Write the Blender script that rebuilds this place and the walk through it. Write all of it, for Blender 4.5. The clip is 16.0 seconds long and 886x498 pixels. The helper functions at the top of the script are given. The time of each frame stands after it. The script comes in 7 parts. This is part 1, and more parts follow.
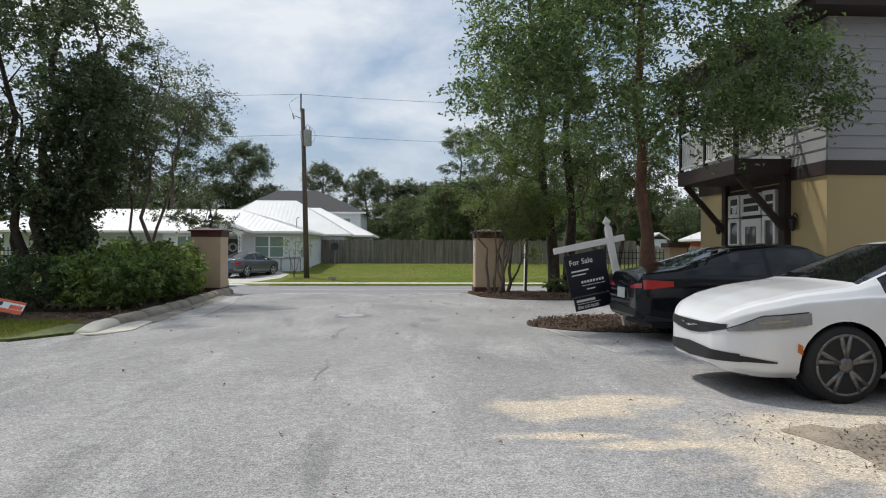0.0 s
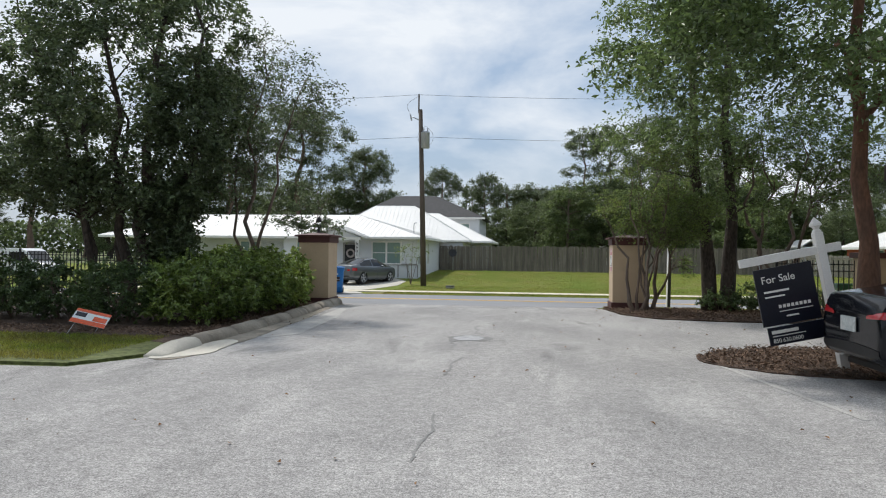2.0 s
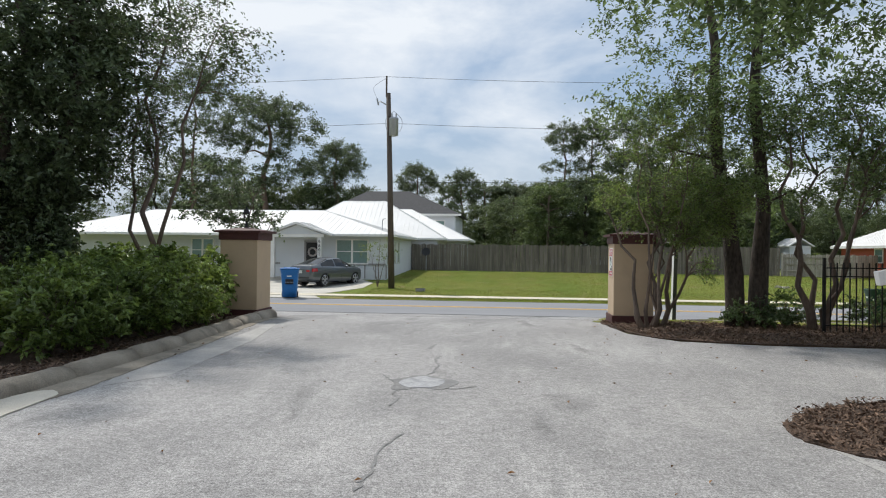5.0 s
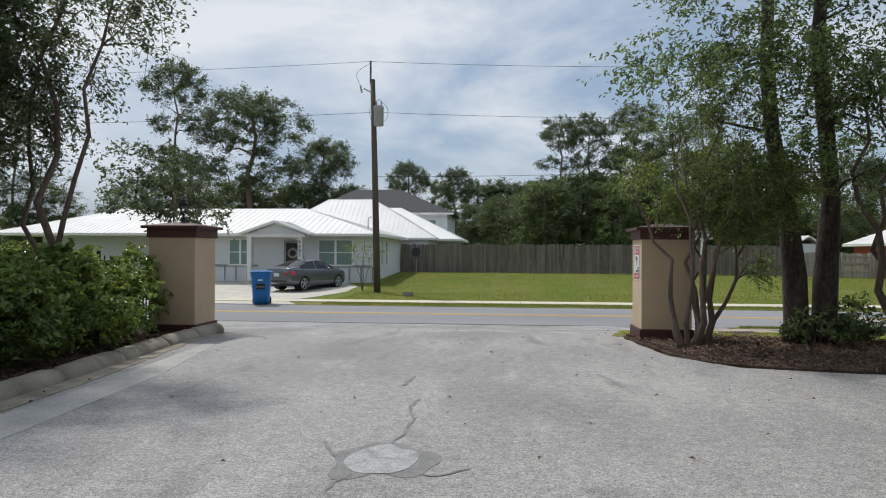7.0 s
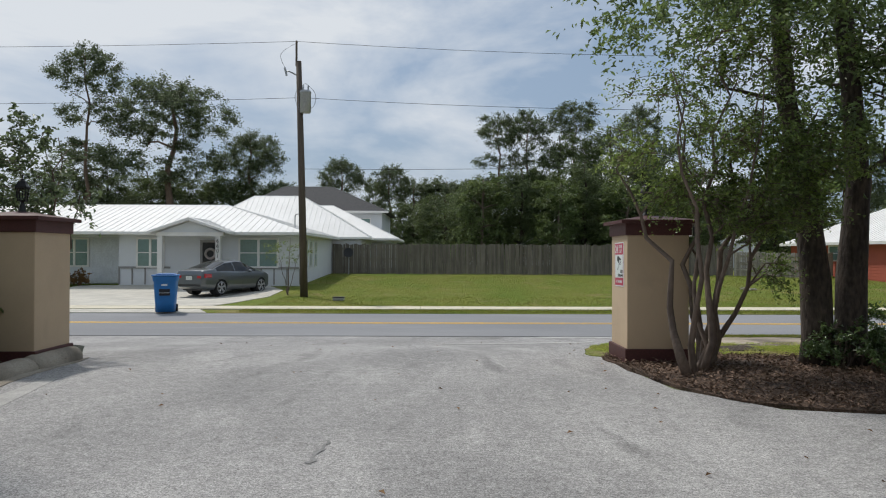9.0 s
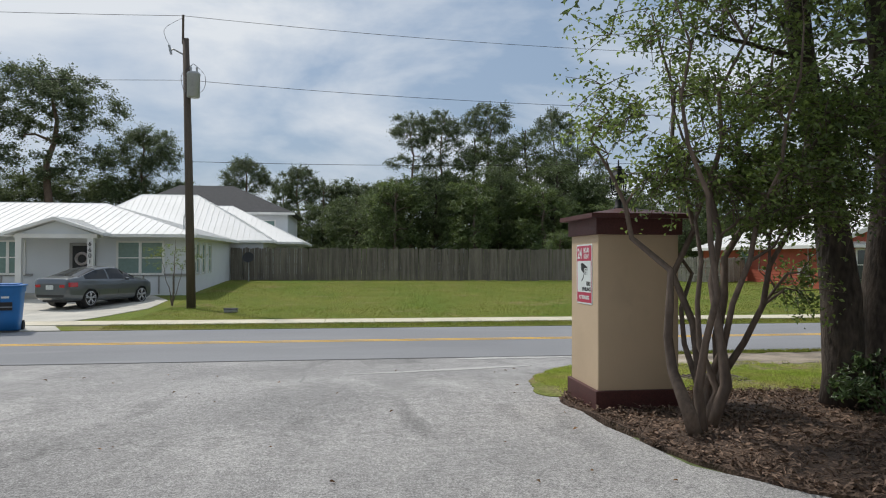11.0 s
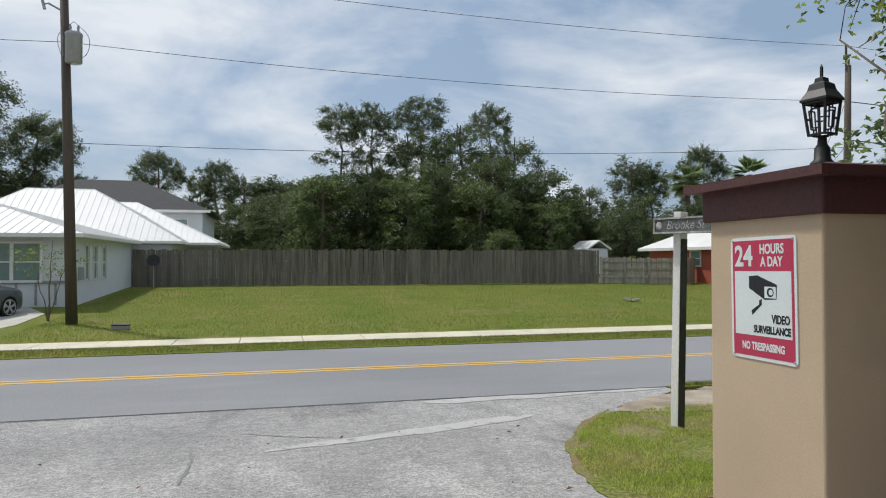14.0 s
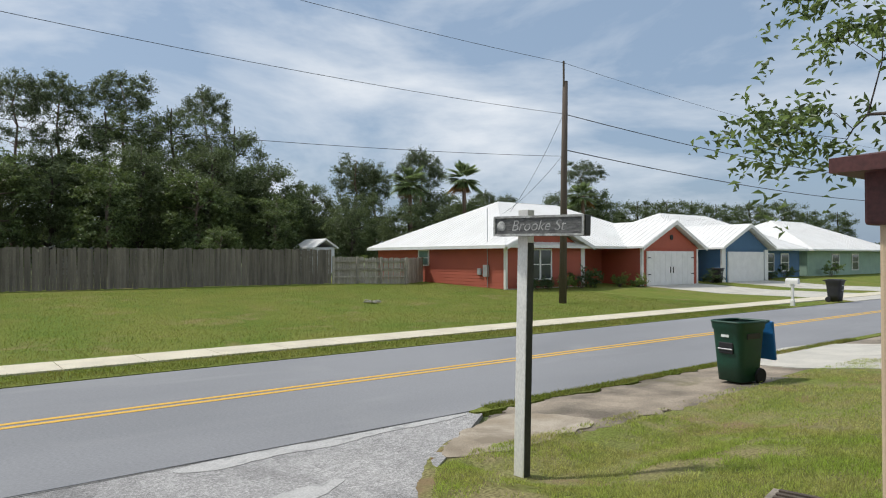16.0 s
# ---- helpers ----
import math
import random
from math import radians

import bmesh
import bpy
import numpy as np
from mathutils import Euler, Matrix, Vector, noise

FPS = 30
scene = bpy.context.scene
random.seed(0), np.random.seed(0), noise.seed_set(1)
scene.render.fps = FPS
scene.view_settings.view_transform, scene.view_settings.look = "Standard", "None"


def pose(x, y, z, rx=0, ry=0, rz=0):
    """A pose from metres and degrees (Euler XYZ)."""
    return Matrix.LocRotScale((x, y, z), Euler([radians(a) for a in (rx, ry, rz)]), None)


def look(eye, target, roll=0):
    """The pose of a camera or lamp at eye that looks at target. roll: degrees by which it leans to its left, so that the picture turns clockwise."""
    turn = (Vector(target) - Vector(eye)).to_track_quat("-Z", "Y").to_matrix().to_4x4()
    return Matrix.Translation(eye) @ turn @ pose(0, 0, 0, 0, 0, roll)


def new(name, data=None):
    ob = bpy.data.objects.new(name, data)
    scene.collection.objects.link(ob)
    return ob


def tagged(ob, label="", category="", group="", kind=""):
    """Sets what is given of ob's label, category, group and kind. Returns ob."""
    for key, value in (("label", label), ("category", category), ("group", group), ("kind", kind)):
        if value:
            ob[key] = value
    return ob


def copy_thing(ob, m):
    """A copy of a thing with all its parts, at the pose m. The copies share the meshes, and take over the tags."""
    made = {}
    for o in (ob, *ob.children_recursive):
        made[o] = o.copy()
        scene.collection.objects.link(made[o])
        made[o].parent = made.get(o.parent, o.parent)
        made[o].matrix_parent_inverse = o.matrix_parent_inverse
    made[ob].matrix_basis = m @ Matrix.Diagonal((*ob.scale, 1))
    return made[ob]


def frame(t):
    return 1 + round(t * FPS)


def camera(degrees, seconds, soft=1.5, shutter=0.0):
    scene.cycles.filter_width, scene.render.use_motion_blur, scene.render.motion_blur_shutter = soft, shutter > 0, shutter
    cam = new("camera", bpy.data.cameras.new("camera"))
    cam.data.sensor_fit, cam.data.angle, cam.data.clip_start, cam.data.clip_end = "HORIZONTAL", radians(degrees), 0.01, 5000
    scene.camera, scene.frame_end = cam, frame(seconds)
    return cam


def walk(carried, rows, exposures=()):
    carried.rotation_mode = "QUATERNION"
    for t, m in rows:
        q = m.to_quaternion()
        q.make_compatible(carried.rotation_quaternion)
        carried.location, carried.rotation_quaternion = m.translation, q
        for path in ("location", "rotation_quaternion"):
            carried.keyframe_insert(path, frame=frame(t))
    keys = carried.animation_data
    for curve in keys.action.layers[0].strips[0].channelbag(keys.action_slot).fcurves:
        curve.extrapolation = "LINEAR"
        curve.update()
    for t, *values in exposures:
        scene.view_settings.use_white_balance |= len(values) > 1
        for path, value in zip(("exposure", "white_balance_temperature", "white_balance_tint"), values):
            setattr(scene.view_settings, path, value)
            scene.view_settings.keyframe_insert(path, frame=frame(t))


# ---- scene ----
cam = camera(66.5, 16.0, soft=1.1)
PATH = [
    (0, (1.654, 0.719, 1.37), (1.746, 2.717, 1.368), 0.2),
    (0.5, (1.642, 1.293, 1.382), (1.733, 3.291, 1.387), 0.3),
    (1, (1.606, 1.902, 1.41), (1.639, 3.902, 1.421), 0.5),
    (1.5, (1.52, 2.509, 1.422), (1.349, 4.502, 1.436), 0.6),
    (2, (1.449, 3.171, 1.417), (1.192, 5.154, 1.431), 0.6),
    (2.5, (1.387, 3.776, 1.415), (1.063, 5.75, 1.429), 0.7),
    (3, (1.377, 4.402, 1.412), (1.038, 6.373, 1.427), 0.7),
    (3.5, (1.348, 5.049, 1.441), (1.009, 7.02, 1.454), 0.7),
    (4, (1.398, 5.644, 1.475), (1.13, 7.626, 1.488), 0.7),
    (4.5, (1.395, 6.249, 1.481), (1.185, 8.238, 1.492), 0.7),
    (6.8, (1.276, 9.559, 1.443), (1.103, 11.551, 1.448), 0.5),
    (7, (1.255, 9.836, 1.442), (1.082, 11.828, 1.454), 0.3),
    (7.5, (1.217, 10.454, 1.449), (1.045, 12.447, 1.462), 0.3),
    (8, (1.117, 11.105, 1.424), (0.947, 13.098, 1.441), 0.4),
    (8.5, (1.128, 11.804, 1.426), (0.978, 13.799, 1.441), 0.3),
    (9, (1.07, 12.503, 1.434), (1.088, 14.503, 1.448), 0.2),
    (9.2, (1.11, 12.751, 1.44), (1.184, 14.75, 1.457), 0.1),
    (11.3, (1.211, 15.609, 1.451), (1.493, 17.589, 1.479), 0.1),
    (11.5, (1.206, 15.868, 1.448), (1.489, 17.847, 1.474), 0.0),
    (12, (1.236, 16.485, 1.468), (1.521, 18.465, 1.493), -0.0),
    (12.5, (1.236, 17.108, 1.493), (1.525, 19.087, 1.518), -0.1),
    (13, (1.289, 17.767, 1.502), (1.644, 19.736, 1.527), -0.1),
    (13.5, (1.262, 18.437, 1.494), (1.671, 20.394, 1.525), -0.0),
    (14, (1.268, 19.036, 1.489), (1.757, 20.975, 1.521), -0.1),
    (14.5, (1.239, 19.625, 1.507), (1.899, 21.512, 1.539), -0.1),
    (15, (1.26, 20.244, 1.531), (2.14, 22.04, 1.562), -0.2),
    (15.5, (1.273, 20.861, 1.549), (2.318, 22.566, 1.578), -0.2),
    (16, (1.298, 21.492, 1.595), (2.533, 23.065, 1.619), -0.1),
]
walk(cam, [(t, look(eye, target, roll)) for t, eye, target, roll in PATH],
     [(t, s, 6350, 10) for t, s in ((0, 0.04), (2, 0.14), (4.2, 0.18), (7, -0.05), (9, -0.15), (12.5, -0.03), (14.5, 0.02), (16, 0.06))])

# ---- world, sun and exposure ----
SUN_AZ, SUN_EL = -38.0, 56.0            # degrees; azimuth clockwise from +y
world = bpy.data.worlds.new("world")
scene.world = world
world.use_nodes = True
wn, wl = world.node_tree.nodes, world.node_tree.links
wn.clear()
w_out, w_bg = wn.new("ShaderNodeOutputWorld"), wn.new("ShaderNodeBackground")
sky = wn.new("ShaderNodeTexSky")
sky.sky_type, sky.sun_disc = "NISHITA", False
sky.sun_elevation, sky.sun_rotation = radians(SUN_EL), radians(SUN_AZ)
sky.air_density, sky.dust_density = 1.0, 2.5
w_co, w_map = wn.new("ShaderNodeTexCoord"), wn.new("ShaderNodeMapping")
w_map.inputs["Scale"].default_value = (1.0, 1.0, 2.6)
w_map.inputs["Location"].default_value = (0.35, 0.2, 0.0)
w_noise, w_ramp = wn.new("ShaderNodeTexNoise"), wn.new("ShaderNodeValToRGB")
w_noise.inputs["Scale"].default_value, w_noise.inputs["Detail"].default_value = 2.1, 8
w_noise.inputs["Roughness"].default_value, w_noise.inputs["Distortion"].default_value = 0.56, 0.35
w_ramp.color_ramp.elements[0].position, w_ramp.color_ramp.elements[1].position = 0.4, 0.62
w_mix = wn.new("ShaderNodeMix")
w_mix.data_type = "RGBA"
w_hz = wn.new("ShaderNodeMix")
w_hz.data_type = "RGBA"
w_hz.inputs[0].default_value = 0.55
w_hz.inputs[7].default_value = (4.7, 6.3, 8.3, 1)
w_mix.inputs[7].default_value = (9.5, 9.9, 10.3, 1)
wl.new(w_co.outputs["Generated"], w_map.inputs[0])
wl.new(w_map.outputs[0], w_noise.inputs[0])
wl.new(w_noise.outputs["Fac"], w_ramp.inputs[0])
wl.new(w_ramp.outputs[0], w_mix.inputs[0])
wl.new(sky.outputs[0], w_hz.inputs[6])
wl.new(w_hz.outputs[2], w_mix.inputs[6])
wl.new(w_mix.outputs[2], w_bg.inputs[0])
w_bg.inputs[1].default_value = 0.083
wl.new(w_bg.outputs[0], w_out.inputs[0])
sun = new("sun", bpy.data.lights.new("sun", "SUN"))
sun.data.energy, sun.data.angle, sun.data.color = 2.85, radians(3), (1.0, 0.95, 0.87)
sun_dir = Vector((math.sin(radians(SUN_AZ)) * math.cos(radians(SUN_EL)), math.cos(radians(SUN_AZ)) * math.cos(radians(SUN_EL)), math.sin(radians(SUN_EL))))
sun.matrix_world = look(sun_dir * 60, (0, 0, 0))

# ---- materials ----
def mat(name, color, rough=0.7, metal=0.0, alt=None, scale=4.0, amount=0.5, fine=60.0, fine_amount=0.25, bump=0.15, bump_dist=0.005, spec=0.5, coat=0.0, stretch=(1, 1, 1), per_object=0.0, per_island=0.0, stain=None, local=False):
    """Two scales of noise between color and alt, a stain layer, fine relief."""
    m = bpy.data.materials.new(name)
    m.use_nodes = True
    n, l = m.node_tree.nodes, m.node_tree.links
    b = n["Principled BSDF"]
    b.inputs["Roughness"].default_value, b.inputs["Metallic"].default_value = rough, metal
    b.inputs["Specular IOR Level"].default_value = spec
    b.inputs["Coat Weight"].default_value = coat
    b.inputs["Coat Roughness"].default_value = 0.05
    alt = alt or tuple(c * 0.72 for c in color)
    if local:
        co = n.new("ShaderNodeTexCoord").outputs["Object"]
    else:
        co = n.new("ShaderNodeNewGeometry").outputs["Position"]
    mp = n.new("ShaderNodeMapping")
    mp.inputs["Scale"].default_value = stretch
    l.new(co, mp.inputs[0])
    big, small = n.new("ShaderNodeTexNoise"), n.new("ShaderNodeTexNoise")
    big.inputs["Scale"].default_value, big.inputs["Detail"].default_value = scale, 5
    small.inputs["Scale"].default_value, small.inputs["Detail"].default_value = fine, 3
    l.new(mp.outputs[0], big.inputs[0])
    l.new(mp.outputs[0], small.inputs[0])
    ramp = n.new("ShaderNodeMapRange")
    ramp.inputs[1].default_value, ramp.inputs[2].default_value = 0.35, 0.65
    ramp.inputs[4].default_value = amount
    l.new(big.outputs["Fac"], ramp.inputs[0])
    mix = n.new("ShaderNodeMix")
    mix.data_type = "RGBA"
    mix.inputs[6].default_value, mix.inputs[7].default_value = (*color, 1), (*alt, 1)
    l.new(ramp.outputs[0], mix.inputs[0])
    out = mix.outputs[2]
    val = n.new("ShaderNodeMapRange")
    val.inputs[1].default_value, val.inputs[2].default_value = 0.3, 0.7
    val.inputs[3].default_value, val.inputs[4].default_value = 1 - fine_amount, 1 + fine_amount
    l.new(small.outputs["Fac"], val.inputs[0])
    hsv = n.new("ShaderNodeHueSaturation")
    l.new(out, hsv.inputs["Color"])
    if per_object or per_island:
        rnd = n.new("ShaderNodeObjectInfo").outputs["Random"] if per_object else n.new("ShaderNodeNewGeometry").outputs["Random Per Island"]
        am = per_object or per_island
        r2 = n.new("ShaderNodeMapRange")
        r2.inputs[3].default_value, r2.inputs[4].default_value = 1 - am, 1 + am
        l.new(rnd, r2.inputs[0])
        mul = n.new("ShaderNodeMath")
        mul.operation = "MULTIPLY"
        l.new(val.outputs[0], mul.inputs[0])
        l.new(r2.outputs[0], mul.inputs[1])
        l.new(mul.outputs[0], hsv.inputs["Value"])
    else:
        l.new(val.outputs[0], hsv.inputs["Value"])
    out = hsv.outputs[0]
    if stain:
        s_col, s_scale, s_lo, s_hi, s_am = stain
        st, sr, sm = n.new("ShaderNodeTexNoise"), n.new("ShaderNodeMapRange"), n.new("ShaderNodeMix")
        st.inputs["Scale"].default_value, st.inputs["Detail"].default_value, st.inputs["Distortion"].default_value = s_scale, 7, 0.6
        sr.inputs[1].default_value, sr.inputs[2].default_value, sr.inputs[4].default_value = s_lo, s_hi, s_am
        sm.data_type = "RGBA"
        sm.inputs[7].default_value = (*s_col, 1)
        off = n.new("ShaderNodeMapping")
        off.inputs["Location"].default_value = (13.7, 5.1, 2.3)
        l.new(mp.outputs[0], off.inputs[0])
        l.new(off.outputs[0], st.inputs[0])
        l.new(st.outputs["Fac"], sr.inputs[0])
        l.new(sr.outputs[0], sm.inputs[0])
        l.new(out, sm.inputs[6])
        out = sm.outputs[2]
    l.new(out, b.inputs["Base Color"])
    if bump:
        bp = n.new("ShaderNodeBump")
        bp.inputs["Strength"].default_value, bp.inputs["Distance"].default_value = bump, bump_dist
        l.new(small.outputs["Fac"], bp.inputs["Height"])
        l.new(bp.outputs[0], b.inputs["Normal"])
    return m


def asphalt(name, base, dark, pale, sand=()):
    """Worn asphalt: broad stains, streaks along the way of travel, mottling and coarse stone grain."""
    m = bpy.data.materials.new(name)
    m.use_nodes = True
    n, l = m.node_tree.nodes, m.node_tree.links
    s = n["Principled BSDF"]
    s.inputs["Roughness"].default_value, s.inputs["Specular IOR Level"].default_value = 0.93, 0.25
    co = n.new("ShaderNodeNewGeometry").outputs["Position"]

    def layer(scale, stretch, detail, lo, hi, out_lo, out_hi, dist=0.0, shift=0.0):
        mp, nz, mr = n.new("ShaderNodeMapping"), n.new("ShaderNodeTexNoise"), n.new("ShaderNodeMapRange")
        mp.inputs["Scale"].default_value, mp.inputs["Location"].default_value = stretch, (shift, shift * 0.7, 0)
        nz.inputs["Scale"].default_value, nz.inputs["Detail"].default_value, nz.inputs["Distortion"].default_value = scale, detail, dist
        mr.inputs[1].default_value, mr.inputs[2].default_value, mr.inputs[3].default_value, mr.inputs[4].default_value = lo, hi, out_lo, out_hi
        l.new(co, mp.inputs[0])
        l.new(mp.outputs[0], nz.inputs[0])
        l.new(nz.outputs["Fac"], mr.inputs[0])
        return mr.outputs[0], nz.outputs["Fac"]

    def blend(fac, a, c):
        x = n.new("ShaderNodeMix")
        x.data_type = "RGBA"
        l.new(fac, x.inputs[0])
        for k, v in ((6, a), (7, c)):
            if isinstance(v, tuple):
                x.inputs[k].default_value = (*v, 1)
            else:
                l.new(v, x.inputs[k])
        return x.outputs[2]

    c = blend(layer(0.5, (1, 0.7, 1), 7, 0.4, 0.66, 0, 0.75, 0.3)[0], base, dark)
    c = blend(layer(0.9, (1.3, 0.45, 1), 8, 0.5, 0.72, 0, 0.62, 0.4, 4.0)[0], c, pale)
    c = blend(layer(1.1, (1.2, 0.35, 1), 6, 0.6, 0.74, 0, 0.6, 0.6, 11.0)[0], c, tuple(v * 0.62 for v in dark))
    # spilt sand, fading out at its edges
    sep = n.new("ShaderNodeSeparateXYZ")
    l.new(co, sep.inputs[0])

    def calc(op, a, c_):
        x = n.new("ShaderNodeMath")
        x.operation = op
        for k, v in ((0, a), (1, c_)):
            if isinstance(v, (int, float)):
                x.inputs[k].default_value = v
            else:
                l.new(v, x.inputs[k])
        return x.outputs[0]

    rough_edge = layer(2.2, (1, 1, 1), 6, 0.0, 1.0, -0.75, 0.75, 0.3, 6.0)[0]
    for sx, sy, rx, ry in sand:
        dx = calc("DIVIDE", calc("SUBTRACT", sep.outputs[0], sx), rx)
        dy = calc("DIVIDE", calc("SUBTRACT", sep.outputs[1], sy), ry)
        d = calc("SQRT", calc("ADD", calc("MULTIPLY", dx, dx), calc("MULTIPLY", dy, dy)), 0.0)
        mr = n.new("ShaderNodeMapRange")
        mr.interpolation_type = "SMOOTHSTEP"
        mr.inputs[1].default_value, mr.inputs[2].default_value, mr.inputs[3].default_value, mr.inputs[4].default_value = 0.5, 1.1, 0.95, 0.0
        l.new(calc("ADD", d, rough_edge), mr.inputs[0])
        c = blend(mr.outputs[0], c, (0.56, 0.48, 0.375))
    total = None
    for scale, lo, hi, seed in ((9, 0.86, 1.14, 1), (34, 0.7, 1.3, 2), (90, 0.5, 1.5, 3)):
        f, raw = layer(scale, (1, 1, 1), 2, 0.3, 0.7, lo, hi, 0, seed)
        if total is None:
            total = f
        else:
            mu = n.new("ShaderNodeMath")
            mu.operation = "MULTIPLY"
            l.new(total, mu.inputs[0])
            l.new(f, mu.inputs[1])
            total = mu.outputs[0]
    h = n.new("ShaderNodeHueSaturation")
    l.new(c, h.inputs["Color"])
    l.new(total, h.inputs["Value"])
    l.new(h.outputs[0], s.inputs["Base Color"])
    bp = n.new("ShaderNodeBump")
    bp.inputs["Strength"].default_value, bp.inputs["Distance"].default_value = 0.4, 0.006
    l.new(raw, bp.inputs["Height"])
    l.new(bp.outputs[0], s.inputs["Normal"])
    return m


def leaf_mat(name, color, alt, transmit=0.35, rough=0.5):
    """Foliage: colour varies leaf by leaf and over the crown, with light passing through."""
    m = mat(name, color, rough, alt=alt, scale=1.3, amount=0.9, fine=9, fine_amount=0.2, bump=0, spec=0.5, per_island=0.5)
    n, l = m.node_tree.nodes, m.node_tree.links
    b, o = n["Principled BSDF"], n["Material Output"]
    tr, mx = n.new("ShaderNodeBsdfTranslucent"), n.new("ShaderNodeMixShader")
    mx.inputs[0].default_value = transmit
    src = b.inputs["Base Color"].links[0].from_socket
    br = n.new("ShaderNodeHueSaturation")
    br.inputs["Value"].default_value, br.inputs["Hue"].default_value, br.inputs["Saturation"].default_value = 1.6, 0.485, 1.1
    l.new(src, br.inputs["Color"])
    l.new(br.outputs[0], tr.inputs[0])
    l.new(b.outputs[0], mx.inputs[1])
    l.new(tr.outputs[0], mx.inputs[2])
    l.new(mx.outputs[0], o.inputs["Surface"])
    return m


M_ASPHALT = asphalt("old_asphalt", (0.335, 0.326, 0.318), (0.235, 0.23, 0.226), (0.43, 0.42, 0.405), [(3.0, 6.5, 0.75, 0.5), (3.6, 6.75, 0.5, 0.3), (2.7, 5.62, 0.5, 0.13), (3.35, 5.35, 0.5, 0.13), (5.2, 5.2, 1.75, 1.5)])
M_ROAD = mat("road_asphalt", (0.25, 0.252, 0.262), 0.9, alt=(0.2, 0.203, 0.212), scale=0.45, amount=0.8, fine=70, fine_amount=0.16, bump=0.2, stain=((0.3, 0.3, 0.3), 0.8, 0.55, 0.75, 0.5), stretch=(0.35, 1, 1))
M_GRASS = mat("lawn_grass", (0.13, 0.18, 0.032), 0.9, alt=(0.2, 0.205, 0.05), scale=0.35, amount=0.85, fine=26, fine_amount=0.45, bump=0.9, bump_dist=0.04, spec=0.08, stain=((0.27, 0.21, 0.1), 0.7, 0.56, 0.72, 0.7))
M_TURF = mat("thin_turf", (0.17, 0.2, 0.05), 0.95, alt=(0.25, 0.215, 0.11), scale=1.6, amount=0.9, fine=34, fine_amount=0.5, bump=0.9, bump_dist=0.03, spec=0.05, stain=((0.24, 0.17, 0.1), 1.3, 0.56, 0.68, 0.85))
M_BLADE = leaf_mat("grass_blade", (0.135, 0.18, 0.032), (0.21, 0.2, 0.055), 0.35, 0.9)
M_BLADE_N = leaf_mat("dry_grass_blade", (0.27, 0.36, 0.075), (0.4, 0.38, 0.15), 0.45, 0.8)
M_WALK = mat("buff_concrete", (0.66, 0.6, 0.46), 0.85, alt=(0.53, 0.48, 0.37), scale=1.4, amount=0.8, fine=60, fine_amount=0.15, bump=0.25)
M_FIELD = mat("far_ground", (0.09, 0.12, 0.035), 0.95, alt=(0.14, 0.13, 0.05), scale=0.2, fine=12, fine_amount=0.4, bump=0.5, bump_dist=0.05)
M_CONC = mat("concrete", (0.56, 0.53, 0.46), 0.85, alt=(0.43, 0.41, 0.36), scale=1.4, amount=0.8, fine=90, fine_amount=0.16, bump=0.25, stain=((0.27, 0.25, 0.21), 0.9, 0.58, 0.74, 0.6))
M_KERB = mat("weathered_kerb", (0.35, 0.31, 0.25), 0.9, alt=(0.19, 0.165, 0.13), scale=1.7, amount=0.95, fine=70, fine_amount=0.25, bump=0.5, stain=((0.1, 0.085, 0.065), 1.5, 0.55, 0.7, 0.75))
M_SOIL = mat("mulch_soil", (0.12, 0.078, 0.054), 0.95, alt=(0.065, 0.042, 0.03), scale=2.2, amount=0.9, fine=45, fine_amount=0.5, bump=1.0, bump_dist=0.03)
M_CHIP = mat("mulch_chip", (0.21, 0.14, 0.098), 0.9, alt=(0.09, 0.058, 0.042), scale=3, fine=50, per_island=0.5, bump=0)
M_SAND = mat("sand", (0.54, 0.45, 0.34), 0.95, alt=(0.4, 0.32, 0.22), scale=1.6, amount=0.8, fine=110, fine_amount=0.25, bump=0.4, stain=((0.2, 0.15, 0.1), 3.5, 0.55, 0.68, 0.7))
M_DIRT = mat("bare_dirt", (0.35, 0.29, 0.22), 0.95, alt=(0.15, 0.125, 0.095), scale=1.5, amount=1.0, fine=60, fine_amount=0.35, bump=0.6, stain=((0.13, 0.12, 0.05), 1.2, 0.58, 0.7, 0.7))
M_SLAB = mat("dirty_slab", (0.44, 0.38, 0.3), 0.92, alt=(0.3, 0.245, 0.175), scale=1.6, amount=1.0, fine=70, fine_amount=0.25, bump=0.4, stain=((0.2, 0.16, 0.11), 1.1, 0.52, 0.66, 0.8))
M_YELLOW = mat("yellow_road_paint", (0.72, 0.42, 0.05), 0.75, alt=(0.5, 0.32, 0.08), scale=5, fine=120, fine_amount=0.2, bump=0.1)
M_STUCCO = mat("tan_stucco", (0.56, 0.43, 0.29), 0.9, alt=(0.48, 0.365, 0.245), scale=1.6, amount=0.7, fine=160, fine_amount=0.07, bump=0.22, bump_dist=0.003, stain=((0.3, 0.23, 0.16), 1.1, 0.6, 0.78, 0.45))
M_MAROON = mat("maroon_paint", (0.085, 0.026, 0.024), 0.6, alt=(0.055, 0.02, 0.018), scale=4, fine=70, bump=0.2)
M_FENCE = mat("grey_fence_wood", (0.2, 0.175, 0.145), 0.9, alt=(0.125, 0.11, 0.092), scale=1.2, amount=0.9, fine=20, fine_amount=0.3, bump=0.5, stretch=(6, 6, 0.6), per_object=0.22)
M_BARK = mat("bark", (0.085, 0.066, 0.052), 0.95, alt=(0.045, 0.036, 0.03), scale=5, amount=0.95, fine=26, fine_amount=0.45, bump=1.0, bump_dist=0.02, stretch=(1, 1, 0.35))
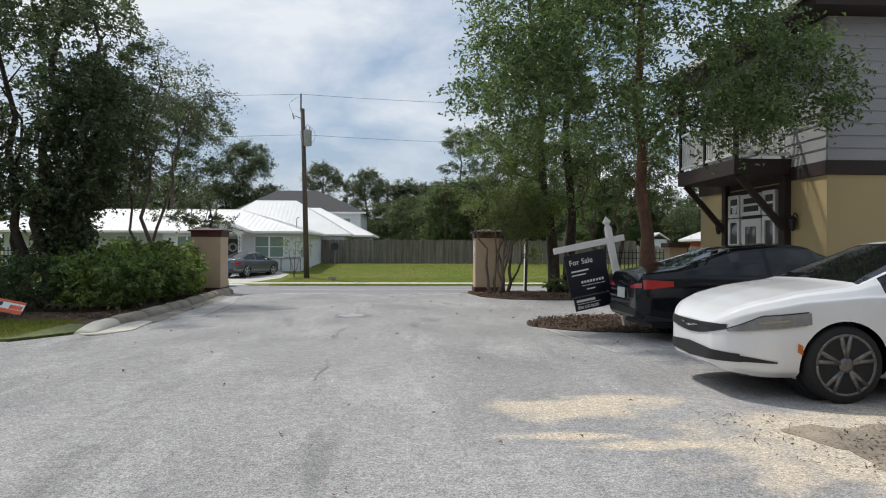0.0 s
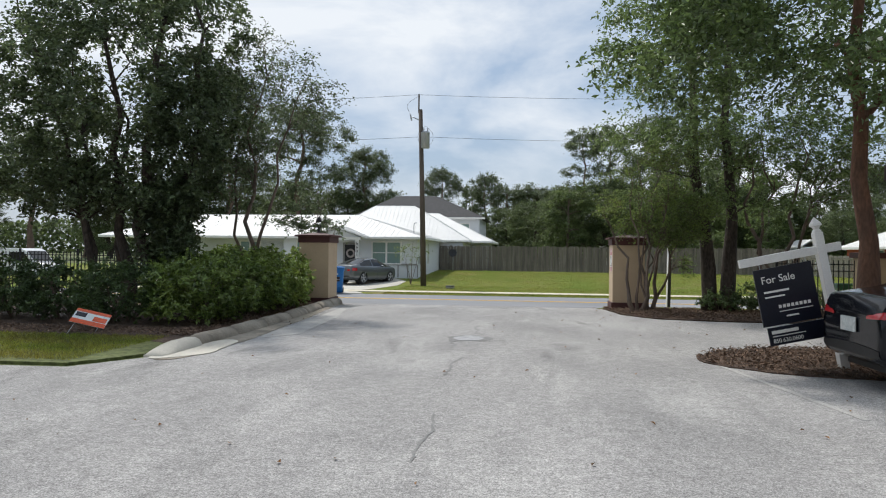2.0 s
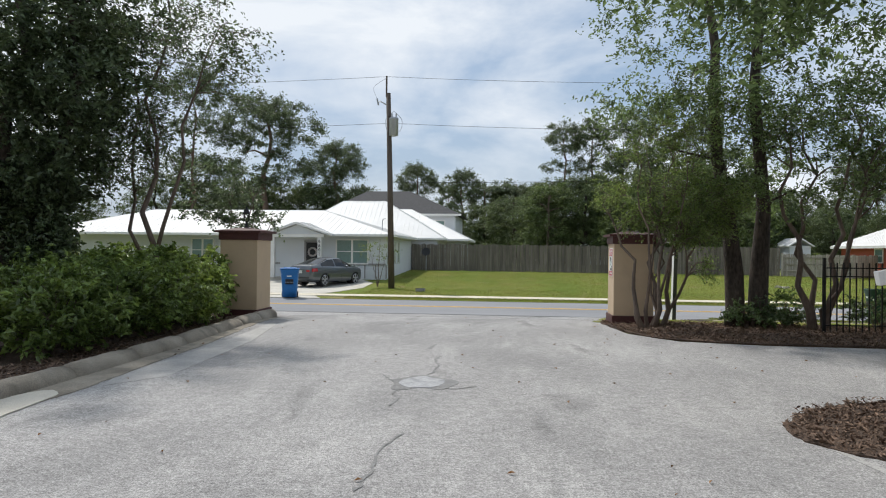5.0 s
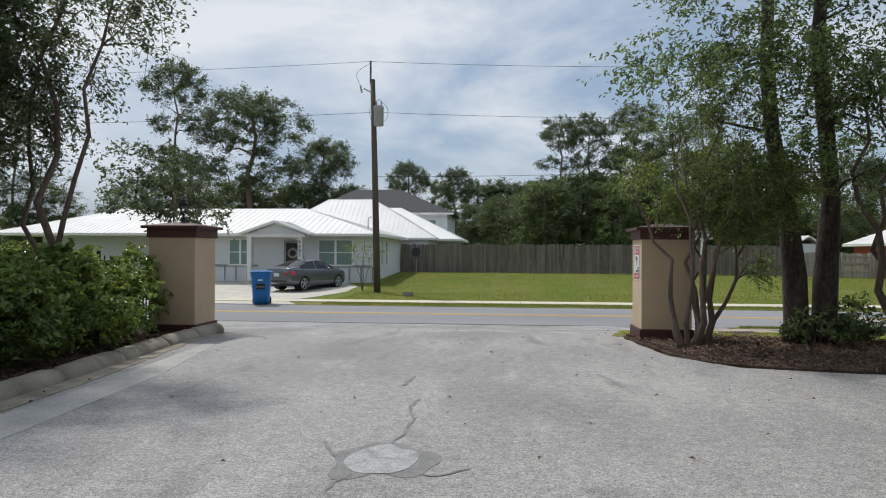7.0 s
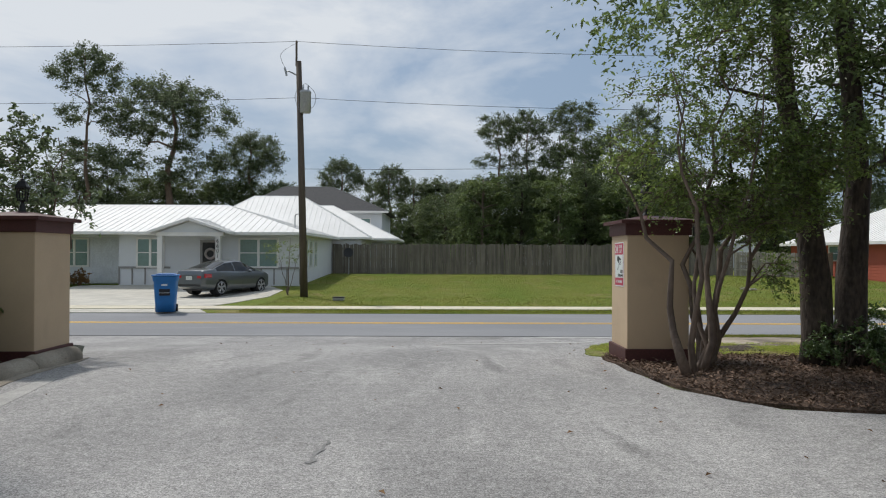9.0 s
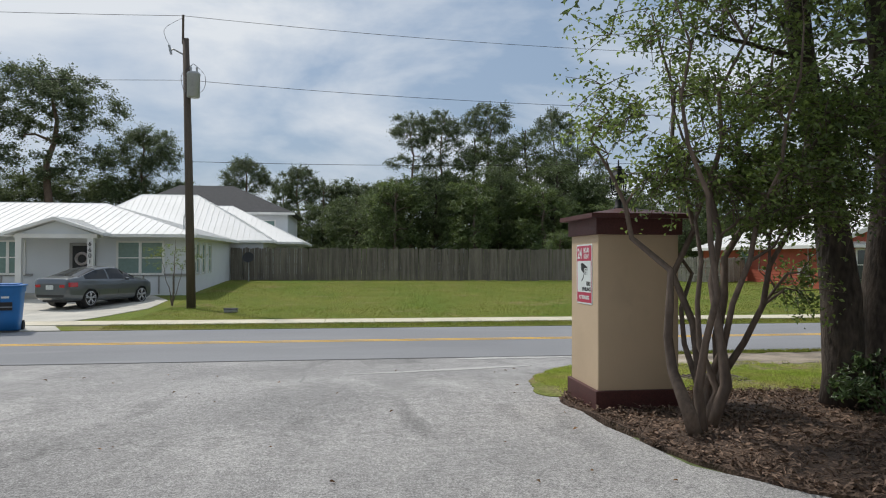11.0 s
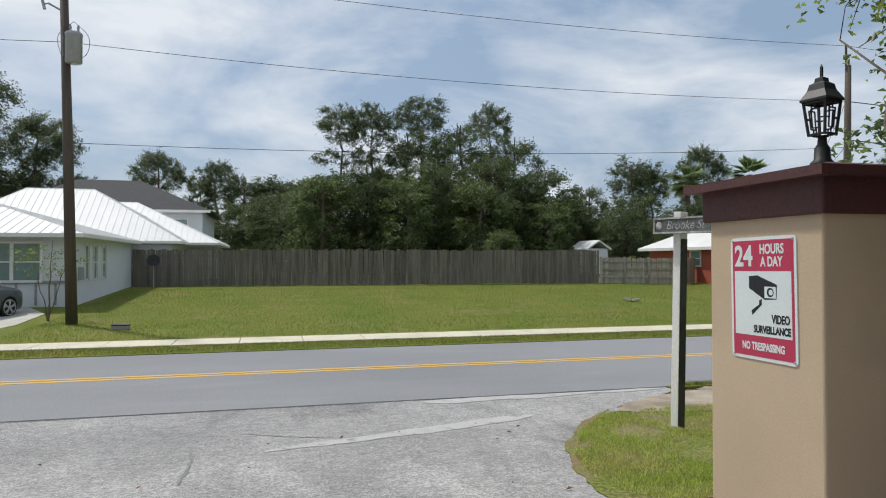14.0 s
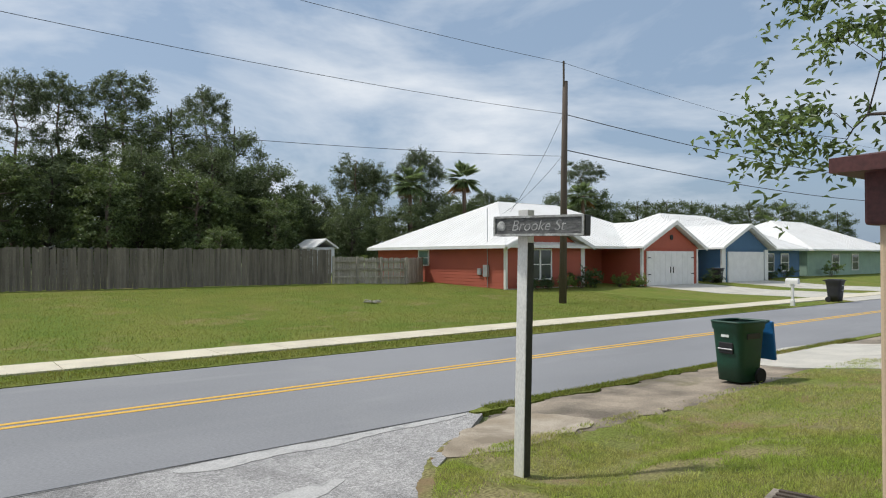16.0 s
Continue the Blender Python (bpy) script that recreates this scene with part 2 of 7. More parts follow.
M_BARK_S = mat("smooth_bark", (0.17, 0.125, 0.095), 0.8, alt=(0.095, 0.07, 0.055), scale=5, amount=0.9, fine=30, bump=0.4, stretch=(1, 1, 0.3))
M_BARK_R = mat("reddish_bark", (0.17, 0.085, 0.05), 0.9, alt=(0.1, 0.055, 0.036), scale=6, amount=0.9, fine=30, bump=0.8, bump_dist=0.015, stretch=(1, 1, 0.35))
M_BARK_P = mat("pine_bark", (0.2, 0.135, 0.1), 0.95, alt=(0.1, 0.07, 0.055), scale=3, fine=14, bump=0.7, bump_dist=0.03, stretch=(1, 1, 0.35))
M_POLE = mat("pole_wood", (0.11, 0.085, 0.065), 0.9, alt=(0.06, 0.048, 0.04), scale=2, fine=40, bump=0.4, stretch=(5, 5, 0.4))
L_DARK = leaf_mat("leaf_dark", (0.115, 0.155, 0.075), (0.08, 0.108, 0.055), 0.34, 0.38)
L_OAK = leaf_mat("leaf_mid", (0.15, 0.21, 0.08), (0.1, 0.145, 0.058), 0.4, 0.4)
L_LIGHT = leaf_mat("leaf_light", (0.19, 0.25, 0.07), (0.13, 0.17, 0.05), 0.42, 0.42)
L_YOUNG = leaf_mat("young_leaf", (0.135, 0.185, 0.065), (0.085, 0.12, 0.046), 0.34, 0.5)
L_CRAPE = leaf_mat("leaf_crape", (0.175, 0.24, 0.072), (0.1, 0.145, 0.05), 0.48, 0.36)
L_ELM = leaf_mat("leaf_elm", (0.14, 0.205, 0.075), (0.09, 0.135, 0.052), 0.26, 0.36)
L_SHRUB = leaf_mat("leaf_shrub", (0.2, 0.27, 0.075), (0.12, 0.18, 0.055), 0.35, 0.34)
L_HEDGE = leaf_mat("leaf_hedge", (0.09, 0.14, 0.05), (0.062, 0.1, 0.04), 0.3, 0.34)
# far foliage: distance haze is mixed into these lighter greens
L_PINE = leaf_mat("pine_needles", (0.13, 0.165, 0.088), (0.085, 0.11, 0.058), 0.34, 0.5)
L_WOOD = leaf_mat("far_leaf", (0.12, 0.16, 0.068), (0.078, 0.106, 0.046), 0.32, 0.55)
L_PALM = leaf_mat("palm_leaf", (0.19, 0.25, 0.11), (0.12, 0.165, 0.075), 0.4, 0.4)
L_DEAD = leaf_mat("dead_leaf", (0.22, 0.12, 0.045), (0.14, 0.08, 0.03), 0.2, 0.7)
L_BLOOM = leaf_mat("white_bloom", (0.7, 0.62, 0.6), (0.55, 0.5, 0.48), 0.3, 0.6)
M_WHITE = mat("white_paint", (0.78, 0.77, 0.74), 0.5, alt=(0.66, 0.65, 0.62), scale=2, amount=0.6, fine=60, fine_amount=0.06, bump=0.1)
M_WORN = mat("worn_white_paint", (0.84, 0.82, 0.78), 0.7, alt=(0.74, 0.72, 0.66), scale=3, amount=0.6, fine=60, fine_amount=0.1, bump=0.3, stain=((0.12, 0.11, 0.09), 4.2, 0.66, 0.72, 0.75), stretch=(1, 1, 0.5))
M_SIDING_W = mat("white_siding", (0.66, 0.68, 0.7), 0.7, alt=(0.6, 0.62, 0.64), scale=1, fine=40, fine_amount=0.06, bump=0.1)
M_TRIM_G = mat("grey_trim", (0.3, 0.29, 0.28), 0.7, fine=40, bump=0.1)
M_METALROOF = mat("white_metal_roof", (0.8, 0.79, 0.765), 0.55, 0.0, alt=(0.72, 0.71, 0.68), scale=0.7, amount=0.7, fine=14, fine_amount=0.05, bump=0.1, spec=0.35)
M_SHINGLE = mat("dark_shingle", (0.05, 0.05, 0.052), 0.9, alt=(0.035, 0.035, 0.038), scale=3, fine=20, fine_amount=0.3, bump=0.5)
M_RED = mat("red_siding", (0.4, 0.095, 0.055), 0.7, alt=(0.34, 0.08, 0.048), scale=1.2, fine=30, fine_amount=0.1, bump=0.15)
M_BLUE = mat("blue_siding", (0.06, 0.14, 0.25), 0.7, alt=(0.05, 0.115, 0.21), scale=1.2, fine=30, fine_amount=0.1, bump=0.15)
M_GREENS = mat("green_siding", (0.3, 0.42, 0.33), 0.7, scale=1.2, fine=30, fine_amount=0.1, bump=0.15)
M_GLASS = mat("window_glass", (0.2, 0.29, 0.265), 0.08, alt=(0.16, 0.24, 0.22), scale=1, fine=8, fine_amount=0.1, bump=0, spec=0.7)
M_DARKGLASS = mat("dark_window_glass", (0.07, 0.08, 0.08), 0.05, alt=(0.05, 0.056, 0.056), scale=1, fine=8, fine_amount=0.1, bump=0, spec=0.6)
M_FENCE_L = mat("pale_fence_wood", (0.44, 0.4, 0.34), 0.9, alt=(0.3, 0.27, 0.23), scale=1.2, amount=0.9, fine=20, fine_amount=0.3, bump=0.5, stretch=(6, 6, 0.6), per_object=0.2)
M_BLACK = mat("black_metal", (0.012, 0.012, 0.013), 0.55, 0.0, scale=6, fine=50, bump=0.1)
M_GREYMETAL = mat("grey_metal", (0.42, 0.43, 0.44), 0.45, 0.4, scale=3, fine=40, bump=0.05)
M_WIRE = mat("cable", (0.04, 0.04, 0.042), 0.7, bump=0)

# ---- mesh helpers ----
PROFILE = ((-900, 0.0), (20.5, 0.0), (23, -0.1), (27.0, -0.46), (28.6, -0.54), (34.5, -0.54), (36.8, -0.5), (41.8, -0.49), (45.5, -0.3), (48.5, -0.18), (56, 0.06), (62, 0.14), (120, 0.6), (3000, 1.0))


def g(y):
    for (a, za), (b, zb) in zip(PROFILE, PROFILE[1:]):
        if a <= y <= b:
            return za + (zb - za) * (y - a) / (b - a)
    return PROFILE[-1][1]


def dip(x, y):
    """A shallow swale in the grass round the drain and the sign post."""
    k = min(1.0, max(0.0, (x - 5.25) / 0.65)) * min(1.0, max(0.0, (11.5 - x) / 3.5))
    return 0.2 * k * k * (3 - 2 * k) * math.exp(-((y - 25.9) / 0.85) ** 2)


def finish(name, bm, material, parent=None, label="", smooth=False):
    me = bpy.data.meshes.new(name)
    bmesh.ops.recalc_face_normals(bm, faces=bm.faces)
    if smooth:
        for f in bm.faces:
            f.smooth = True
    bm.to_mesh(me)
    bm.free()
    me.materials.append(material)
    ob = new(name, me)
    if parent is not None:
        ob.parent = parent
    if label:
        ob["label"] = label
    return ob


def part(name, bm, material, parent, label="", smooth=False):
    return finish(name, bm, material, parent, label, smooth)


def empty(name, x, y, z, rz=0.0, label="", category="", group=""):
    ob = new(name)
    ob.empty_display_size = 0.2
    ob.matrix_basis = pose(x, y, z, 0, 0, rz)
    return tagged(ob, label, category, group)


def box(bm, x0, x1, y0, y1, z0, z1, bevel=0.0, m=None):
    r = bmesh.ops.create_cube(bm, size=1)
    v = r["verts"]
    bmesh.ops.transform(bm, matrix=Matrix.Translation(((x0 + x1) / 2, (y0 + y1) / 2, (z0 + z1) / 2)) @ Matrix.Diagonal((x1 - x0, y1 - y0, z1 - z0, 1)), verts=v)
    if bevel:
        e = list({e for a in v for e in a.link_edges})
        r = bmesh.ops.bevel(bm, geom=e, offset=bevel, segments=2, affect="EDGES", profile=0.5)
        v = r["verts"]
    if m is not None:
        bmesh.ops.transform(bm, matrix=m, verts=list({a for a in v if a.is_valid}))
    return bm


def boxed(*a, **k):
    return box(bmesh.new(), *a, **k)


def tube(bm, pts, radii, sides=8, cap=True):
    """A tapered round bar along the points."""
    pts = [Vector(p) for p in pts]
    rings, up = [], None
    for i, p in enumerate(pts):
        d = (pts[min(i + 1, len(pts) - 1)] - pts[max(i - 1, 0)]).normalized()
        if up is None:
            up = d.orthogonal().normalized()
        else:
            up = (up - d * up.dot(d))
            up = up.normalized() if up.length > 1e-5 else d.orthogonal().normalized()
        s = d.cross(up)
        r = radii[i] if hasattr(radii, "__len__") else radii
        rings.append([bm.verts.new(p + (up * math.cos(2 * math.pi * k / sides) + s * math.sin(2 * math.pi * k / sides)) * r) for k in range(sides)])
    for a, b in zip(rings, rings[1:]):
        for k in range(sides):
            bm.faces.new((a[k], a[(k + 1) % sides], b[(k + 1) % sides], b[k]))
    if cap:
        bm.faces.new(rings[0][::-1])
        bm.faces.new(rings[-1])
    return bm


def lathe(bm, profile, sides=16, m=None):
    """Turns (radius, z) pairs round the z axis."""
    rings = []
    for r, z in profile:
        ring = []
        for k in range(sides):
            p = Vector((max(r, 0.0005) * math.cos(2 * math.pi * k / sides), max(r, 0.0005) * math.sin(2 * math.pi * k / sides), z))
            ring.append(bm.verts.new(m @ p if m is not None else p))
        rings.append(ring)
    for a, b in zip(rings, rings[1:]):
        for k in range(sides):
            bm.faces.new((a[k], a[(k + 1) % sides], b[(k + 1) % sides], b[k]))
    bm.faces.new(rings[0][::-1])
    bm.faces.new(rings[-1])
    return bm


def prism(bm, poly, y0, y1, m=None):
    """A polygon of (x, z) pairs drawn from y0 to y1."""
    a = [bm.verts.new((x, y0, z)) for x, z in poly]
    b = [bm.verts.new((x, y1, z)) for x, z in poly]
    bm.faces.new(a)
    bm.faces.new(b[::-1])
    for i in range(len(poly)):
        j = (i + 1) % len(poly)
        bm.faces.new((a[i], b[i], b[j], a[j]))
    if m is not None:
        bmesh.ops.transform(bm, matrix=m, verts=a + b)
    return bm


def soften(outline, amp, seed=1.0, n=7):
    """Rounds an outline and makes its edge ragged."""
    k = len(outline)
    pts = []
    for i in range(k):
        a, b, c, d = [Vector((*outline[(i + j - 1) % k], 0)) for j in range(4)]
        m = max(2, min(30, int((c - b).length / 0.07))) if (c - b).length < 6 else n
        for s in range(m):
            t = s / m
            v = 0.5 * ((2 * b) + (c - a) * t + (2 * a - 5 * b + 4 * c - d) * t * t + (3 * b - a - 3 * c + d) * t ** 3) if (c - b).length < 6 and (b - a).length < 6 and (d - c).length < 6 else b.lerp(c, t)
            e = Vector((noise.noise(Vector((v.x * 2.1, v.y * 2.1, seed))) + 0.7 * noise.noise(Vector((v.x * 7, v.y * 7, seed))), noise.noise(Vector((v.x * 2.1, v.y * 2.1, seed + 9))) + 0.7 * noise.noise(Vector((v.x * 7, v.y * 7, seed + 9))), 0))
            v = v + e * amp
            pts.append((v.x, v.y))
    return pts


def sheet(name, outline, lift, material, kind="structure", label="", category="", step=None, wobble=0.0, ragged=0.0):
    """A ground covering with the given outline, laid on the terrain; its rim turns down into the ground."""
    if ragged:
        outline = soften(outline, ragged)
    bm = bmesh.new()
    vs = [bm.verts.new((x, y, 0)) for x, y in outline]
    bm.faces.new(vs)
    ys = sorted({p[0] for p in PROFILE if min(y for _, y in outline) < p[0] < max(y for _, y in outline)})
    if step:
        lo, hi = min(y for _, y in outline), max(y for _, y in outline)
        ys = sorted(set(ys) | set(np.arange(lo + step, hi, step)))
        xs = np.arange(min(x for x, _ in outline) + step, max(x for x, _ in outline), step)
    for y in ys:
        bmesh.ops.bisect_plane(bm, geom=bm.verts[:] + bm.edges[:] + bm.faces[:], plane_co=(0, y, 0), plane_no=(0, 1, 0))
    if step:
        for x in xs:
            bmesh.ops.bisect_plane(bm, geom=bm.verts[:] + bm.edges[:] + bm.faces[:], plane_co=(x, 0, 0), plane_no=(1, 0, 0))
    bmesh.ops.triangulate(bm, faces=[f for f in bm.faces if len(f.verts) > 4])
    for f in bm.faces:
        if f.normal.z < 0:
            f.normal_flip()
    for v in bm.verts:
        rim = any(len(e.link_faces) == 1 for e in v.link_edges)
        v.co.z = g(v.co.y) - (dip(v.co.x, v.co.y) if name in ('lawn_island', 'dirt_verge', 'concrete_apron') else 0) + lift + (0 if rim or not wobble else wobble * (noise.noise(v.co * 1.7) + 0.5 * noise.noise(v.co * 5)) + wobble * 0.6)
    rim = [e for e in bm.edges if len(e.link_faces) == 1]
    r = bmesh.ops.extrude_edge_only(bm, edges=rim)
    for v in r["geom"]:
        if isinstance(v, bmesh.types.BMVert):
            v.co.z -= lift + 0.28
    ob = finish(name, bm, material)
    return tagged(ob, label, category, kind=kind)


def smooth_line(pts, n=8):
    """Points along a Catmull-Rom curve through pts."""
    out = []
    p = [Vector(pts[0])] + [Vector(q) for q in pts] + [Vector(pts[-1])]
    for i in range(1, len(p) - 2):
        for k in range(n):
            t = k / n
            a, b, c, d = p[i - 1:i + 3]
            out.append(0.5 * ((2 * b) + (c - a) * t + (2 * a - 5 * b + 4 * c - d) * t * t + (3 * b - a - 3 * c + d) * t ** 3))
    out.append(Vector(pts[-1]))
    return out


def quads(name, centers, normals, sizes, aspect, material, parent=None, rng=None, fold=0.25):
    """One mesh of many small leaves, each a kinked pair of triangles."""
    n = len(centers)
    rng = rng or np.random.default_rng(1)
    nn = normals / (np.linalg.norm(normals, axis=1, keepdims=True) + 1e-9)
    ref = rng.normal(size=(n, 3))
    u = np.cross(nn, ref)
    u /= np.linalg.norm(u, axis=1, keepdims=True) + 1e-9
    v = np.cross(nn, u)
    s = sizes[:, None]
    p0, p2 = centers - u * s * 0.5, centers + u * s * 0.5
    p1 = centers + v * s * 0.5 * aspect + nn * s * fold
    p3 = centers - v * s * 0.5 * aspect + nn * s * fold
    co = np.stack([p0, p1, p2, p3], axis=1).reshape(-1, 3).astype(np.float32)
    idx = np.arange(n, dtype=np.int32)[:, None] * 4
    tri = np.concatenate([idx, idx + 1, idx + 2, idx, idx + 2, idx + 3], axis=1).reshape(-1)
    me = bpy.data.meshes.new(name)
    me.vertices.add(n * 4)
    me.vertices.foreach_set("co", co.ravel())
    me.loops.add(n * 6)
    me.loops.foreach_set("vertex_index", tri.astype(np.int32))
    me.polygons.add(n * 2)
    me.polygons.foreach_set("loop_start", np.arange(0, n * 6, 3, dtype=np.int32))
    me.update(calc_edges=True)
    me.materials.append(material)
    ob = new(name, me)
    if parent is not None:
        ob.parent = parent
    return ob


def tree(name, label, x, y, stems, crowns, leaf, bark, seed, per=70, spread=0.45, size=0.08, aspect=0.45, droop=0.0, limb=0.035, category="tree", flat=1.0, trunk_name="trunk", ground=None, twigs=False, wiggle=1.0):
    """stems: [(base dx, dy, top dx, dy, top z, radius)]; crowns: [(dx, dy, z, rx, ry, rz, clusters)].
    Limbs run from the stems to clusters of leaves in the crowns."""
    rng = np.random.default_rng(seed)
    root = empty(name, x, y, (g(y) if ground is None else ground) - 0.03, 0, label, category)
    bm = bmesh.new()
    lines = []
    for bx, by, tx, ty, tz, r in stems:
        k = 9
        jit = rng.normal(size=(k + 1, 2)) * 0.035 * wiggle * tz / 3
        pts = [Vector((bx + (tx - bx) * (i / k) ** 1.15 + (jit[i, 0] if 0 < i else 0), by + (ty - by) * (i / k) ** 1.15 + (jit[i, 1] if 0 < i else 0), tz * i / k)) for i in range(k + 1)]
        rad = [r * (1.5 if i == 0 else 1.12 if i == 1 else 1 - 0.8 * i / k) for i in range(k + 1)]
        pts.insert(1, pts[0].lerp(pts[1], 0.35))
        rad.insert(1, r * 1.15)
        tube(bm, pts, rad, 10)
        lines.append((pts, rad))
    cs, ns, targets = [], [], []
    for cx, cy, cz, rx, ry, rz, m in crowns:
        d = rng.normal(size=(m, 3))
        d /= np.linalg.norm(d, axis=1, keepdims=True)
        c = np.array([cx, cy, cz]) + d * np.array([rx, ry, rz]) * rng.uniform(0.2, 1, (m, 1)) ** 0.5
        c[:, 2] = np.maximum(c[:, 2], 0.3)
        targets.append(c)
    targets = np.concatenate(targets)
    mid_z = float(targets[:, 2].mean())
    nodes = np.array([tuple(q) for pts, rad in lines for q in pts[2:]])
    nrad = np.array([r for pts, rad in lines for r in rad[2:]])
    order = np.argsort([np.min(np.linalg.norm(nodes - c, axis=1)) for c in targets])
    for c in targets[order]:
        cv = Vector(c)
        w = np.linalg.norm(nodes - c, axis=1) + np.maximum(0, nodes[:, 2] - c[2] + 0.15) * 2.0
        i = int(np.argmin(w))
        q, r0 = Vector(nodes[i]), min(nrad[i] * 0.72, limb)
        ln = (cv - q).length
        mid = q.lerp(cv, 0.5) + Vector((0, 0, 0.13 * ln * (1 - 2 * droop))) + Vector(rng.normal(size=3) * 0.09 * ln)
        line = [q, q.lerp(mid, 0.55), mid, mid.lerp(cv, 0.6) + Vector(rng.normal(size=3) * 0.05 * ln), cv]
        rads = [r0, r0 * 0.85, r0 * 0.7, r0 * 0.55, r0 * 0.35]
        tube(bm, line, rads, 5 if r0 > 0.012 else 3, False)
        nodes = np.concatenate([nodes, [tuple(a) for a in line[1:]]])
        nrad = np.concatenate([nrad, rads[1:]])
        # leafy twigs fan outward from the end of the limb
        k = int(per * rng.uniform(0.5, 1.5))
        nt = max(3, k // 11)
        out = np.array([c[0], c[1], 0.25 * (c[2] - mid_z)])
        out /= np.linalg.norm(out) + 1e-6
        tw = rng.normal(size=(nt, 3)) * np.array([0.85, 0.85, 0.6 * flat]) + out * 0.75
        tw[:, 2] += 0.2 - 1.3 * droop
        tw /= np.linalg.norm(tw, axis=1, keepdims=True)
        tl = spread * 2.1 * rng.uniform(0.55, 1.25, nt)
        pick = rng.integers(0, nt, k)
        along = rng.uniform(0.05, 1, (k, 1)) ** 0.8
        off = tw[pick] * tl[pick][:, None] * along + rng.normal(size=(k, 3)) * spread * 0.17
        off[:, 2] -= (0.18 + 0.9 * droop) * spread * along[:, 0] ** 2
        cs.append(c + off)
        nv = rng.normal(size=(k, 3)) * 0.55 + out * 0.3
        nv[:, 2] += 0.8
        ns.append(nv)
        if twigs:
            for d, ln_ in zip(tw[::2], tl[::2]):
                e = cv + Vector(d) * ln_ * 0.85
                e.z -= (0.18 + 0.9 * droop) * spread * 0.7
                tube(bm, [cv, cv.lerp(e, 0.5) + Vector((0, 0, 0.04 * ln_)), e], [0.006, 0.004, 0.002], 3, False)
    part(trunk_name, bm, bark, root, smooth=True)
    c, nv = np.concatenate(cs), np.concatenate(ns)
    c[:, 2] = np.maximum(c[:, 2], 0.06)
    quads("crown", c, nv, size * rng.uniform(0.6, 1.35, len(c)), aspect, leaf, root, rng)
    return root


# ---- ground, drive, road ----
bm = bmesh.new()
xs = [-2500, -600, -200, -80, -40, -20, 0, 20, 40, 80, 200, 600, 2500]
ys = [-2500, -600, -150, -40, -10, 5, 15] + [p[0] for p in PROFILE[1:-1]] + [200, 600, 2500]
rows = [[bm.verts.new((x, y, g(y) - (0.26 if 22 < y < 28.5 else 0.02))) for x in xs] for y in ys]
for a, b in zip(rows, rows[1:]):
    for i in range(len(xs) - 1):
        bm.faces.new((a[i], a[i + 1], b[i + 1], b[i]))
ground = tagged(finish("ground", bm, M_FIELD), "grassy ground reaching the horizon", "ground", kind="structure")

drive_line = [(-3.58, 11.61), (-3.58, 14.25), (-3.63, 17.05), (-3.82, 19.15), (-3.97, 22.14), (-5.4, 25.0), (-8.0, 27.5), (-11, 28.3)]
sheet("driveway", [(-30, -25), (30, -25), (30, 18.3), (8, 18.4), (5.6, 18.45), (4.3, 18.75), (3.6, 19.7), (3.45, 20.9), (3.5, 22.0), (3.55, 23.4), (3.9, 24.6), (4.5, 25.7), (5.2, 26.6), (6.3, 27.5), (7.4, 28.4), (7.4, 28.66), (-11, 28.66)] + [p for p in drive_line[::-1][1:]] + [(-4.12, 10.72), (-30, 9.4)], 0.0, M_ASPHALT, label="sun-bleached grey asphalt driveway with pale worn patches", category="driveway")
sheet("road", [(-300, 28.62), (300, 28.62), (300, 34.55), (-300, 34.55)], 0.012, M_ROAD, label="grey asphalt two-lane road", category="road")
for y in (31.5, 31.72):
    sheet("road_line", [(-300, y - 0.055), (300, y - 0.055), (300, y + 0.055), (-300, y + 0.055)], 0.017, M_YELLOW, label="yellow painted centre line on the road", category="road marking")
sheet("lawn", [(-300, 34.6), (300, 34.6), (300, 62), (-300, 62)], 0.02, M_GRASS, label="mown green lawn across the road", category="lawn")
slab = 1.5
bm_proto = None
for i in range(60):
    x = -22 + i * slab
    b = boxed(x + 0.008, x + slab - 0.008, 35.65, 36.85, g(36.2) - 0.05, g(36.2) + 0.05, 0.008)
    ob = finish("sidewalk_slab", b, M_WALK)
    if bm_proto is None:
        bm_proto = tagged(empty("sidewalk", 0, 0, 0), "pale concrete sidewalk slabs beside the road", "sidewalk")
        bm_proto["kind"] = "structure"
    ob.parent = bm_proto
# grassy verge and island by the sign post
sheet("lawn_island", [(3.47, 22.45), (3.47, 23.4), (3.82, 24.62), (4.41, 25.74), (5.1, 26.66), (6.2, 27.5), (7.2, 26.9), (8.5, 26.85), (10, 26.75), (14.2, 27.1), (60, 27.2), (60, 20.0), (9.5, 21.6), (5.2, 22.3)], 0.01, M_TURF, ragged=0.05, label="short green grass beside the drive", category="grass", step=0.6, wobble=0.02)
sheet("dirt_verge", [(6.4, 27.3), (7.2, 26.85), (8.5, 26.8), (10, 26.7), (12, 26.6), (14.4, 27.0), (60, 27.1), (60, 28.4), (13, 28.5), (9, 28.45), (7.5, 28.2)], 0.013, M_DIRT, ragged=0.22, label="bare trampled dirt along the road edge", category="dirt", step=0.5, wobble=0.006)
sheet("verge_grass", [(7.6, 28.4), (9, 28.46), (13, 28.5), (60, 28.4), (60, 28.74), (13, 28.78), (9, 28.72), (7.4, 28.66)], 0.024, M_GRASS, ragged=0.1, label="thin grass strip at the road edge", category="grass")
sheet("concrete_apron", [(5.65, 26.95), (7.0, 26.85), (8.0, 27.0), (7.9, 27.55), (7.4, 28.0), (6.3, 27.55)], 0.03, M_SLAB, ragged=0.1, step=0.4, label="small worn concrete slab at the corner", category="slab")
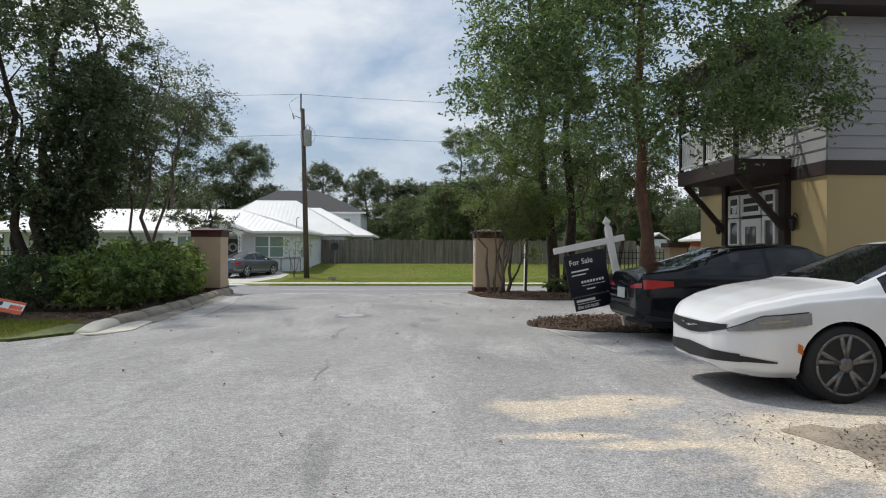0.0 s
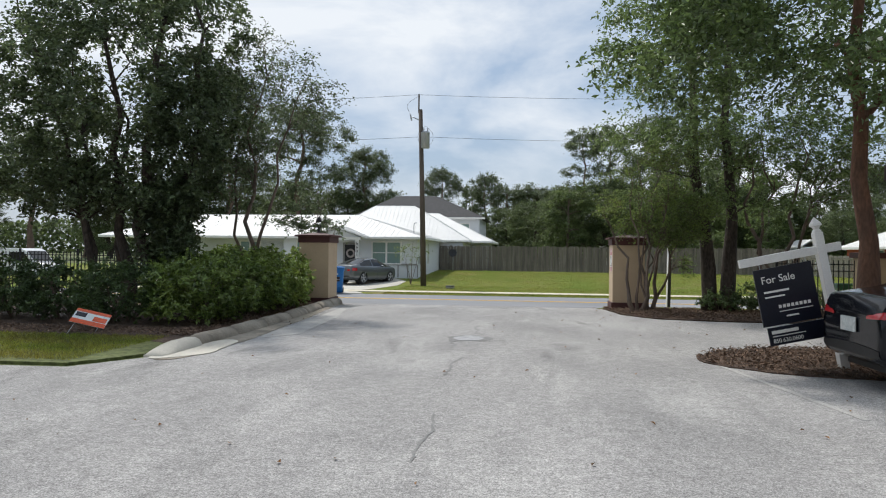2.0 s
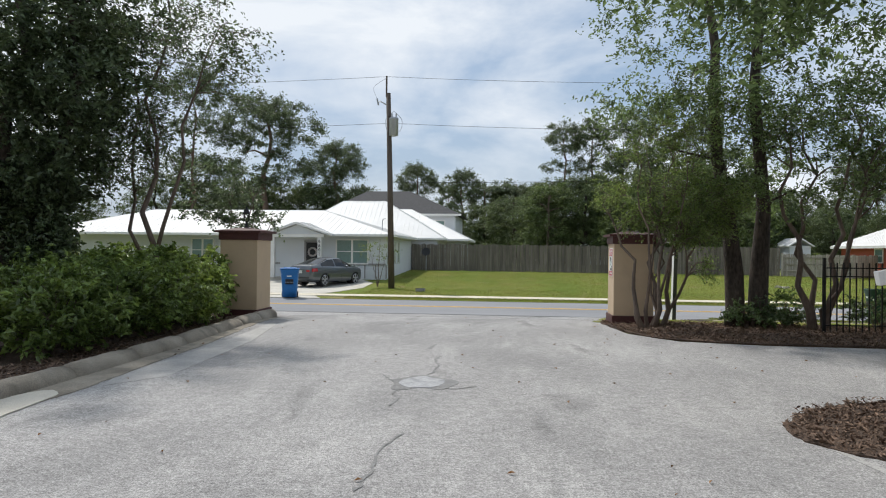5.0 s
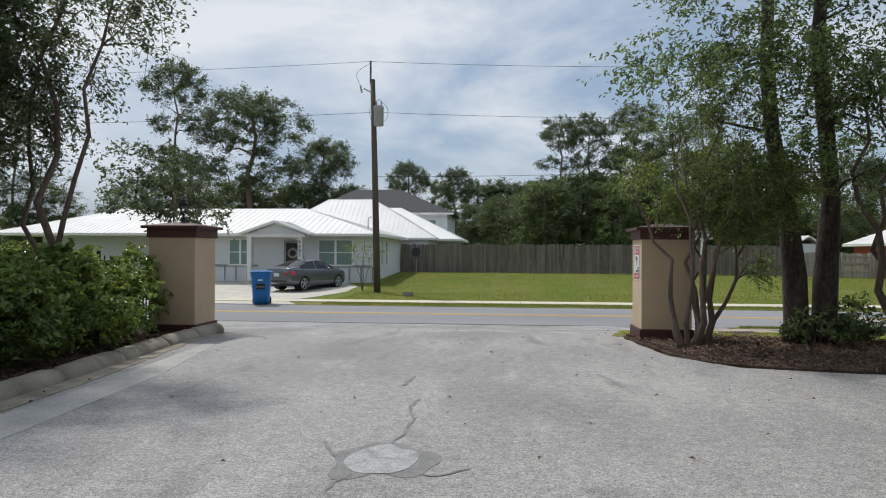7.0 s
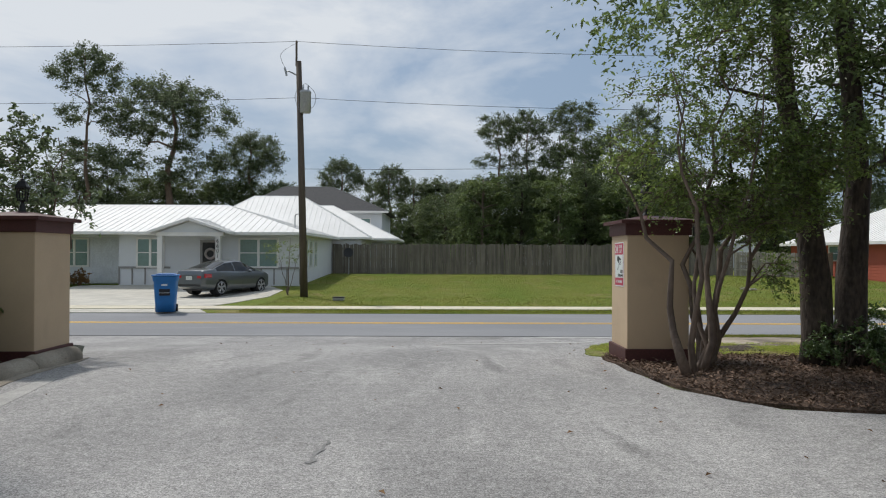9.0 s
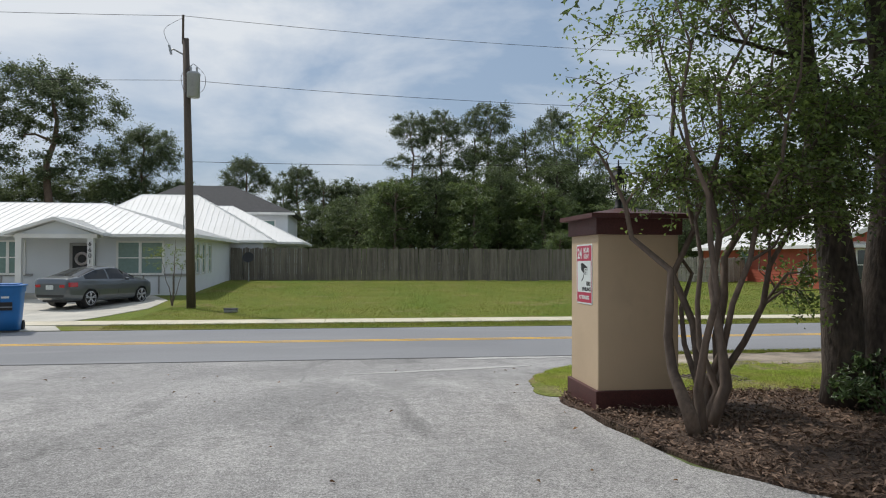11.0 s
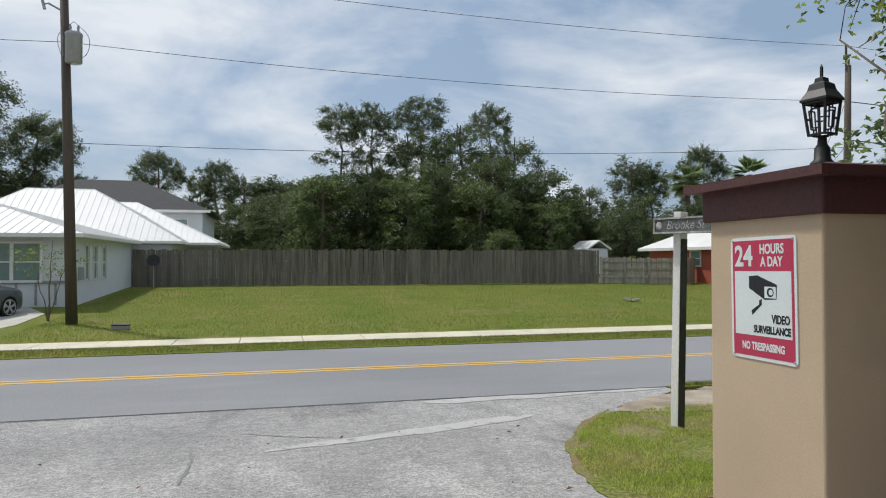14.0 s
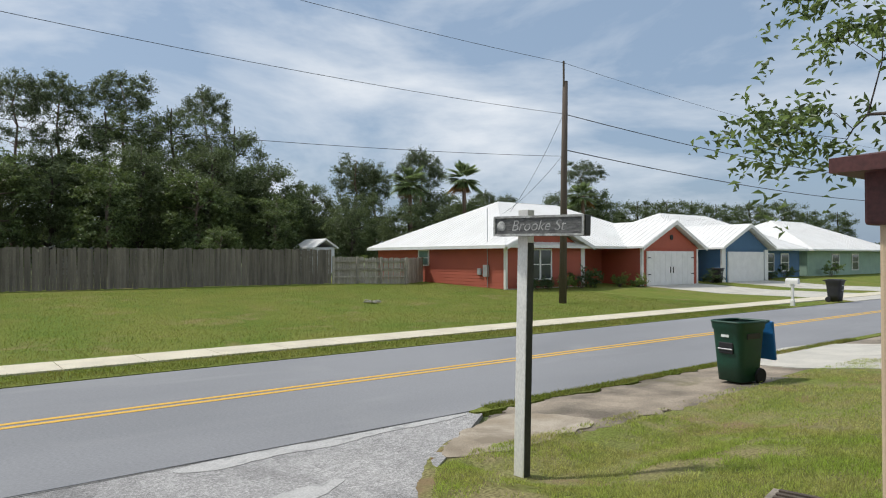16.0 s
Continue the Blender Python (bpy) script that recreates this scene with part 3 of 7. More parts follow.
sheet("side_drive", [(14.0, 27.5), (14.4, 26.3), (15, 25.2), (19, 25.2), (18.5, 28.6), (14.6, 28.6)], 0.035, M_CONC, ragged=0.06, label="concrete drive apron by the road", category="driveway")
# the darker ground green stands in for shade on this strip
sheet("lawn_left", [(-60, 9.5), (-4.22, 10.87), (-3.73, 11.71), (-4.02, 12.77), (-5.1, 13.51), (-8.38, 13.69), (-60, 13.4)], 0.02, M_FIELD, ragged=0.07, label="grass strip by the hedge, its shade put in as darker green", category="grass")
sheet("mulch_bed_left", [(-60, 13.3), (-8.38, 13.6), (-5.19, 13.42), (-4.07, 12.77), (-3.68, 12.58), (-3.75, 14.25), (-3.8, 17.05), (-4.02, 19.33), (-4.14, 21.84), (-5.48, 23.6), (-60, 24)], 0.025, M_SOIL, ragged=0.06, label="dark mulch bed under the hedge", category="mulch bed", step=0.5, wobble=0.03)
BED_RIGHT = [(3.55, 20.9), (3.68, 19.75), (4.35, 18.85), (5.6, 18.55), (8, 18.5), (16, 18.4), (16, 22.6), (9.5, 21.9), (5.4, 22.45), (3.6, 22.5)]
sheet("mulch_bed_right", BED_RIGHT, 0.02, M_SOIL, ragged=0.05, label="dark leaf mulch bed round the trees", category="mulch bed", step=0.4, wobble=0.04)
BED_ISLAND = [(3.73, 12.88), (4, 12.18), (4.71, 11.75), (5.62, 11.61), (7.21, 11.99), (8.39, 12.65), (8.38, 13.95), (6.68, 14.23), (5.18, 14.13), (4.38, 13.76)]
sheet("mulch_island", BED_ISLAND, 0.015, M_SOIL, ragged=0.07, label="reddish mulch island by the parked cars", category="mulch bed", step=0.3, wobble=0.02)
sheet("sand_bank", [(4.53, 5.71), (4.59, 5.07), (4.75, 4.39), (5.26, 3.6), (6.36, 3.2), (9.36, 3), (9.33, 5.66), (6.53, 5.76), (5.53, 5.85)], 0.004, M_DIRT, ragged=0.2, label="bare sandy strip beside the parking space", category="sand", step=0.3, wobble=0.02)

# ---- unseen walls added to block sky light and darken car reflections ----
M_BLOCKER = mat("blocker_wall", (0.3, 0.25, 0.18), 0.9, alt=(0.24, 0.2, 0.15), scale=0.8, fine=60, fine_amount=0.1, bump=0.3)
tagged(finish("wall_south", boxed(-34, 34.3, -12.3, -12, -0.1, 9.0), M_BLOCKER), "unseen plain wall added to block sky light and darken car reflections", "wall", kind="structure")
tagged(finish("wall_east", boxed(34, 34.3, -12, 12.5, -0.1, 8.0), M_BLOCKER), "unseen plain wall added to block sky light and darken car reflections", "wall", kind="structure")

# ---- kerb ----
def kerb_piece(x0, y0, x1, y1, low_start=False):
    d = Vector((x1 - x0, y1 - y0, 0))
    n = 8
    bm = bmesh.new()
    prof = [(-0.17, -0.05), (-0.17, 0.05), (-0.14, 0.115), (-0.07, 0.145), (0.02, 0.14), (0.09, 0.1), (0.14, 0.03), (0.15, -0.05)]
    side = Vector((d.y, -d.x, 0)).normalized()
    rings = []
    for i in range(n + 1):
        t = i / n
        k = min(1, 0.25 + t * 1.6) if low_start else 1
        c = Vector((x0, y0, 0)) + d * t
        e = 0.9 if i in (0, n) else 1.0
        rings.append([bm.verts.new(c + side * (a * e) + Vector((0, 0, (b * k * e if b > 0 else b) + 0.012 * noise.noise(c * 2.3 + Vector((a * 9, 0, 0)))))) for a, b in prof])
    for a, b in zip(rings, rings[1:]):
        for j in range(len(prof) - 1):
            bm.faces.new((a[j], a[j + 1], b[j + 1], b[j]))
    bm.faces.new(rings[0])
    bm.faces.new(rings[-1][::-1])
    return bm


kerb = tagged(empty("kerb", 0, 0, 0), "stained rounded concrete kerb along the mulch bed", "kerb")
kerb["kind"] = "structure"
part("kerb_stone", kerb_piece(-3.51, 11.62, -3.55, 12.77, True), M_CONC, kerb, "pale tapered kerb end", True)
kp = [(-3.59, 12.82), (-3.59, 14.16), (-3.63, 15.54), (-3.67, 16.96), (-3.78, 18.33), (-3.88, 19.7), (-3.96, 20.89), (-4.02, 22.04)]
for a, b in zip(kp, kp[1:]):
    part("kerb_stone", kerb_piece(a[0], a[1] + 0.012, b[0], b[1] - 0.012), M_KERB, kerb, "", True)
sheet("kerb_gutter", [(-3.43, 11.52), (-3.08, 11.71), (-3.03, 13.32), (-3.15, 15.17), (-3.28, 17.05), (-3.48, 18.88), (-3.68, 20.7), (-3.82, 21.94), (-3.92, 21.94), (-3.73, 18.88), (-3.53, 16.11), (-3.48, 13.32)], 0.008, M_KERB, ragged=0.03, label="stained concrete gutter pan along the kerb", category="gutter")

sheet("gutter_slab", [(-3.52, 11.5), (-2.98, 11.95), (-3.0, 12.6), (-3.1, 13.3), (-3.42, 13.3)], 0.014, M_CONC, ragged=0.02, label="pale concrete gutter slab by the kerb end", category="gutter")

# ---- gate pillars ----
def pillar(x0, x1, y0, y1, label):
    root = empty("gate_pillar", (x0 + x1) / 2, (y0 + y1) / 2, 0, 0, label, "pillar", "gate pillars")
    w, d = (x1 - x0) / 2, (y1 - y0) / 2
    part("shaft", boxed(-w, w, -d, d, 0.14, 1.72, 0.012), M_STUCCO, root)
    part("plinth", boxed(-w - 0.035, w + 0.035, -d - 0.035, d + 0.035, -0.12, 0.175, 0.008), M_MAROON, root, "dark maroon painted base band")
    part("cornice", boxed(-w - 0.03, w + 0.03, -d - 0.03, d + 0.03, 1.69, 1.86, 0.01), M_MAROON, root, "dark maroon painted cornice")
    bm = bmesh.new()
    a = [bm.verts.new((sx * (w + 0.1), sy * (d + 0.1), z)) for z in (1.85, 1.895) for sx, sy in ((-1, -1), (1, -1), (1, 1), (-1, 1))]
    b = [bm.verts.new((sx * 0.1, sy * 0.1, 1.97)) for sx, sy in ((-1, -1), (1, -1), (1, 1), (-1, 1))]
    bm.faces.new(a[:4][::-1])
    bm.faces.new(b)
    for i in range(4):
        j = (i + 1) % 4
        bm.faces.new((a[i], a[j], a[4 + j], a[4 + i]))
        bm.faces.new((a[4 + i], a[4 + j], b[j], b[i]))
    part("cap", bm, M_MAROON, root, "low pyramid cap with thin eave")
    return root


pillar(3.61, 4.44, 21.5, 22.29, "tan stucco gate pillar with maroon base and cap, warning sign on it")
pillar(-4.88, -4.04, 21.14, 21.97, "tan stucco gate pillar with maroon base beside the hedge")

# ---- utility poles and cables ----
def utility_pole(x, y, top, lean, label, box_on):
    root = empty("utility_pole", x, y, g(y) - 0.02, 0, label, "utility pole", "utility poles")
    h = top - g(y)
    part("pole", tube(bmesh.new(), [(0, 0, 0), (lean * 0.5, 0, h * 0.5), (lean, 0, h - 0.9)], [0.17, 0.145, 0.115], 12), M_POLE, root, smooth=True)
    part("pole_top_pin", tube(bmesh.new(), [(lean - 0.1, 0, h - 1.1), (lean - 0.1, 0, h)], 0.045, 8), M_POLE, root)
    if box_on:
        bm = lathe(bmesh.new(), [(0.2, 0), (0.24, 0.03), (0.24, 0.85), (0.26, 0.88), (0.22, 0.95), (0.05, 1.0)], 16, Matrix.Translation((lean * 0.85 + 0.3, -0.22, h * 0.715)))
        tr = part("transformer", bm, M_GREYMETAL, root, "grey cylindrical transformer", True)
        for k in (-0.1, 0.12):
            part("bushing", lathe(bmesh.new(), [(0.03, 0), (0.045, 0.05), (0.03, 0.1), (0.045, 0.15), (0.02, 0.24)], 8, Matrix.Translation((lean * 0.85 + 0.3 + k, -0.22, h * 0.715 + 0.95))), M_GREYMETAL, tr)
        part("bracket", boxed(lean * 0.8 - 0.05, lean * 0.8 + 0.3, -0.12, -0.04, h * 0.73, h * 0.79), M_GREYMETAL, root)
        part("cutout_arm", tube(bmesh.new(), [(lean, 0, h - 1.55), (lean - 0.42, -0.1, h - 1.35), (lean - 0.55, -0.1, h - 1.42)], 0.03, 6), M_GREYMETAL, root)
        part("cutout", tube(bmesh.new(), [(lean - 0.58, -0.1, h - 1.2), (lean - 0.5, -0.1, h - 1.55)], 0.045, 8), M_GREYMETAL, root)
        part("jumper", tube(bmesh.new(), smooth_line([(lean - 0.1, 0, h - 0.1), (lean - 0.75, -0.1, h - 0.6), (lean - 0.58, -0.1, h - 1.2)], 6), 0.008, 5), M_WIRE, root)
        for s in (-1, 1):
            part("loop", tube(bmesh.new(), smooth_line([(lean * .85 + 0.3, -0.22, h * 0.83), (lean * .85 + 0.3 + s * 0.42, -0.25, h * 0.79), (lean * .85 + 0.3 + s * 0.35, -0.25, h * 0.74), (lean * .85 + 0.1, -0.1, h * 0.72)], 6), 0.009, 5), M_WIRE, root)
    return root


utility_pole(-4.69, 41.9, 10.7, -0.28, "weathered wooden utility pole with a grey transformer", True)
utility_pole(24.1, 41.9, 10.4, 0.22, "weathered wooden utility pole in front of a red house", False)


def cable(points, sag, r=0.009, label="thin overhead cable between poles"):
    bm = bmesh.new()
    for a, b in zip(points, points[1:]):
        a, b = Vector(a), Vector(b)
        tube(bm, [a.lerp(b, i / 14) - Vector((0, 0, sag * 4 * (i / 14) * (1 - i / 14))) for i in range(15)], r, 5)
    return tagged(finish("overhead_cable", bm, M_WIRE), label, "cable", "overhead cables")


cable([(-45, 41.9, 10.6), (-5.05, 41.9, 10.65)], 0.35)
cable([(-5.05, 41.9, 10.65), (24.25, 41.9, 10.3)], 0.35)
cable([(24.25, 41.9, 10.3), (64, 42.3, 10.2)], 0.4)
cable([(-45, 41.9, 8.1), (-4.85, 41.9, 8.2)], 0.35)
cable([(-4.85, 41.9, 8.2), (24.2, 41.9, 8.0)], 0.35)
cable([(24.2, 41.9, 8.0), (64, 42.3, 7.8)], 0.4, 0.02)
cable([(-4.8, 41.9, 5.1), (24.2, 41.9, 6.1)], 0.3)
cable([(24.2, 41.9, 6.4), (64, 42.3, 6.0)], 0.4, 0.022)
cable([(24.2, 41.9, 8.0), (28.2, 49.5, 4.2)], 0.3)
cable([(24.2, 41.9, 6.2), (27.5, 49.5, 4.0)], 0.25)

# ---- houses ----
SEAMS = []


def roofed(name, bm, parent, label=""):
    """The roof with each raised seam as a part of it."""
    global SEAMS
    ob = part(name, bm, M_METALROOF, parent, label)
    for a, b in SEAMS:
        part("seam", tube(bmesh.new(), [a + Vector((0, 0, 0.008)), b + Vector((0, 0, 0.008))], 0.02, 4), M_METALROOF, ob)
    SEAMS = []
    return ob


def hip_roof(bm, x0, x1, y0, y1, ze, rx0, rx1, ry, zr, pitch=0.36, thick=0.14):
    """A hipped metal roof with raised seams running down each slope."""
    e = [Vector(p) for p in ((x0, y0, ze), (x1, y0, ze), (x1, y1, ze), (x0, y1, ze))]
    r = [Vector((rx0, ry, zr)), Vector((rx1, ry, zr))]
    lo = [v - Vector((0, 0, thick)) for v in e]
    V = [bm.verts.new(v) for v in e + r + lo]
    for f in ((0, 1, 5, 4), (1, 2, 5), (2, 3, 4, 5), (3, 0, 4), (6, 7, 1, 0), (7, 8, 2, 1), (8, 9, 3, 2), (9, 6, 0, 3), (9, 8, 7, 6)):
        bm.faces.new([V[i] for i in f])

    def seams(a, b, ta, tb):
        d, n = (b - a), int((b - a).length / pitch)
        for i in range(1, n):
            s = i / n
            base = a + d * s
            fa, fb = (ta - a).dot(d) / d.dot(d), (tb - a).dot(d) / d.dot(d)
            t = s / fa if s < fa and fa > 1e-6 else (1 - s) / (1 - fb) if s > fb and fb < 1 - 1e-6 else 1.0
            up = (ta - a) - d * fa
            top = base + up * min(max(t, 0), 1)
            if (top - base).length > 0.15:
                SEAMS.append((base, top))

    seams(e[0], e[1], r[0], r[1])
    seams(e[1], e[2], r[1], r[1])
    seams(e[3], e[0], r[0], r[0])
    SEAMS.extend([(e[0], r[0]), (e[1], r[1]), (r[0], r[1])])
    return bm


def gable_roof(bm, x0, x1, y0, y1, ze, zr, thick=0.12, pitch=0.42):
    """Ridge along y above the middle, with seams down both slopes."""
    xm = (x0 + x1) / 2
    prism(bm, [(x0, ze - thick), (x0, ze), (xm, zr), (x1, ze), (x1, ze - thick), (xm, zr - thick * 1.2)], y0, y1)
    n = max(2, int((y1 - y0) / pitch))
    for i in range(1, n):
        y = y0 + (y1 - y0) * i / n
        for xa in (x0, x1):
            SEAMS.append((Vector((xa, y, ze)), Vector((xm, y, zr))))
    return bm


def lap_wall(bm, x0, x1, y, z0, z1, out=-1, step=0.18):
    """Horizontal lap boards on a wall that faces along y."""
    z = z0
    while z < z1 - 0.02:
        t = min(z + step, z1)
        prism(bm, [(0, z), (0.028, z), (0.008, t), (0, t)], x0, x1, Matrix(((0, 1, 0, 0), (out, 0, 0, y), (0, 0, 1, 0), (0, 0, 0, 1))))
        z = t
    return bm


def lap_wall_x(bm, x, y0, y1, z0, z1, out=-1, step=0.18):
    z = z0
    while z < z1 - 0.02:
        t = min(z + step, z1)
        prism(bm, [(0, z), (0.028, z), (0.008, t), (0, t)], y0, y1, Matrix(((out, 0, 0, x), (0, 1, 0, 0), (0, 0, 1, 0), (0, 0, 0, 1))))
        z = t
    return bm


def window(parent, x0, x1, z0, z1, y, material=None, double=False, frame=None, axis="y"):
    """Frame, meeting rail, sill and panes on a wall that faces -y (or -x)."""
    frame = frame or M_WHITE
    m = Matrix.Identity(4) if axis == "y" else Matrix(((0, 1, 0, 0), (1, 0, 0, 0), (0, 0, 1, 0), (0, 0, 0, 1)))
    bm = bmesh.new()
    w = 0.06
    o, n_ = [(x0 - w, z0 - w), (x1 + w, z0 - w), (x1 + w, z1 + w), (x0 - w, z1 + w)], [(x0 + 0.03, z0 + 0.03), (x1 - 0.03, z0 + 0.03), (x1 - 0.03, z1 - 0.03), (x0 + 0.03, z1 - 0.03)]
    of, nf, ob_, nb = [[bm.verts.new((a, yy, c)) for a, c in pp] for pp, yy in ((o, y - 0.075), (n_, y - 0.075), (o, y + 0.02), (n_, y + 0.02))]
    for k in range(4):
        t = (k + 1) % 4
        bm.faces.new((of[k], of[t], nf[t], nf[k]))
        bm.faces.new((of[t], of[k], ob_[k], ob_[t]))
        bm.faces.new((nf[k], nf[t], nb[t], nb[k]))
    bmesh.ops.transform(bm, matrix=m, verts=bm.verts)
    win = part("window", bm, frame, parent)
    zm = (z0 + z1) / 2
    if double:
        part("mullion", boxed((x0 + x1) / 2 - 0.06, (x0 + x1) / 2 + 0.06, y - 0.08, y + 0.02, z0 + 0.03, z1 - 0.03, m=m), frame, win)
        part("meeting_rail", boxed(x0 + 0.03, (x0 + x1) / 2 - 0.06, y - 0.07, y + 0.02, zm - 0.025, zm + 0.025, m=m), frame, win)
        part("meeting_rail", boxed((x0 + x1) / 2 + 0.06, x1 - 0.03, y - 0.07, y + 0.02, zm - 0.025, zm + 0.025, m=m), frame, win)
    else:
        part("meeting_rail", boxed(x0 + 0.03, x1 - 0.03, y - 0.07, y + 0.02, zm - 0.025, zm + 0.025, m=m), frame, win)
    xs = [(x0 + 0.03, x1 - 0.03)] if not double else [(x0 + 0.03, (x0 + x1) / 2 - 0.06), ((x0 + x1) / 2 + 0.06, x1 - 0.03)]
    for a, b in xs:
        for c, d in ((z0 + 0.03, (z0 + z1) / 2 - 0.025), ((z0 + z1) / 2 + 0.025, z1 - 0.03)):
            part("pane", boxed(a, b, y - 0.045, y - 0.03, c, d, m=m), material or M_GLASS, win)
    return win


def place(name, label, category="house"):
    ob = empty(name, 0, 0, 0, 0, label, category)
    return ob


# white house across the road
h1 = empty("house", 0, 0, -0.16, 0, "white house with white metal roof and grey trim", "house")
Z0, ZE = 0.02, 2.52
part("wall", boxed(-15.0, -5.9, 46.8, 57.3, -0.2, ZE), M_SIDING_W, h1)
part("wall", boxed(-26.0, -15.0, 47.9, 52.5, -0.2, ZE), M_SIDING_W, h1)
part("wall", boxed(-16.0, -4.0, 57.8, 65.4, -0.1, ZE), M_SIDING_W, h1)
part("wall", boxed(-9.0, -2.3, 65.4, 69, -0.1, ZE), M_SIDING_W, h1)
roofed("roof", hip_roof(bmesh.new(), -28, -5.4, 46.1, 57.4, ZE + 0.12, -23, -11.0, 51.6, 4.35), h1, "white standing-seam metal roof")
roofed("roof", hip_roof(bmesh.new(), -16.5, -3.4, 57.5, 66, ZE + 0.16, -12.2, -8.7, 61.7, 5.75), h1, "white standing-seam metal roof")
roofed("roof", hip_roof(bmesh.new(), -9.5, -1.7, 60, 70, ZE + 0.14, -8.0, -7.0, 65, 5.3), h1, "white standing-seam metal roof")
roofed("porch_roof", gable_roof(bmesh.new(), -12.95, -9.0, 45.3, 49.5, ZE + 0.13, 3.32), h1, "small gabled porch roof")
bm = bmesh.new()
prism(bm, [(-12.6, ZE + 0.05), (-9.35, ZE + 0.05), (-10.97, 3.15)], 45.6, 45.66)
part("gable", bm, M_SIDING_W, h1)
for x in (-12.45, -9.62):
    part("post", boxed(x - 0.12, x + 0.12, 45.55, 45.79, -0.15, ZE + 0.06, 0.01), M_WHITE, h1)
part("porch_beam", boxed(-12.6, -9.35, 45.52, 45.82, ZE - 0.1, ZE + 0.08), M_WHITE, h1)
part("porch_floor", boxed(-12.7, -9.2, 45.4, 46.8, -0.25, 0.06), M_CONC, h1)
window(h1, -14.05, -12.75, 0.9, 2.3, 46.8, double=True)
window(h1, -8.9, -7.0, 0.9, 2.3, 46.8, double=True)
window(h1, -18.5, -17.1, 0.9, 2.3, 47.9, double=True)
for y in (48.2, 49.5, 51.0):
    window(h1, y, y + 0.55, 0.9, 2.25, 0, axis="x").location.x = -5.86
M_GARD = mat("garage_door", (0.62, 0.65, 0.68), 0.6, scale=2, fine=30, bump=0.05)
part("garage_door", boxed(-16.9, -15.1, 47.82, 47.9, 0.0, 2.3), M_GARD, h1)
d1 = part("door", boxed(-10.75, -9.95, 46.7, 46.82, 0.06, 2.12), M_BLACK, h1, "black front door")
for a in (-10.87, -9.95):
    part("door_trim", boxed(a, a + 0.12, 46.68, 46.82, 0.06, 2.12), M_TRIM_G, d1)
part("door_trim", boxed(-10.87, -9.83, 46.68, 46.82, 2.12, 2.24), M_TRIM_G, d1)
bm = bmesh.new()
tube(bm, [(-10.35 + 0.24 * math.cos(a), 46.67, 1.39 + 0.24 * math.sin(a)) for a in np.linspace(0, 2 * math.pi, 20)], 0.065, 6)
tagged(finish("wreath", bm, L_BLOOM, smooth=True), "pale round wreath hung on the front door", "wreath")
for a in np.arange(-15.0, -5.8, 0.65):
    if not -12.4 < a < -9.4:
        part("batten", boxed(a, a + 0.07, 46.76, 46.8, 0.0, 0.8), M_TRIM_G, h1)
for a, b in ((-15.0, -12.4), (-9.5, -5.9)):
    part("rail_trim", boxed(a, b, 46.74, 46.8, 0.8, 0.9), M_TRIM_G, h1)
for z, ch in zip((2.2, 1.95, 1.7, 1.45), "6601"):
    fc = bpy.data.curves.new("house_digit", "FONT")
    fc.body, fc.size, fc.extrude, fc.align_x = ch, 0.26, 0.008, "CENTER"
    fo = new("house_digit", fc)
    fo.data.materials.append(M_BLACK)
    fo.matrix_basis = pose(-9.62, 45.53, z - 0.1, 90, 0, 0)
    fo.parent = d1.parent
part("satellite_bracket", tube(bmesh.new(), smooth_line([(-6.2, 47.2, 2.75), (-6.2, 47.2, 3.5), (-6.0, 47.1, 3.6)], 4), 0.03, 6), M_GREYMETAL, h1)
part("meter_box", boxed(-5.9, -5.75, 47.3, 47.6, 0.9, 1.4, 0.01), M_GREYMETAL, h1)

# dark-roofed two-storey house behind it
h2 = place("house", "tall white house with dark shingle roof")
part("wall", boxed(-16, -3.6, 70, 80, 0.4, 5.0), M_SIDING_W, h2)
bm = bmesh.new()
V = [bm.verts.new(p) for p in ((-16.6, 69.4, 5.0), (-3.0, 69.4, 5.0), (-3.0, 80.6, 5.0), (-16.6, 80.6, 5.0), (-13, 75, 7.6), (-8.6, 75, 7.6))]
for f in ((0, 1, 5, 4), (1, 2, 5), (2, 3, 4, 5), (3, 0, 4), (3, 2, 1, 0)):
    bm.faces.new([V[i] for i in f])
part("roof", bm, M_SHINGLE, h2)
part("fascia", boxed(-16.6, -3.0, 69.36, 69.4, 4.85, 5.02), M_WHITE, h2)
window(h2, -5.6, -4.6, 3.4, 4.4, 70)


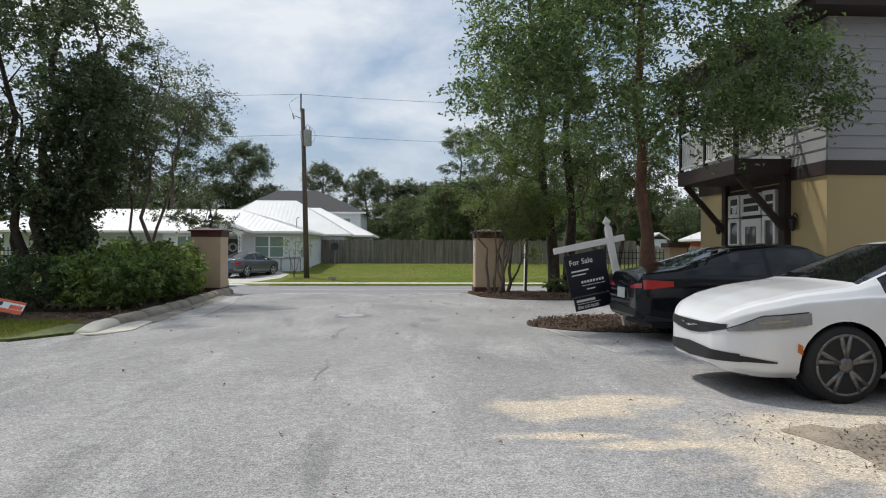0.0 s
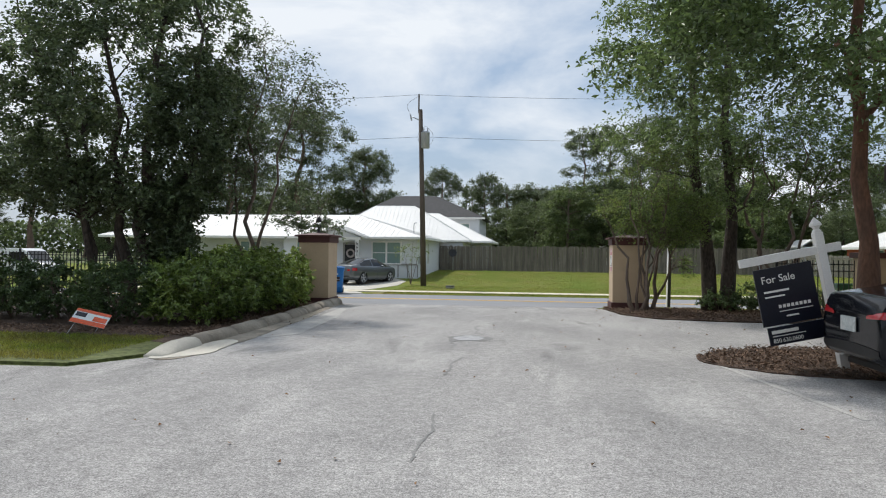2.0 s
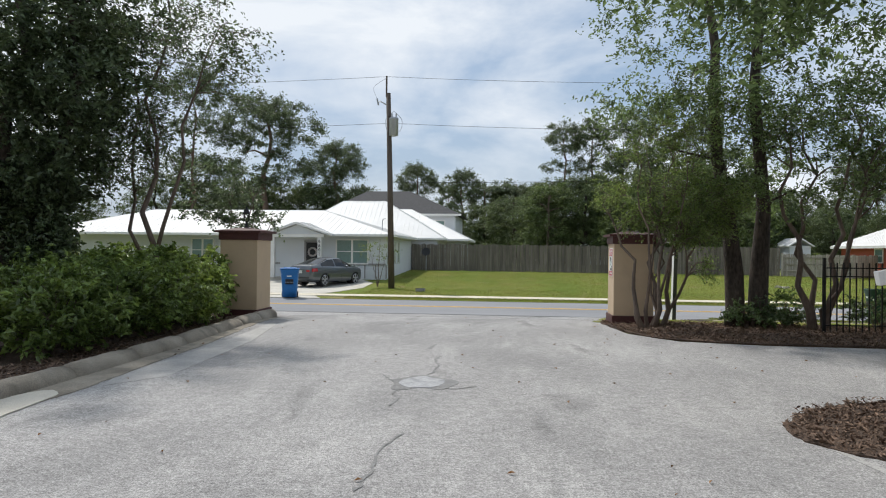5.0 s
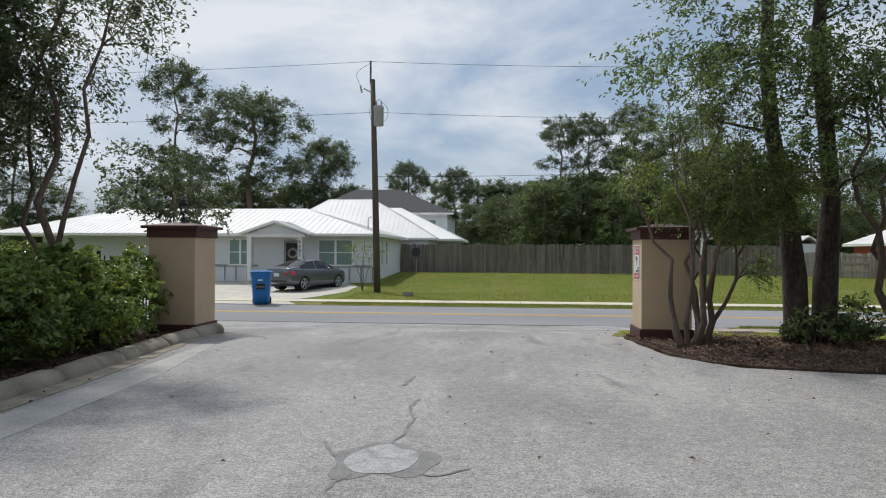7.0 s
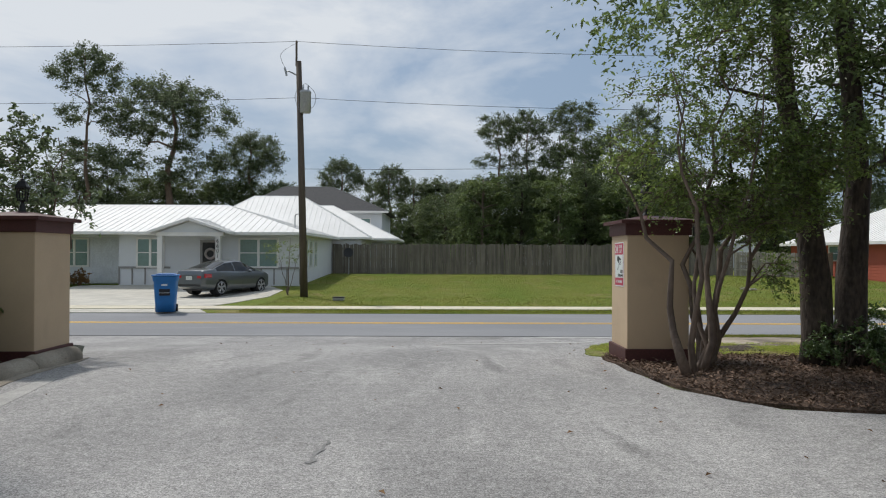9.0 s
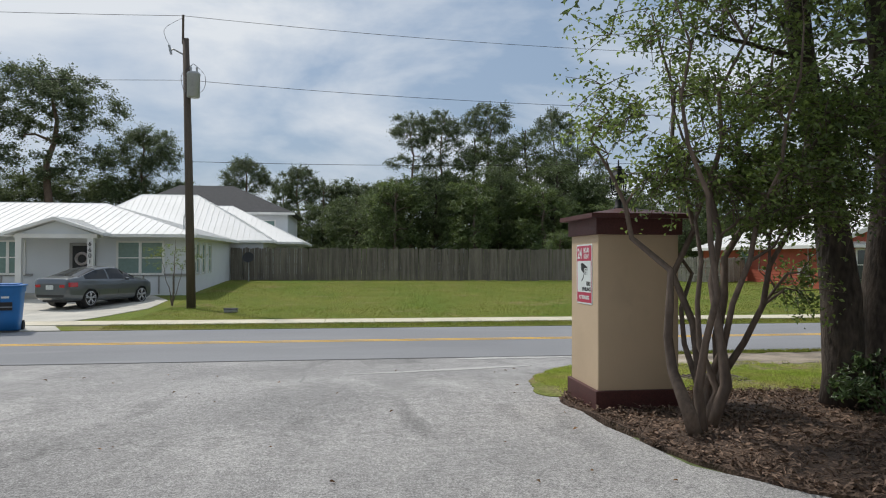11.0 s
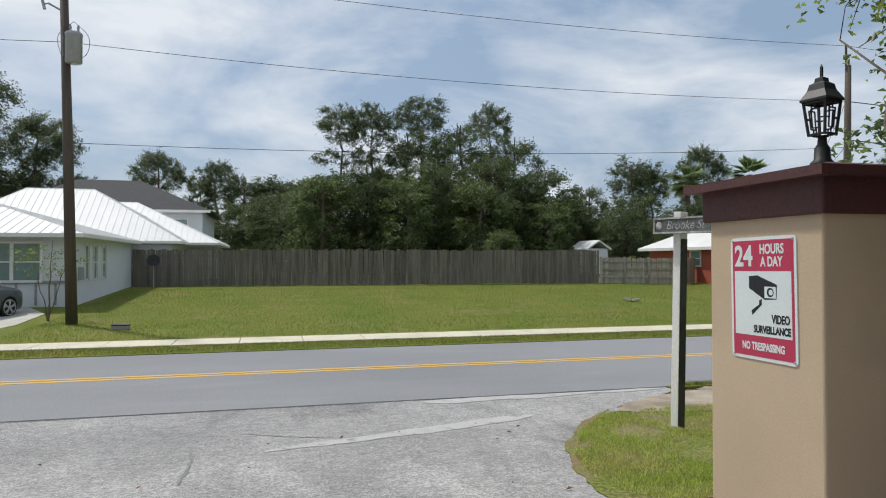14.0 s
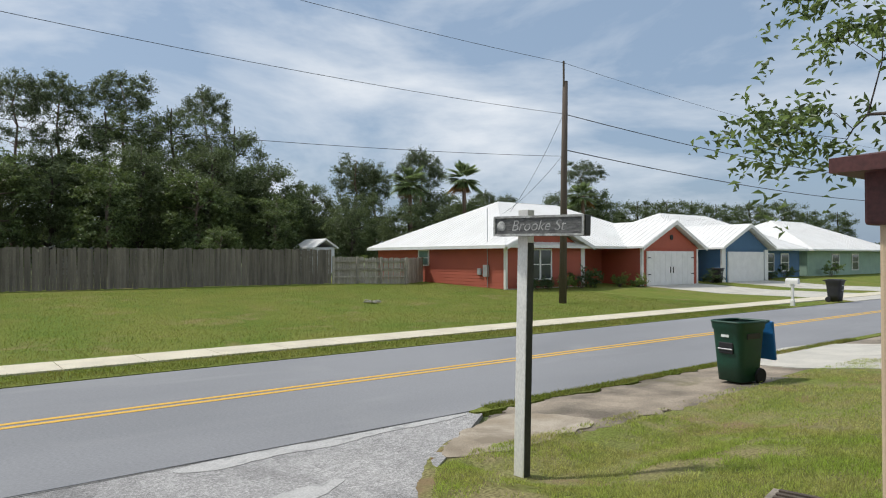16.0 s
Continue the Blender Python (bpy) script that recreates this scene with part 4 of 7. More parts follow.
def street_house(x0, wall, gx0, gx1, xr, label, front=48.1, win=None, side=True):
    """One-storey house, gabled garage facing the road, hipped metal roof."""
    h = place("house", label)
    ze, z0 = 2.12, -0.25
    part("wall", boxed(x0, gx0 - 4.0, front + 0.03, 60.8, z0, ze), wall, h)
    part("wall", boxed(gx0 - 4.0, gx1, front + 1.8, 60.0, z0, ze), wall, h)
    part("wall", boxed(gx0, gx1, front - 1.3, front + 1.8, z0, ze), wall, h)
    part("siding", lap_wall(bmesh.new(), x0 + 0.1, gx0 - 4.05, front + 0.03, z0 + 0.1, ze), wall, h)
    part("siding", lap_wall_x(bmesh.new(), x0, front + 0.12, 60.7, z0 + 0.1, ze), wall, h)
    part("siding", lap_wall(bmesh.new(), gx0 - 4.0, gx0, front + 1.8, z0 + 0.1, ze), wall, h)
    part("siding", lap_wall_x(bmesh.new(), gx0, front - 1.2, front + 1.7, z0 + 0.1, ze), wall, h)
    for a, b in ((x0 - 0.04, front), (gx0 - 4.16, front), (gx0 - 0.02, front - 1.33), (gx1 - 0.12, front - 1.33)):
        part("corner_board", boxed(a, a + 0.16, b - 0.02, b + 0.14, z0, ze, 0.005), M_WHITE, h)
    part("foundation", boxed(x0 - 0.03, gx0 - 4, front - 0.03, front + 0.1, z0 - 0.1, z0 + 0.12), M_CONC, h)
    roofed("roof", hip_roof(bmesh.new(), x0 - 0.5, gx1 + 0.6, front - 0.5, 61.4, ze + 0.12, x0 + 5.2, gx1 - 5.6, 54.4, 5.25), h, "white standing-seam metal roof")
    roofed("garage_roof", gable_roof(bmesh.new(), gx0 - 0.5, gx1 + 0.5, front - 1.75, 54, ze + 0.12, 3.95), h, "white gabled metal roof")
    xm = (gx0 + gx1) / 2
    part("gable", prism(bmesh.new(), [(gx0 - 0.1, ze), (gx1 + 0.1, ze), (xm, 3.7)], front - 1.36, front - 1.26), wall, h)
    for s, xe in ((0, gx0 - 0.45), (1, gx1 + 0.45)):
        part("rake_board", prism(bmesh.new(), [(xe, ze - 0.12), (xe, ze + 0.1), (xm, 3.93), (xm, 3.68)], front - 1.8, front - 1.74), M_WHITE, h)
    xa, xb = x0 - 0.45, gx0 - 4.0 + 0.45
    xg = (xa + xb) / 2
    roofed("front_roof", gable_roof(bmesh.new(), xa, xb, front - 0.55, 54, ze + 0.125, 3.75), h, "white gabled metal roof")
    part("gable", prism(bmesh.new(), [(x0, ze), (gx0 - 4.0, ze), (xg, 3.5)], front - 0.06, front + 0.03), wall, h)
    for xe in (xa + 0.03, xb - 0.03):
        part("rake_board", prism(bmesh.new(), [(xe, ze - 0.12), (xe, ze + 0.1), (xg, 3.73), (xg, 3.48)], front - 0.6, front - 0.555), M_WHITE, h)
    part("fascia", boxed(x0 - 0.54, x0 - 0.5, front - 0.5, 61.4, ze - 0.06, ze + 0.12), M_WHITE, h)
    gd = part("garage_door", boxed(gx0 + 0.45, gx1 - 0.55, front - 1.38, front - 1.29, z0, 1.95), M_WHITE, h, "white panelled garage door")
    for i in range(4):
        for j in range(8):
            a = gx0 + 0.55 + j * (gx1 - gx0 - 1.2) / 8
            part("panel", boxed(a, a + (gx1 - gx0 - 1.2) / 8 - 0.1, front - 1.395, front - 1.38, z0 + 0.08 + i * 0.54, z0 + 0.5 + i * 0.54), M_WHITE, gd)
    for a in (xm - 0.2, xm + 0.12):
        part("handle", boxed(a, a + 0.05, front - 1.43, front - 1.395, 0.55, 0.95), M_BLACK, gd)
    for a in (gx0 + 0.5, gx1 - 0.9):
        for z in (0.45, 1.5):
            part("hinge", boxed(a, a + 0.32, front - 1.41, front - 1.395, z, z + 0.06), M_BLACK, gd)
    part("gable_vent", lathe(bmesh.new(), [(0.02, -0.02), (0.18, -0.02), (0.18, 0.02), (0.02, 0.02)], 8, pose(xm, front - 1.38, 2.85, 90)), M_BLACK, h)
    window(h, *(win or (x0 + 1.7, x0 + 3.5)), 0.35, 2.0, front + 0.0, double=True, material=M_DARKGLASS)
    if side:
        window(h, 55.0, 56.0, 1.1, 2.0, 0, axis="x").location.x = x0
        mb = part("meter_box", boxed(x0 - 0.2, x0 - 0.03, 49.4, 49.75, 0.5, 1.15, 0.01), M_GREYMETAL, h)
        part("conduit", tube(bmesh.new(), [(x0 - 0.08, 49.5, -0.2), (x0 - 0.08, 49.5, 4.3)], 0.025, 6), M_GREYMETAL, mb)
        part("breaker_box", boxed(x0 - 0.16, x0 - 0.03, 50.0, 50.3, 0.6, 0.95, 0.01), M_GREYMETAL, h)
    part("front_door", boxed(gx0 - 3.4, gx0 - 2.5, front + 1.72, front + 1.8, z0, 1.85), M_WHITE, h)
    part("porch_post", boxed(gx0 - 4.0, gx0 - 3.8, front + 0.0, front + 0.2, z0, ze, 0.01), M_WHITE, h)
    return h


street_house(26.5, M_RED, 36.8, 43.0, 0, "red lap-sided house with white metal roof and garage")
hb = place("house", "blue lap-sided house with white metal roof and garage")
part("wall", boxed(46.2, 62.0, 48.6, 60, -0.25, 2.12), M_BLUE, hb)
part("wall", boxed(46.2, 52.8, 46.9, 48.6, -0.25, 2.12), M_BLUE, hb)
part("siding", lap_wall(bmesh.new(), 52.9, 61.9, 48.6, -0.15, 2.1), M_BLUE, hb)
part("siding", lap_wall_x(bmesh.new(), 46.2, 47.0, 59.9, -0.15, 2.1), M_BLUE, hb)
roofed("roof", hip_roof(bmesh.new(), 44.2, 62.5, 48.0, 61, 2.24, 50, 57, 54.5, 5.2), hb, "white standing-seam metal roof")
roofed("garage_roof", gable_roof(bmesh.new(), 45.7, 53.3, 46.4, 54, 2.24, 4.0), hb)
part("gable", prism(bmesh.new(), [(46.1, 2.1), (52.9, 2.1), (49.5, 3.75)], 46.84, 46.94), M_BLUE, hb)
part("garage_door", boxed(47.0, 52.1, 46.8, 46.9, -0.25, 1.95), M_WHITE, hb)
for a in (46.15, 52.3):
    part("corner_board", boxed(a, a + 0.5, 46.8, 46.92, -0.25, 2.12), M_WHITE, hb)
for a in (49.5,):
    for xe in (45.75, 53.25):
        part("rake_board", prism(bmesh.new(), [(xe, 2.12), (xe, 2.34), (a, 3.98), (a, 3.73)], 46.36, 46.4), M_WHITE, hb)
for a in (56.0, 58.6):
    window(hb, a, a + 1.3, 0.4, 1.8, 48.6, material=M_DARKGLASS)
hg = place("house", "pale green house with white metal roof")
part("wall", boxed(63.5, 82, 48.6, 60, -0.25, 2.12), M_GREENS, hg)
part("siding", lap_wall(bmesh.new(), 63.6, 81.9, 48.6, -0.15, 2.1), M_GREENS, hg)
part("siding", lap_wall_x(bmesh.new(), 63.5, 48.7, 59.9, -0.15, 2.1), M_GREENS, hg)
roofed("roof", hip_roof(bmesh.new(), 62.9, 82.6, 47.8, 61, 2.24, 69, 76, 54.5, 5.2), hg, "white standing-seam metal roof")
for a in (68.5, 73):
    window(hg, a, a + 1.5, 0.3, 1.8, 48.6, material=M_DARKGLASS)
for x0, x1 in ((36.9, 43), (46.6, 52.4)):
    sheet("house_drive", [(x0, 36.8), (x1, 36.8), (x1, 46.7), (x0, 46.7)], 0.04, M_CONC, label="pale concrete house driveway", category="driveway")
    sheet("drive_apron", [(x0 - 0.8, 34.5), (x1 + 0.8, 34.5), (x1, 35.64), (x0, 35.64)], 0.04, M_CONC, label="concrete apron where drive meets road", category="driveway")
sheet("house_drive", [(-16.8, 46.75), (-16.8, 45.5), (-15.4, 42.5), (-12.9, 38.2), (-12.6, 36.87), (-7.0, 36.87), (-6.7, 38.3), (-6.2, 42), (-6.2, 44.5), (-7.4, 46.75)], 0.04, M_CONC, label="pale concrete driveway of the white house", category="driveway")
sheet("drive_apron", [(-14.2, 34.5), (-6.4, 34.5), (-7.0, 35.63), (-12.8, 35.63)], 0.04, M_CONC, label="concrete apron where drive meets road", category="driveway")

# ---- wooden fences ----
rng = random.Random(7)
fence = tagged(empty("wooden_fence", 0, 0, 0), "weathered grey wooden board fence behind the lawn", "fence")
boards = []
for k in range(6):
    h = 1.92 + 0.015 * k
    b = bmesh.new()
    prism(b, [(-0.066, 0), (0.066, 0), (0.066, h - 0.03), (0.04, h), (-0.04, h), (-0.066, h - 0.03)], -0.01, 0.01)
    boards.append(finish("board", b, M_FENCE).data)
for o in [o for o in scene.objects if o.name.startswith("board")]:
    bpy.data.objects.remove(o)


def fence_run(root, x0, y0, x1, y1, scale=1.0):
    d = Vector((x1 - x0, y1 - y0, 0))
    ang = math.degrees(math.atan2(d.y, d.x))
    n = int(d.length / 0.14)
    for i in range(n):
        p = Vector((x0, y0, 0)) + d * ((i + 0.5) / n)
        ob = new("board", rng.choice(boards))
        ob.parent = root
        ob.matrix_basis = pose(p.x, p.y - 0.012 * (i % 2), g(p.y) + rng.uniform(0, 0.05), 0, rng.gauss(0, 0.5), ang) @ Matrix.Diagonal((1, 1, scale, 1))
    for z in (0.35, 1.0, 1.65):
        bm = boxed(0, d.length, 0.02, 0.06, z * scale - 0.04, z * scale + 0.05)
        rl = part("rail", bm, M_FENCE, root)
        rl.matrix_basis = pose(x0, y0, g((y0 + y1) / 2), 0, 0, ang)


fence_run(fence, -5.85, 57.4, 20.2, 56.0)
fence2 = tagged(empty("wooden_fence", 0, 0, 0), "low weathered wooden fence joining the red house", "fence")
fence_run(fence2, 20.3, 56.0, 24.0, 54.0, 0.78)
fence_run(fence2, 24.0, 54.0, 26.4, 55.5, 0.78)
for x, y in ((20.3, 55.95), (21.5, 55.3), (22.7, 54.65), (24.0, 53.93)):
    part("post", boxed(x - 0.06, x + 0.06, y - 0.12, y - 0.02, g(y) - 0.1, g(y) + 1.6, 0.005), M_FENCE, fence2)

for ob in fence2.children:
    ob.material_slots[0].link = "OBJECT"
    ob.material_slots[0].material = M_FENCE_L
for z in (0.4, 0.85, 1.3):
    rl = part("rail", boxed(0, Vector((3.7, -2.0, 0)).length, -0.09, -0.04, z, z + 0.09), M_FENCE_L, fence2)
    rl.matrix_basis = pose(20.3, 56.0, g(55), 0, 0, math.degrees(math.atan2(-2.0, 3.7)))

# ---- near trees and shrubs ----
tree("shade_tree", "dense dark tree with vine-covered trunks behind the hedge", -7.7, 18.4,
     [(-0.5, 0, -1.6, 0.3, 8.5, 0.13), (0.15, -0.1, 0.2, 0.2, 9.0, 0.16), (0.75, 0.1, 1.4, -0.2, 7.5, 0.14), (-0.9, -0.3, -3.2, -0.5, 7.5, 0.09), (-1.1, -0.2, -2.2, 0.2, 6.5, 0.07), (-0.75, 0.2, -1.2, 0.4, 7.0, 0.07)],
     [(-0.6, 0, 5.7, 3.2, 2.6, 2.5, 280), (-0.3, 0.2, 8.4, 2.5, 2.2, 1.8, 120), (-3.0, -0.2, 4.6, 2.2, 2.2, 2.0, 115), (0.7, 0, 3.4, 1.0, 1.2, 1.2, 55), (-1.8, 0, 3.0, 2.6, 1.4, 0.7, 105), (1.2, -0.2, 4.6, 1.2, 0.9, 1.2, 55), (0.8, -0.15, 2.3, 0.28, 0.28, 1.1, 60), (0.2, -0.1, 2.2, 0.25, 0.25, 1.0, 40)],
     L_DARK, M_BARK, 11, per=85, spread=0.27, size=0.115, aspect=0.5, droop=0.1, wiggle=1.6)
tree("river_birch", "thin light-leaved tree with drooping twigs", -5.75, 19.7,
     [(0, 0, 0.5, -0.4, 6.6, 0.07), (0.05, 0, 1.7, -0.8, 5.7, 0.055), (-0.1, 0.1, -0.7, 0.2, 5.6, 0.05)],
     [(1.5, -0.8, 5.5, 1.0, 0.9, 0.8, 36), (0.2, -0.3, 6.3, 1.0, 0.9, 0.8, 34), (-0.6, 0, 5.2, 1.1, 1.0, 1.3, 135), (1.9, -0.9, 4.9, 0.5, 0.6, 0.6, 14), (-0.5, 0, 3.6, 0.9, 0.8, 0.9, 95), (0.5, -0.2, 4.2, 0.6, 0.6, 0.6, 22)],
     L_DARK, M_BARK_S, 12, per=48, spread=0.27, size=0.075, aspect=0.45, droop=0.5, limb=0.022, twigs=True, wiggle=1.8)
tree("crape_myrtle", "crape myrtle with white blossoms by the gate pillar", -5.3, 23.3,
     [(0, 0, 0.5, -0.2, 3.2, 0.035), (0.1, 0.05, -0.5, 0.3, 3.1, 0.035), (-0.1, 0, 0.1, 0.5, 3.5, 0.035), (0.1, -0.1, 1.1, -0.7, 2.5, 0.03)],
     [(-0.5, -0.3, 3.0, 1.1, 0.9, 0.8, 50), (0.5, -0.9, 2.35, 0.8, 0.5, 0.3, 20)], L_DARK, M_BARK_S, 13, per=44, spread=0.2, size=0.09, limb=0.016, twigs=True, wiggle=1.8)
tree("crape_myrtle", "multi-stemmed crape myrtle leaning over the gate pillar", 4.12, 20.5,
     [(-0.1, -0.12, -0.72, 0.3, 2.5, 0.052), (-0.02, -0.08, -0.2, -0.3, 3.6, 0.036), (0.12, 0.1, 0.5, 0.3, 3.8, 0.045), (0.42, 0.6, 0.9, 0.5, 3.4, 0.05), (0.34, 0.7, 0.15, 1.1, 4.0, 0.042), (0.45, 0.65, 1.4, 0.0, 3.2, 0.036), (0.2, 0.25, 0.75, -0.5, 3.3, 0.034), (0.25, 0.45, 0.9, 2.3, 3.0, 0.03), (0.05, 0.1, 0.1, 0.7, 3.3, 0.03)],
     [(0.3, 0.2, 3.3, 1.0, 1.0, 0.8, 44), (0.7, 0, 4.3, 1.0, 1.0, 0.8, 36), (1.15, 0.0, 2.65, 0.9, 0.7, 0.5, 52), (-0.62, 0.25, 2.7, 0.38, 0.4, 0.35, 14), (0.8, 0.0, 2.05, 0.75, 0.5, 0.3, 52), (0.1, 0.3, 2.3, 0.5, 0.4, 0.25, 28), (1.3, 2.2, 3.6, 0.5, 0.4, 0.4, 10), (1.8, 2.0, 2.9, 0.5, 0.4, 0.4, 8), (1.0, 0.5, 1.25, 0.35, 0.3, 0.25, 6)],
     L_CRAPE, M_BARK_S, 14, per=92, spread=0.19, size=0.05, aspect=0.52, limb=0.016, droop=0.08, twigs=True, wiggle=2.2)
for bx, by, s, sd in ((6.02, 21.22, 1, 15), (6.43, 21.22, 1.05, 16)):
    tree("tall_tree", "tall dark-trunked tree in the mulch bed", bx, by,
         [(0, 0, (0.0 if sd == 16 else -0.95), 0.2, 10.5 * s, 0.165)],
         [(-0.6 if sd == 15 else 0.8, 0, 7.2, 2.5, 2.3, 3.0, 130), (-1.1 if sd == 15 else 1.1, -0.2, 4.4, 1.9, 1.6, 0.9, 52), (0.2, 0.2, 9.6, 1.7, 1.5, 1.3, 45), (-0.3 if sd == 15 else 0.9, -0.6, 3.0, 0.9, 0.5, 0.4, 20 if sd == 15 else 6)] + ([] if sd == 15 else [(1.0, 2.9, 2.75, 0.6, 0.5, 0.35, 10), (1.2, 2.6, 4.0, 0.7, 0.6, 0.6, 11)]),
         L_OAK, M_BARK, sd, per=72, spread=0.27, size=0.095, aspect=0.36, droop=0.2, wiggle=0.5)
tree("crape_myrtle", "multi-stemmed small tree beside the black metal fence", 7.5, 20.85,
     [(-0.15, 0, -0.75, 0.1, 4.2, 0.07), (-0.05, 0.1, -0.2, 0.4, 4.7, 0.055), (0.1, 0, 0.6, -0.2, 4.4, 0.065), (0.15, 0.1, 1.5, 0.1, 4.0, 0.05), (0.05, -0.05, 1.0, -0.4, 4.0, 0.045)],
     [(0.4, 0, 4.2, 1.9, 1.4, 1.0, 105), (1.4, -0.3, 3.2, 1.2, 1.0, 0.7, 50)], L_OAK, M_BARK_S, 17, per=55, spread=0.23, size=0.085, limb=0.022, twigs=True, wiggle=1.8)
tree("elm_tree", "broad green tree with reddish trunk in the mulch island", 5.92, 12.93,
     [(0, 0, -0.15, 0.1, 7.5, 0.14)],
     [(-0.3, 0, 5.2, 3.4, 2.7, 1.7, 230), (-0.2, 0.2, 6.9, 2.6, 2.4, 1.3, 130), (-2.2, 0, 4.5, 1.1, 1.3, 0.9, 54), (2.2, -0.6, 4.2, 1.3, 1.1, 0.8, 52), (0.6, -1.2, 3.7, 1.6, 0.9, 0.5, 36)],
     L_ELM, M_BARK_R, 18, per=85, spread=0.29, size=0.1, aspect=0.42, droop=0.14, limb=0.06, wiggle=0.6)


def shrub(label, x, y, rx, ry, h, n, leaf, seed, size=0.105, name="shrub", per=46, spread=0.12):
    """Low bush: many thin stems from the ground to leaf clusters over a mound."""
    return tree(name, label, x, y, [(rng.uniform(-0.3, 0.3) * rx, rng.uniform(-0.3, 0.3) * ry, rng.uniform(-0.5, 0.5) * rx, rng.uniform(-0.5, 0.5) * ry, h * 0.75, 0.018) for _ in range(7)],
                [(0, 0, h * 0.5, rx, ry, h * 0.5, n)], leaf, M_BARK_S, seed, per=per, spread=spread, size=size, aspect=0.4, limb=0.01, category="shrub", trunk_name="stem")


for i, (x, y, rx, ry, h) in enumerate(((-4.84, 15.55, 0.95, 1.1, 1.3), (-4.84, 17.1, 1.0, 1.2, 1.42), (-4.9, 18.8, 1.0, 1.2, 1.5), (-5.15, 20.3, 0.95, 1.1, 1.5), (-6.3, 18.15, 1.0, 1.4, 1.45), (-6.4, 20.3, 1.0, 1.4, 1.5))):
    shrub("leafy light green shrub beside the kerb", x, y, rx, ry, h, 190, L_SHRUB, 30 + i)
for i in range(7):
    shrub("dark green clipped hedge shrub over mulch", -6.36 - i * 1.35, 15.25 + 0.15 * i + 0.2 * (i % 2), 0.95, 0.9, 1.22 + 0.06 * (i % 3), 120, L_HEDGE, 40 + i, 0.085, "hedge_shrub")
for i, (x, y, s) in enumerate(((6.2, 20.9, 0.5), (7.2, 21.6, 0.6), (8.9, 21.4, 0.65), (10.0, 21.3, 0.65), (11.2, 21.2, 0.65))):
    shrub("small dark green shrub in the mulch bed", x, y, s, s, s * 1.25, 45, L_HEDGE, 50 + i, 0.07)

# ---- far trees ----
def far_tree(name, label, h, crowns, leaf, bark, seed, per, spread, size, r=0.25, lean=0.0, stems=None):
    return tree(name, label, 0, 500, stems or [(0, 0, lean, 0, h * 0.93, r)], crowns, leaf, bark, seed, per=per, spread=spread, size=size, aspect=0.55, limb=r * 0.5, ground=0.03)


pine_a = far_tree("pine_tree", "tall pine with bare trunk and high open crown", 22, [(0, 0, 19.0, 3.0, 3, 2.6, 62), (0, 0, 15.0, 3.4, 3, 1.0, 16), (-1.8, 0, 12.2, 1.6, 1, 0.5, 5)], L_PINE, M_BARK_P, 60, 190, 0.5, 0.18)
pine_b = far_tree("pine_tree", "broad-crowned pine behind the houses", 18, [(0, 0, 14.2, 5.4, 4, 2.9, 110), (0.5, 0, 9.8, 5.8, 4, 1.6, 50), (0, 0, 16.4, 2.6, 2.4, 1.0, 22)], L_PINE, M_BARK_P, 61, 190, 0.56, 0.19, 0.4, 0.6)
pine_c = far_tree("pine_tree", "slender pine in the far tree line", 15, [(0, 0, 11.4, 2.6, 2.4, 3.2, 62), (0, 0, 6.5, 1.8, 1.6, 2.0, 14)], L_PINE, M_BARK_P, 62, 170, 0.5, 0.19)
oak_a = far_tree("oak_tree", "large dark oak behind the fence", 15, [(0, 0, 8.8, 5.0, 4, 5.2, 150), (1, 0, 4, 5.3, 3.5, 3, 60)], L_WOOD, M_BARK, 63, 180, 0.64, 0.21, 0.35)
oak_b = far_tree("oak_tree", "rounded leafy tree behind the fence", 10, [(0, 0, 6, 3.6, 3, 3.6, 95), (0, 0, 2.6, 3.8, 3, 2, 40)], L_WOOD, M_BARK, 64, 170, 0.55, 0.2, 0.25)
oak_c = far_tree("oak_tree", "light green young tree behind the fence", 8, [(0, 0, 5, 2.5, 2.2, 2.9, 62), (0, 0, 2.0, 2.7, 2.2, 1.5, 25)], L_YOUNG, M_BARK_S, 65, 140, 0.46, 0.18, 0.18)


def put_tree(proto, x, y, height, own, width=1.0, turn=0.0):
    s = height / own
    return copy_thing(proto, pose(x, y, g(y) - 0.05, 0, 0, turn) @ Matrix.Diagonal((s * width, s * width, s, 1)))


